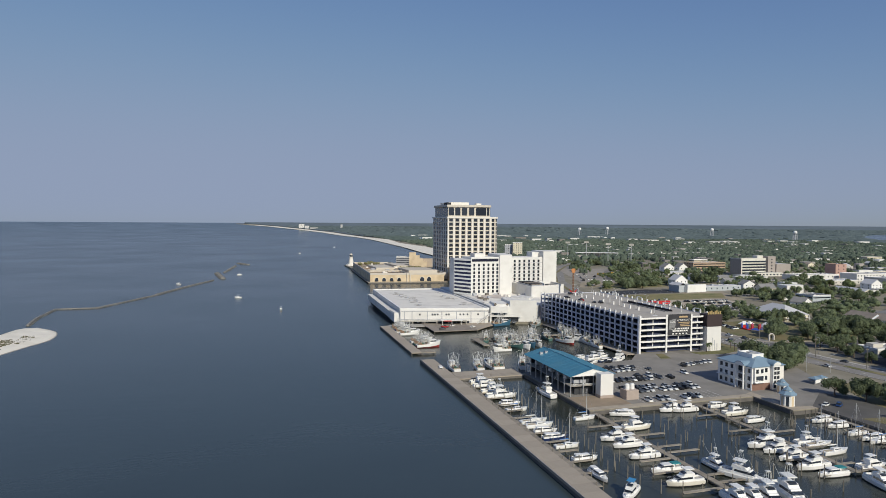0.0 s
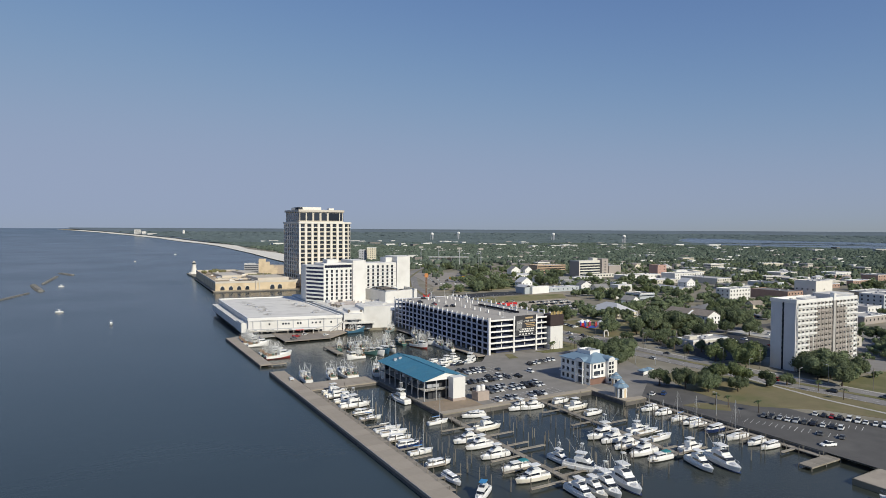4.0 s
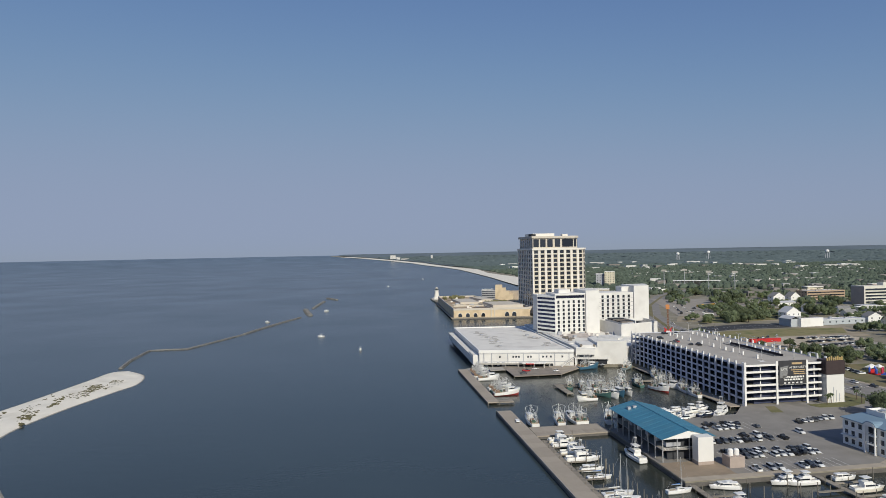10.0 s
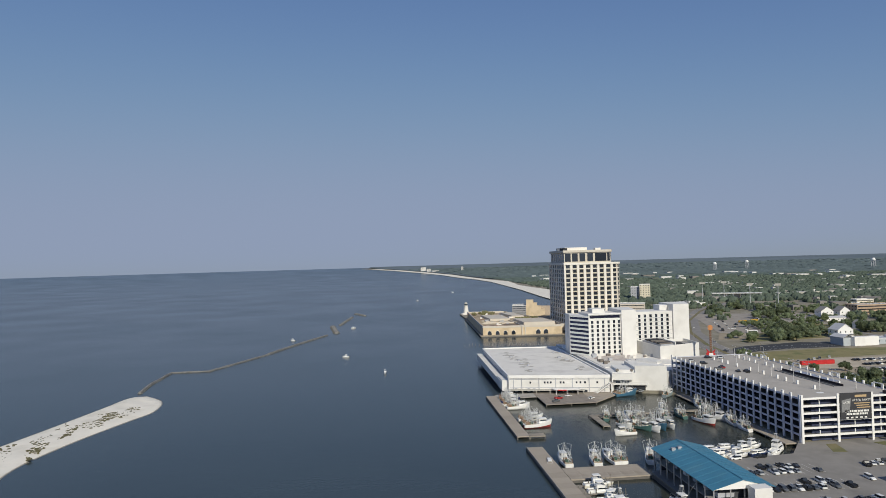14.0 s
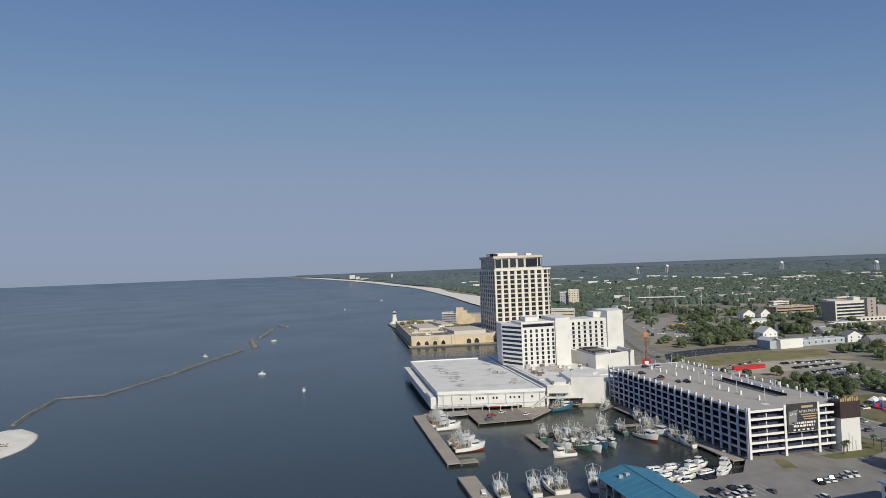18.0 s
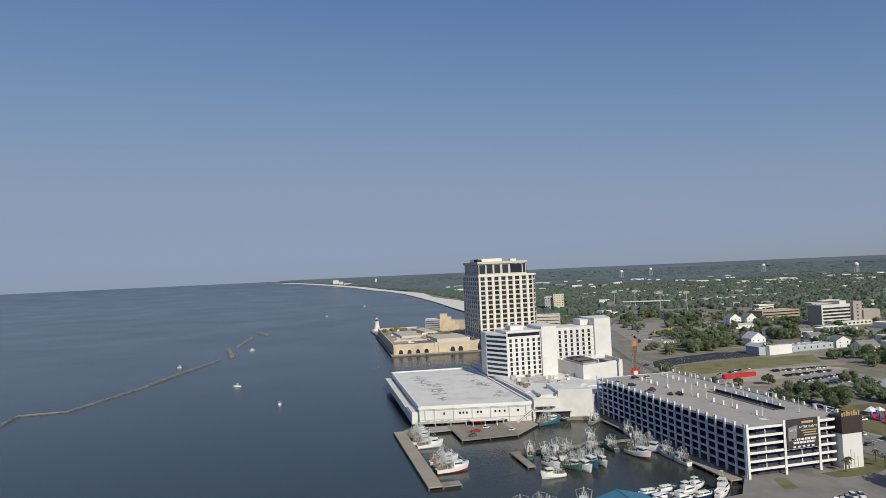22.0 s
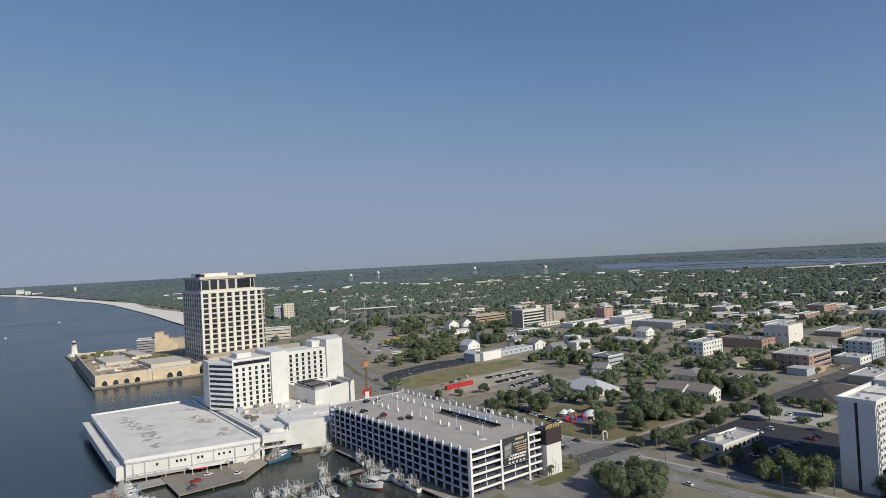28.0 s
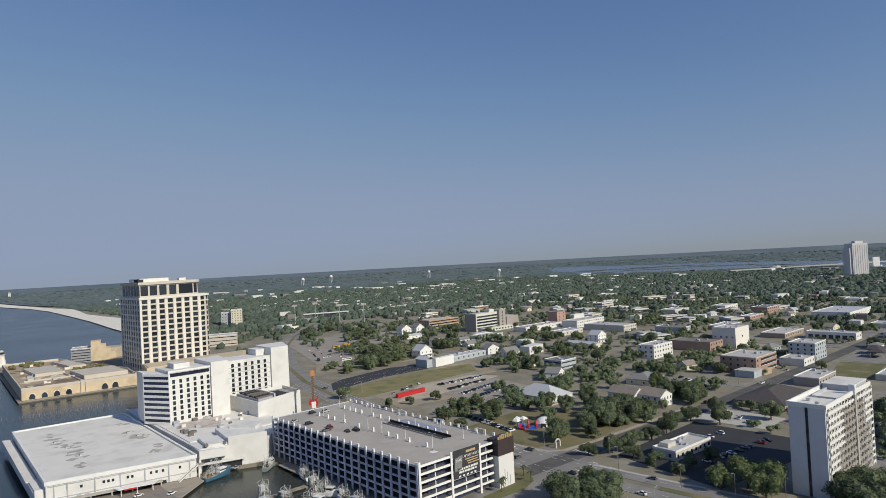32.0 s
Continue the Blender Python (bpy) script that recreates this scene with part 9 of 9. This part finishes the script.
def palm(x, y, h, first=[]):
    if first:
        return copy_thing(first[0], pose(x, y, 2.0, 0, 0, gr.uniform(0, 360)))
    t = thing("palm_tree", x, y, 2.0, 0, "small cabbage palm with drooping fronds", "tree", "palms")
    part("trunk", G().tube((0, 0, 0), (0.15, 0.1, h), 0.22, 7, 0.16), BARK, t)
    for k in range(10):
        a, e = k * 2.4, 0.2 + 0.9 * ((k * 7) % 10) / 10
        g = G()
        p = Vector((0.15, 0.1, h))
        d = Vector((math.cos(a) * math.cos(e), math.sin(a) * math.cos(e), math.sin(e)))
        s = Vector((-math.sin(a), math.cos(a), 0))
        prev = None
        for j in range(5):
            q = p + d * (0.55 * j) + Vector((0, 0, -0.09 * j * j))
            w = 0.08 + 0.35 * math.sin(math.pi * (j + 0.6) / 5.2)
            ring = [tuple(q - s * w), tuple(q + s * w), tuple(q + s * w + Vector((0, 0, 0.05))), tuple(q - s * w + Vector((0, 0, 0.05)))]
            if prev:
                g.loft([prev, ring])
            prev = ring
        part("frond", g, PALM, t)
    first.append(t)
    return t


for x, y in ((239, 180), (240.5, 175), (245, 164), (297, 158), (258, 312), (272, 308), (276, 316), (254, 310), (302, 172)):
    palm(x, y, 4.6)


# ---- woods, far roofs and the far shore (too many to count) ----
def lumps(name, spots, material, label, n=6, m=3, seed=1):
    """Crowns of a far wood, one low rough lump each."""
    rng = np.random.default_rng(seed)
    k = len(spots)
    P = np.array(spots)
    ang = np.arange(n) * 2 * np.pi / n
    el = np.linspace(-0.35, 1.42, m + 1)
    V = np.zeros((k, (m + 1) * n, 3))
    for j, e in enumerate(el):
        rr = np.cos(e) * rng.uniform(0.75, 1.25, (k, n))
        V[:, j * n:(j + 1) * n, 0] = P[:, None, 0] + P[:, None, 3] * rr * np.cos(ang)
        V[:, j * n:(j + 1) * n, 1] = P[:, None, 1] + P[:, None, 3] * rr * np.sin(ang)
        V[:, j * n:(j + 1) * n, 2] = P[:, None, 2] + P[:, None, 4] * np.sin(e) * rng.uniform(0.8, 1.2, (k, n))
    base = [(j * n + i, j * n + (i + 1) % n, (j + 1) * n + (i + 1) % n, (j + 1) * n + i) for j in range(m) for i in range(n)]
    F = np.array(base)
    per = (m + 1) * n
    faces = (F[None] + (np.arange(k) * per)[:, None, None]).reshape(-1, 4)
    tops = (np.arange(n) + m * n)[None] + (np.arange(k) * per)[:, None]
    me = bpy.data.meshes.new(name)
    me.from_pydata(V.reshape(-1, 3).tolist(), [], faces.tolist() + tops.tolist())
    me.materials.append(material)
    return tagged(new(name, me), label, "woods", kind="stuff")


WOOD = mat("wood_foliage", (0.086, 0.108, 0.078), 0.9, 0.25, 30, 3.0, 0.3, island=0.2, spec=0.15)
fr = random.Random(12)
mid_spots, far_spots, roofs_w, roofs_g = [], [], G(), G()


def open_ground(x, y):
    if blocked(x, y, 4) or near_road(x, y, 4) or x < coast_x(y) + (75 if y > 1100 else 10):
        return True
    return (396 < x < 640 and 700 < y < 960 and y < 1.4 * x + 150 and y > 1.9 * x - 260) or (x < 345 and y < 1180)


broad_spots = []
for k in range(60000):
    if len(broad_spots) >= 13000:
        break
    x, y = fr.uniform(330, 2400), fr.uniform(-150, 2400)
    if x < 900 and y < 820 and y < 1.75 * x - 60:
        continue
    town = (540 < x < 1350 and 130 < y < 1050) or (x < 900 and y < 1150)
    if x < 480 and y < 1000 and (near_road(x, y, 34) or fr.random() < 0.88):
        continue
    if open_ground(x, y) or noise.noise(Vector((x * 0.005, y * 0.005, 9.0))) < (-0.2 if town else -0.5):
        continue
    if town:
        if fr.random() < 0.35:
            continue
        for q in range(3):
            mid_spots.append((x + fr.uniform(-5, 5), y + fr.uniform(-5, 5), gz(x, y) + fr.uniform(0, 3), fr.uniform(2.6, 5.0), fr.uniform(4.0, 6.5)))
    else:
        broad_spots.append((x, y, gz(x, y) + fr.uniform(0, 2), fr.uniform(5.5, 10.5), fr.uniform(6.0, 9.0)))
BAY = [(3330, 1140), (2871, 1128), (2690, 1315), (2610, 1560), (2515, 1740), (2570, 1950), (2640, 2110), (2861, 2391), (3080, 2580), (3200, 2560), (3270, 2430), (3280, 2220), (3350, 2000), (3450, 1700), (3390, 1320)]
SOUTH_BAY = [(2871, 1126), (3330, 1138), (3300, 1000), (3250, 700), (3330, 500), (3420, 372), (3450, -200), (2550, -200), (2520, 300), (2510, 540), (2620, 780), (2790, 950)]


def in_poly(x, y, poly):
    c = False
    for (xa, ya), (xb, yb) in zip(poly, poly[1:] + poly[:1]):
        if (ya > y) != (yb > y) and x < (xb - xa) * (y - ya) / (yb - ya) + xa:
            c = not c
    return c


def in_bay(x, y):
    return in_poly(x, y, BAY) or in_poly(x, y, SOUTH_BAY)


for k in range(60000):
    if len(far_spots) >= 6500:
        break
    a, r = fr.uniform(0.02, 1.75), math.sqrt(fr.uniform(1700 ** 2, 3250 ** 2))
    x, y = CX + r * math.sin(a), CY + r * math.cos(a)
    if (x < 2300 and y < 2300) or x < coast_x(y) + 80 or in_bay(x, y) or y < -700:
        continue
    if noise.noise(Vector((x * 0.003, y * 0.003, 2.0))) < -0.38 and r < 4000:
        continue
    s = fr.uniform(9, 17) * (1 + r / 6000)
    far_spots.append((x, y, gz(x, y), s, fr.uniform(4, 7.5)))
lumps("town_woods", mid_spots, WOOD, "dense dark green treetops among the houses of the town", 8, 4, 3)
# farther woods get bluer, paler base colours: distance haze mixed into the foliage
HAZED_OUTER_WOOD = mat("outer_hazed_foliage", (0.096, 0.122, 0.094), 0.9, 0.25, 40, 4.0, 0.3, island=0.2, spec=0.1)
HAZED_FAR_WOOD = mat("far_hazed_foliage", (0.100, 0.130, 0.116), 0.9, 0.25, 50, 5.0, 0.2, island=0.2, spec=0.08)
lumps("outer_woods", broad_spots, HAZED_OUTER_WOOD, "continuous dark green treetops round the town, faintly tinted for haze", 7, 3, 8)
lumps("far_woods", far_spots, HAZED_FAR_WOOD, "distant dark green woods behind the town, tinted for haze", 6, 2, 4)
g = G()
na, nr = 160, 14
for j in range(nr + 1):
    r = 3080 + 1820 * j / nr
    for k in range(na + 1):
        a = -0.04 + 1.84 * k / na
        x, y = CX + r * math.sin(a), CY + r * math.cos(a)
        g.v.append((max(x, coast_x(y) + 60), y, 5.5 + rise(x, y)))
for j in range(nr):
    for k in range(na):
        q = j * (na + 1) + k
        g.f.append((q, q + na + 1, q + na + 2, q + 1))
# horizon band: its blue-grey is haze painted as base colour
tagged(part("backdrop", g, mat("far_haze_tint", (0.145, 0.178, 0.202), 0.95, 0.25, 320, 60, 0.0, spec=0.05, stain=(0.118, 0.15, 0.168), stain_amt=0.7)), "band of far woods with blue-grey haze put into its colour", "backdrop", kind="structure")
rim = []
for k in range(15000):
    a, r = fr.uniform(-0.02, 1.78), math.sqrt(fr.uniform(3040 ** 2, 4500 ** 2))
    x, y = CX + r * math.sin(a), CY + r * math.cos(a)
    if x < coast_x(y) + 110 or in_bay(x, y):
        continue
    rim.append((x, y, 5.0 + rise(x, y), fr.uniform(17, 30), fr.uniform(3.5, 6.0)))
# haze tint between the far woods and the horizon band
lumps("rim_woods", rim, mat("rim_hazed_foliage", (0.118, 0.150, 0.152), 0.95, 0.2, 300, 20, 0.0, island=0.12, spec=0.05), "continuous woods near the horizon with haze put into their colour", 6, 2, 12)
for k in range(420):
    x, y = fr.uniform(560, 2000), fr.uniform(100, 2000)
    if open_ground(x, y) or (x < 1350 and y < 900 and fr.random() < 0.6) or x < 0.35 * y:
        continue
    w, d, h = fr.uniform(5, 16), fr.uniform(4, 9), fr.uniform(4.5, 9)
    a = fr.uniform(-0.4, 0.4)
    c, s = math.cos(a), math.sin(a)
    q = [(x + c * p - s * o, y + s * p + c * o) for p, o in ((-w, -d), (w, -d), (w, d), (-w, d))]
    (roofs_w if fr.random() < 0.55 else roofs_g).prism(q, gz(x, y) - 1, gz(x, y) + h, 0.04)
for k in range(120):
    a, r = fr.uniform(0.18, 1.6), fr.uniform(2400, 3300)
    x, y = CX + r * math.sin(a), CY + r * math.cos(a)
    if in_bay(x, y) or x < coast_x(y) + 150:
        continue
    w, d, h = fr.uniform(8, 26), fr.uniform(8, 14), fr.uniform(9, 12)
    (roofs_w if fr.random() < 0.7 else roofs_g).box(x - w, y - d, gz(x, y) - 4, x + w, y + d, gz(x, y) + h)
tagged(part("far_roofs", roofs_w, mat("far_white_roof", (0.62, 0.61, 0.58), 0.8, 0.1, 10, 1, 0.0, island=0.25)), "many distant pale roofs among the trees", "buildings", kind="stuff")
tagged(part("far_dark_roofs", roofs_g, mat("far_grey_roof", (0.27, 0.25, 0.23), 0.9, 0.15, 10, 1, 0.0, island=0.4)), "many distant grey and brown roofs among the trees", "buildings", kind="stuff")

# the bay behind the town
def bay_sheet(name, poly, cxb, cyb, label):
    g = G()
    ring = []
    for (xa, ya), (xb, yb) in zip(poly, poly[1:] + poly[:1]):
        for k in range(6):
            ring.append((xa + (xb - xa) * k / 6, ya + (yb - ya) * k / 6))
    for f in (1.0, 0.75, 0.5, 0.25):
        g.v += [(cxb + (x - cxb) * f, cyb + (y - cyb) * f, 7.0 + rise(cxb + (x - cxb) * f, cyb + (y - cyb) * f)) for x, y in ring]
    g.v.append((cxb, cyb, 7.0 + rise(cxb, cyb)))
    m = len(ring)
    for j in range(3):
        g.f += [(j * m + i, j * m + (i + 1) % m, (j + 1) * m + (i + 1) % m, (j + 1) * m + i) for i in range(m)]
    g.f += [(3 * m + i, 3 * m + (i + 1) % m, 4 * m) for i in range(m)]
    return tagged(part(name, g, BAY_WATER), label, "water", kind="structure")


bay_sheet("bay_water", BAY, 3000, 1800, "pale blue bay water beyond the town")
bay_sheet("bay_water_south", SOUTH_BAY, 2950, 500, "pale blue bay water behind the slab towers")
marsh = G()
for r, a, half, w in ((3420, 0.935, 0.035, 30), (3480, 0.985, 0.05, 26), (3300, 1.035, 0.045, 26), (3560, 1.06, 0.06, 34), (3180, 0.97, 0.025, 18), (3380, 1.13, 0.05, 30), (3240, 1.2, 0.03, 20)):
    ring = []
    for k in range(28):
        q = 2 * math.pi * k / 28
        rk, ak = r + w * math.sin(q) * fr.uniform(0.6, 1.3), a + half * math.cos(q)
        ring.append((CX + rk * math.sin(ak), CY + rk * math.cos(ak)))
    c = sum(7.0 + rise(x, y) for x, y in ring) / 28
    marsh.prism(ring, c - 0.5, c + 1.4, 0.03)
tagged(part("marsh", marsh, mat("marsh", (0.098, 0.122, 0.128), 0.95, 0.2, 60, 10, 0.0, spec=0.05)), "dark low marsh in strips across the far bay", "marsh", kind="stuff")


def water_tower(x, y, h):
    t = thing("water_tower", x, y, gz(x, y), 0, "white water tower with a round tank on legs", "water tower", "water towers")
    part("tank", G().ball(0, 0, h - 8, 9, 9, 8, 12, 7), WHITE, t)
    part("riser", G().cyl(0, 0, 0, h - 12, 2.2, n=8), GREY_WALL, t)
    for k in range(6):
        a = k * math.pi / 3
        part("leg", G().tube((11 * math.cos(a), 11 * math.sin(a), 0), (7.5 * math.cos(a), 7.5 * math.sin(a), h - 9), 0.9, 5), GREY_WALL, t)
    return t


wt0 = water_tower(1700, 3112, 48)
for x, y in ((1935, 3217), (2325, 2819), (2344, 2296)):
    copy_thing(wt0, pose(x, y, gz(x, y)))


def slab_tower(x, y, w, d, h, rz, label, wall):
    t = thing("far_tower", x, y, gz(x, y), rz, label, "tower")
    part("wall", G().box(-w / 2, -d / 2, 0, w / 2, d / 2, h), wall, t)
    part("shoulder", G().box(-w / 2 - 6, -d / 2 + 3, 0, -w / 2 - 0.01, d / 2 - 3, h * 0.86), wall, t)
    part("roof_house", G().box(-w / 6, -d / 4, h, w / 3, d / 4, h + 6), wall, t)
    for k in range(7):
        part("window_strip", G().box(-w / 2 + w * (k + 0.35) / 7, -d / 2 - 0.3, 4, -w / 2 + w * (k + 0.65) / 7, -d / 2 - 0.02, h - 5), GREY_WALL, t)
    return t


st = slab_tower(2053, 664, 43, 34, 92, -40, "tall pale pink slab hotel above the far trees", mat("pink_slab", (0.64, 0.61, 0.60), 0.8, 0.08, 10, 1, 0.05))
part("screen_sign", G().box(34, -18, 26, 52, -14, 52), WHITE, st, "white framed sign screen")
slab_tower(3467, 666, 60, 30, 62, -60, "pale glass hotel tower across the bay", mat("pale_glass_tower", (0.72, 0.73, 0.74), 0.6, 0.1, 10, 1, 0.0))
for x, y, w, h in ((290, 4330, 36, 27), (322, 4280, 24, 19), (362, 4220, 50, 10), (545, 4250, 12, 28)):
    t = thing("coast_hotel", x, y, gz(x, y), 0, "distant white beach hotel on the far coast", "building", "coast hotels")
    part("wall", G().box(-w / 2, -12, -4, w / 2, 12, h), WHITE_WALL, t)
    part("roof", G().box(-w / 2, -12, h, w / 2, 12, h + 2), PALE_ROOF, t)
    for k in range(4):
        part("window_strip", G().box(-w / 2 + 2, -12.4, h * (k + 0.4) / 4, w / 2 - 2, -12.02, h * (k + 0.65) / 4), WINDOW, t)


def viaduct(name, pts, z, label):
    t = thing(name, 0, 0, 0, 0, label, "bridge")
    for (xa, ya), (xb, yb) in zip(pts, pts[1:]):
        l = math.hypot(xb - xa, yb - ya)
        nx, ny = -(yb - ya) / l * 8, (xb - xa) / l * 8
        r0, r1 = rise(xa, ya), rise(xb, yb)
        g = G()
        g.v = [(xa + nx, ya + ny, z + r0), (xa - nx, ya - ny, z + r0), (xb - nx, yb - ny, z + r1), (xb + nx, yb + ny, z + r1)]
        g.v += [(x, y, q - 3.5) for x, y, q in g.v]
        g.f = [(0, 1, 2, 3), (7, 6, 5, 4), (0, 4, 5, 1), (1, 5, 6, 2), (2, 6, 7, 3), (3, 7, 4, 0)]
        part("span", g, PALE_CONCRETE, t)
        part("pier", G().box(xa - 2, ya - 2, r0 - 2, xa + 2, ya + 2, z + r0 - 3.5), PALE_CONCRETE, t)
    return t


viaduct("bay_bridge", [(2350, 1150), (2500, 1060), (2650, 960), (2800, 870), (2950, 780), (3100, 690), (3300, 560)], 16, "long pale concrete bridge over the bay")
viaduct("expressway", [(820, 1268), (900, 1280), (1000, 1296), (1100, 1311)], 9, "pale concrete expressway ramp among trees")

def flood_mast(x, y, h):
    t = thing("floodlight_mast", x, y, gz(x, y) - 0.5, -30, "tall grey sports-field floodlight mast", "floodlight", "floodlight masts")
    part("pole", G().tube((0, 0, 0), (0, 0, h), 0.75, 6, 0.45), GREY_WALL, t)
    part("lamp_bank", G().box(-4.6, -0.5, h - 1.0, 4.6, 0.5, h + 2.6), PALE_CONCRETE, t, "pale bank of floodlights")
    return t


fm = flood_mast(613, 1170, 36)
for x, y in ((660, 1178), (646, 1070), (672, 1032)):
    copy_thing(fm, pose(x, y, gz(x, y) - 0.5, 0, 0, -30))
sd = thing("sports_stand", 726, 1250, gz(726, 1250) - 0.5, -25, "long open stand with a white roof by the playing field", "stand")
part("roof", G().prism([(-46, -9), (46, -9), (46, 9), (-46, 9)], 10.6, 11.6), WHITE, sd)
part("back_wall", G().box(-45, 6, 0, 45, 7, 10.6), GREY_WALL, sd)
for k in range(8):
    part("post", G().box(-44 + 12.5 * k, -8, 0, -43.2 + 12.5 * k, -7.2, 10.6), GREY_WALL, sd)

# scrub on the sand spit
sc = []
for k in range(2600):
    u = fr.random() ** 1.5
    y = 240 + 232 * u
    x = -179 + (y - 300) * 0.19 + fr.gauss(0, 15 - 12 * u)
    if noise.noise(Vector((x * 0.13, y * 0.05, 4.0))) < 0.02 or x > -150 + 0.13 * max(0, y - 345):
        continue
    sc.append((x, y, 0.95, fr.uniform(0.4, 1.3), fr.uniform(0.2, 0.6)))
lumps("dune_scrub", sc, mat("dune_scrub", (0.11, 0.10, 0.05), 0.95, 0.3, 2, 0.3, 0.2), "sparse dark scrub on the sand spit", 6, 2, 6)

# ---- road markings, rubble ----
def dashes(name, pts, off, step, dash, w, label):
    g = G()
    for (xa, ya), (xb, yb) in zip(pts, pts[1:]):
        L = math.hypot(xb - xa, yb - ya)
        ux, uy = (xb - xa) / L, (yb - ya) / L
        nx, ny = -uy, ux
        k = 0.0
        while k + dash < L:
            cx, cy = xa + ux * k + nx * off, ya + uy * k + ny * off
            g.prism([(cx - nx * w, cy - ny * w), (cx + ux * dash - nx * w, cy + uy * dash - ny * w), (cx + ux * dash + nx * w, cy + uy * dash + ny * w), (cx + nx * w, cy + ny * w)], 2.062, 2.079)
            k += step
    return tagged(part(name, g, PRINT), label, "marking", kind="stuff")


near = [p for p in HW if -20 < p[1] < 700]
dashes("lane_dash", near, 7.0, 9.0, 3.0, 0.09, "white dashed lane line on the highway")
dashes("lane_dash_inland", near, -7.0, 9.0, 3.0, 0.09, "white dashed lane line on the inland carriageway")
dashes("edge_line", near, 11.4, 8.0, 7.9, 0.07, "solid white edge line of the highway")
dashes("edge_line_inland", near, -11.4, 8.0, 7.9, 0.07, "solid white edge line of the inland carriageway")
g = G()
for k in range(9):
    for x0, y0 in ((284 + k * 3.6, 341.0), (284 + k * 3.6, 301.0)):
        g.box(x0 - 0.3, y0 - 1.4, 2.066, x0 + 0.3, y0 + 1.4, 2.086)
for k in range(6):
    g.box(322.0, 311.8 + 1.9 * k, 2.072, 325.0, 312.4 + 1.9 * k, 2.09)
tagged(part("crosswalk_bars", g, PRINT), "faded white crosswalk bars at the road crossing", "marking", kind="stuff")
g = G()
for y0, a, b in ((233.2, 157, 198), (246.7, 157, 198), (265.7, 157, 198), (284, 157, 198)):
    n = int((b - a) / 3.0)
    for k in range(n + 1):
        g.box(a + 3.0 * k - 0.06, y0 - 5.2, 1.982, a + 3.0 * k + 0.06, y0 + 5.2, 1.986)
for row in (0, 1):
    for k in range(26):
        x0, y0 = 352 + 3.5 * k, 590 + 0.25 * k + 15 * row
        g.box(x0 - 0.07, y0 - 2.6, 2.104, x0 + 0.07, y0 + 2.6, 2.108)
tagged(part("bay_lines", g, PRINT), "faint white parking bay lines", "marking", kind="stuff")
g = G()
for k in range(16):
    for (xa, ya) in ((231, 160), (248, 162)):
        x0, y0 = xa + 0.376 * 2.2 * k, ya - 0.927 * 2.2 * k
        g.prism([(x0 - 2.6, y0 - 0.95), (x0 + 2.6, y0 + 0.95), (x0 + 2.55, y0 + 1.07), (x0 - 2.65, y0 - 0.83)], 1.992, 1.996)
tagged(part("marina_bay_lines", g, PRINT), "faint white bay lines of the marina lot", "marking", kind="stuff")
g = G()
for k in range(220):
    x, y = fr.uniform(424, 470), fr.uniform(150, 170) + fr.gauss(0, 3)
    s_ = fr.uniform(0.3, 1.6) ** 1.3
    g.prism([(x + s_ * fr.uniform(0.6, 1.2) * math.cos(i * 1.2566), y + s_ * fr.uniform(0.6, 1.2) * math.sin(i * 1.2566)) for i in range(5)], 1.9, 2.0 + s_ * 0.45, 0.4)
tagged(part("rubble", g, mat("rubble_mix", (0.33, 0.30, 0.26), 0.95, 0.25, 2, 0.3, 0.3, island=0.4)), "heaps of pale broken concrete on a cleared lot", "rubble", kind="stuff")
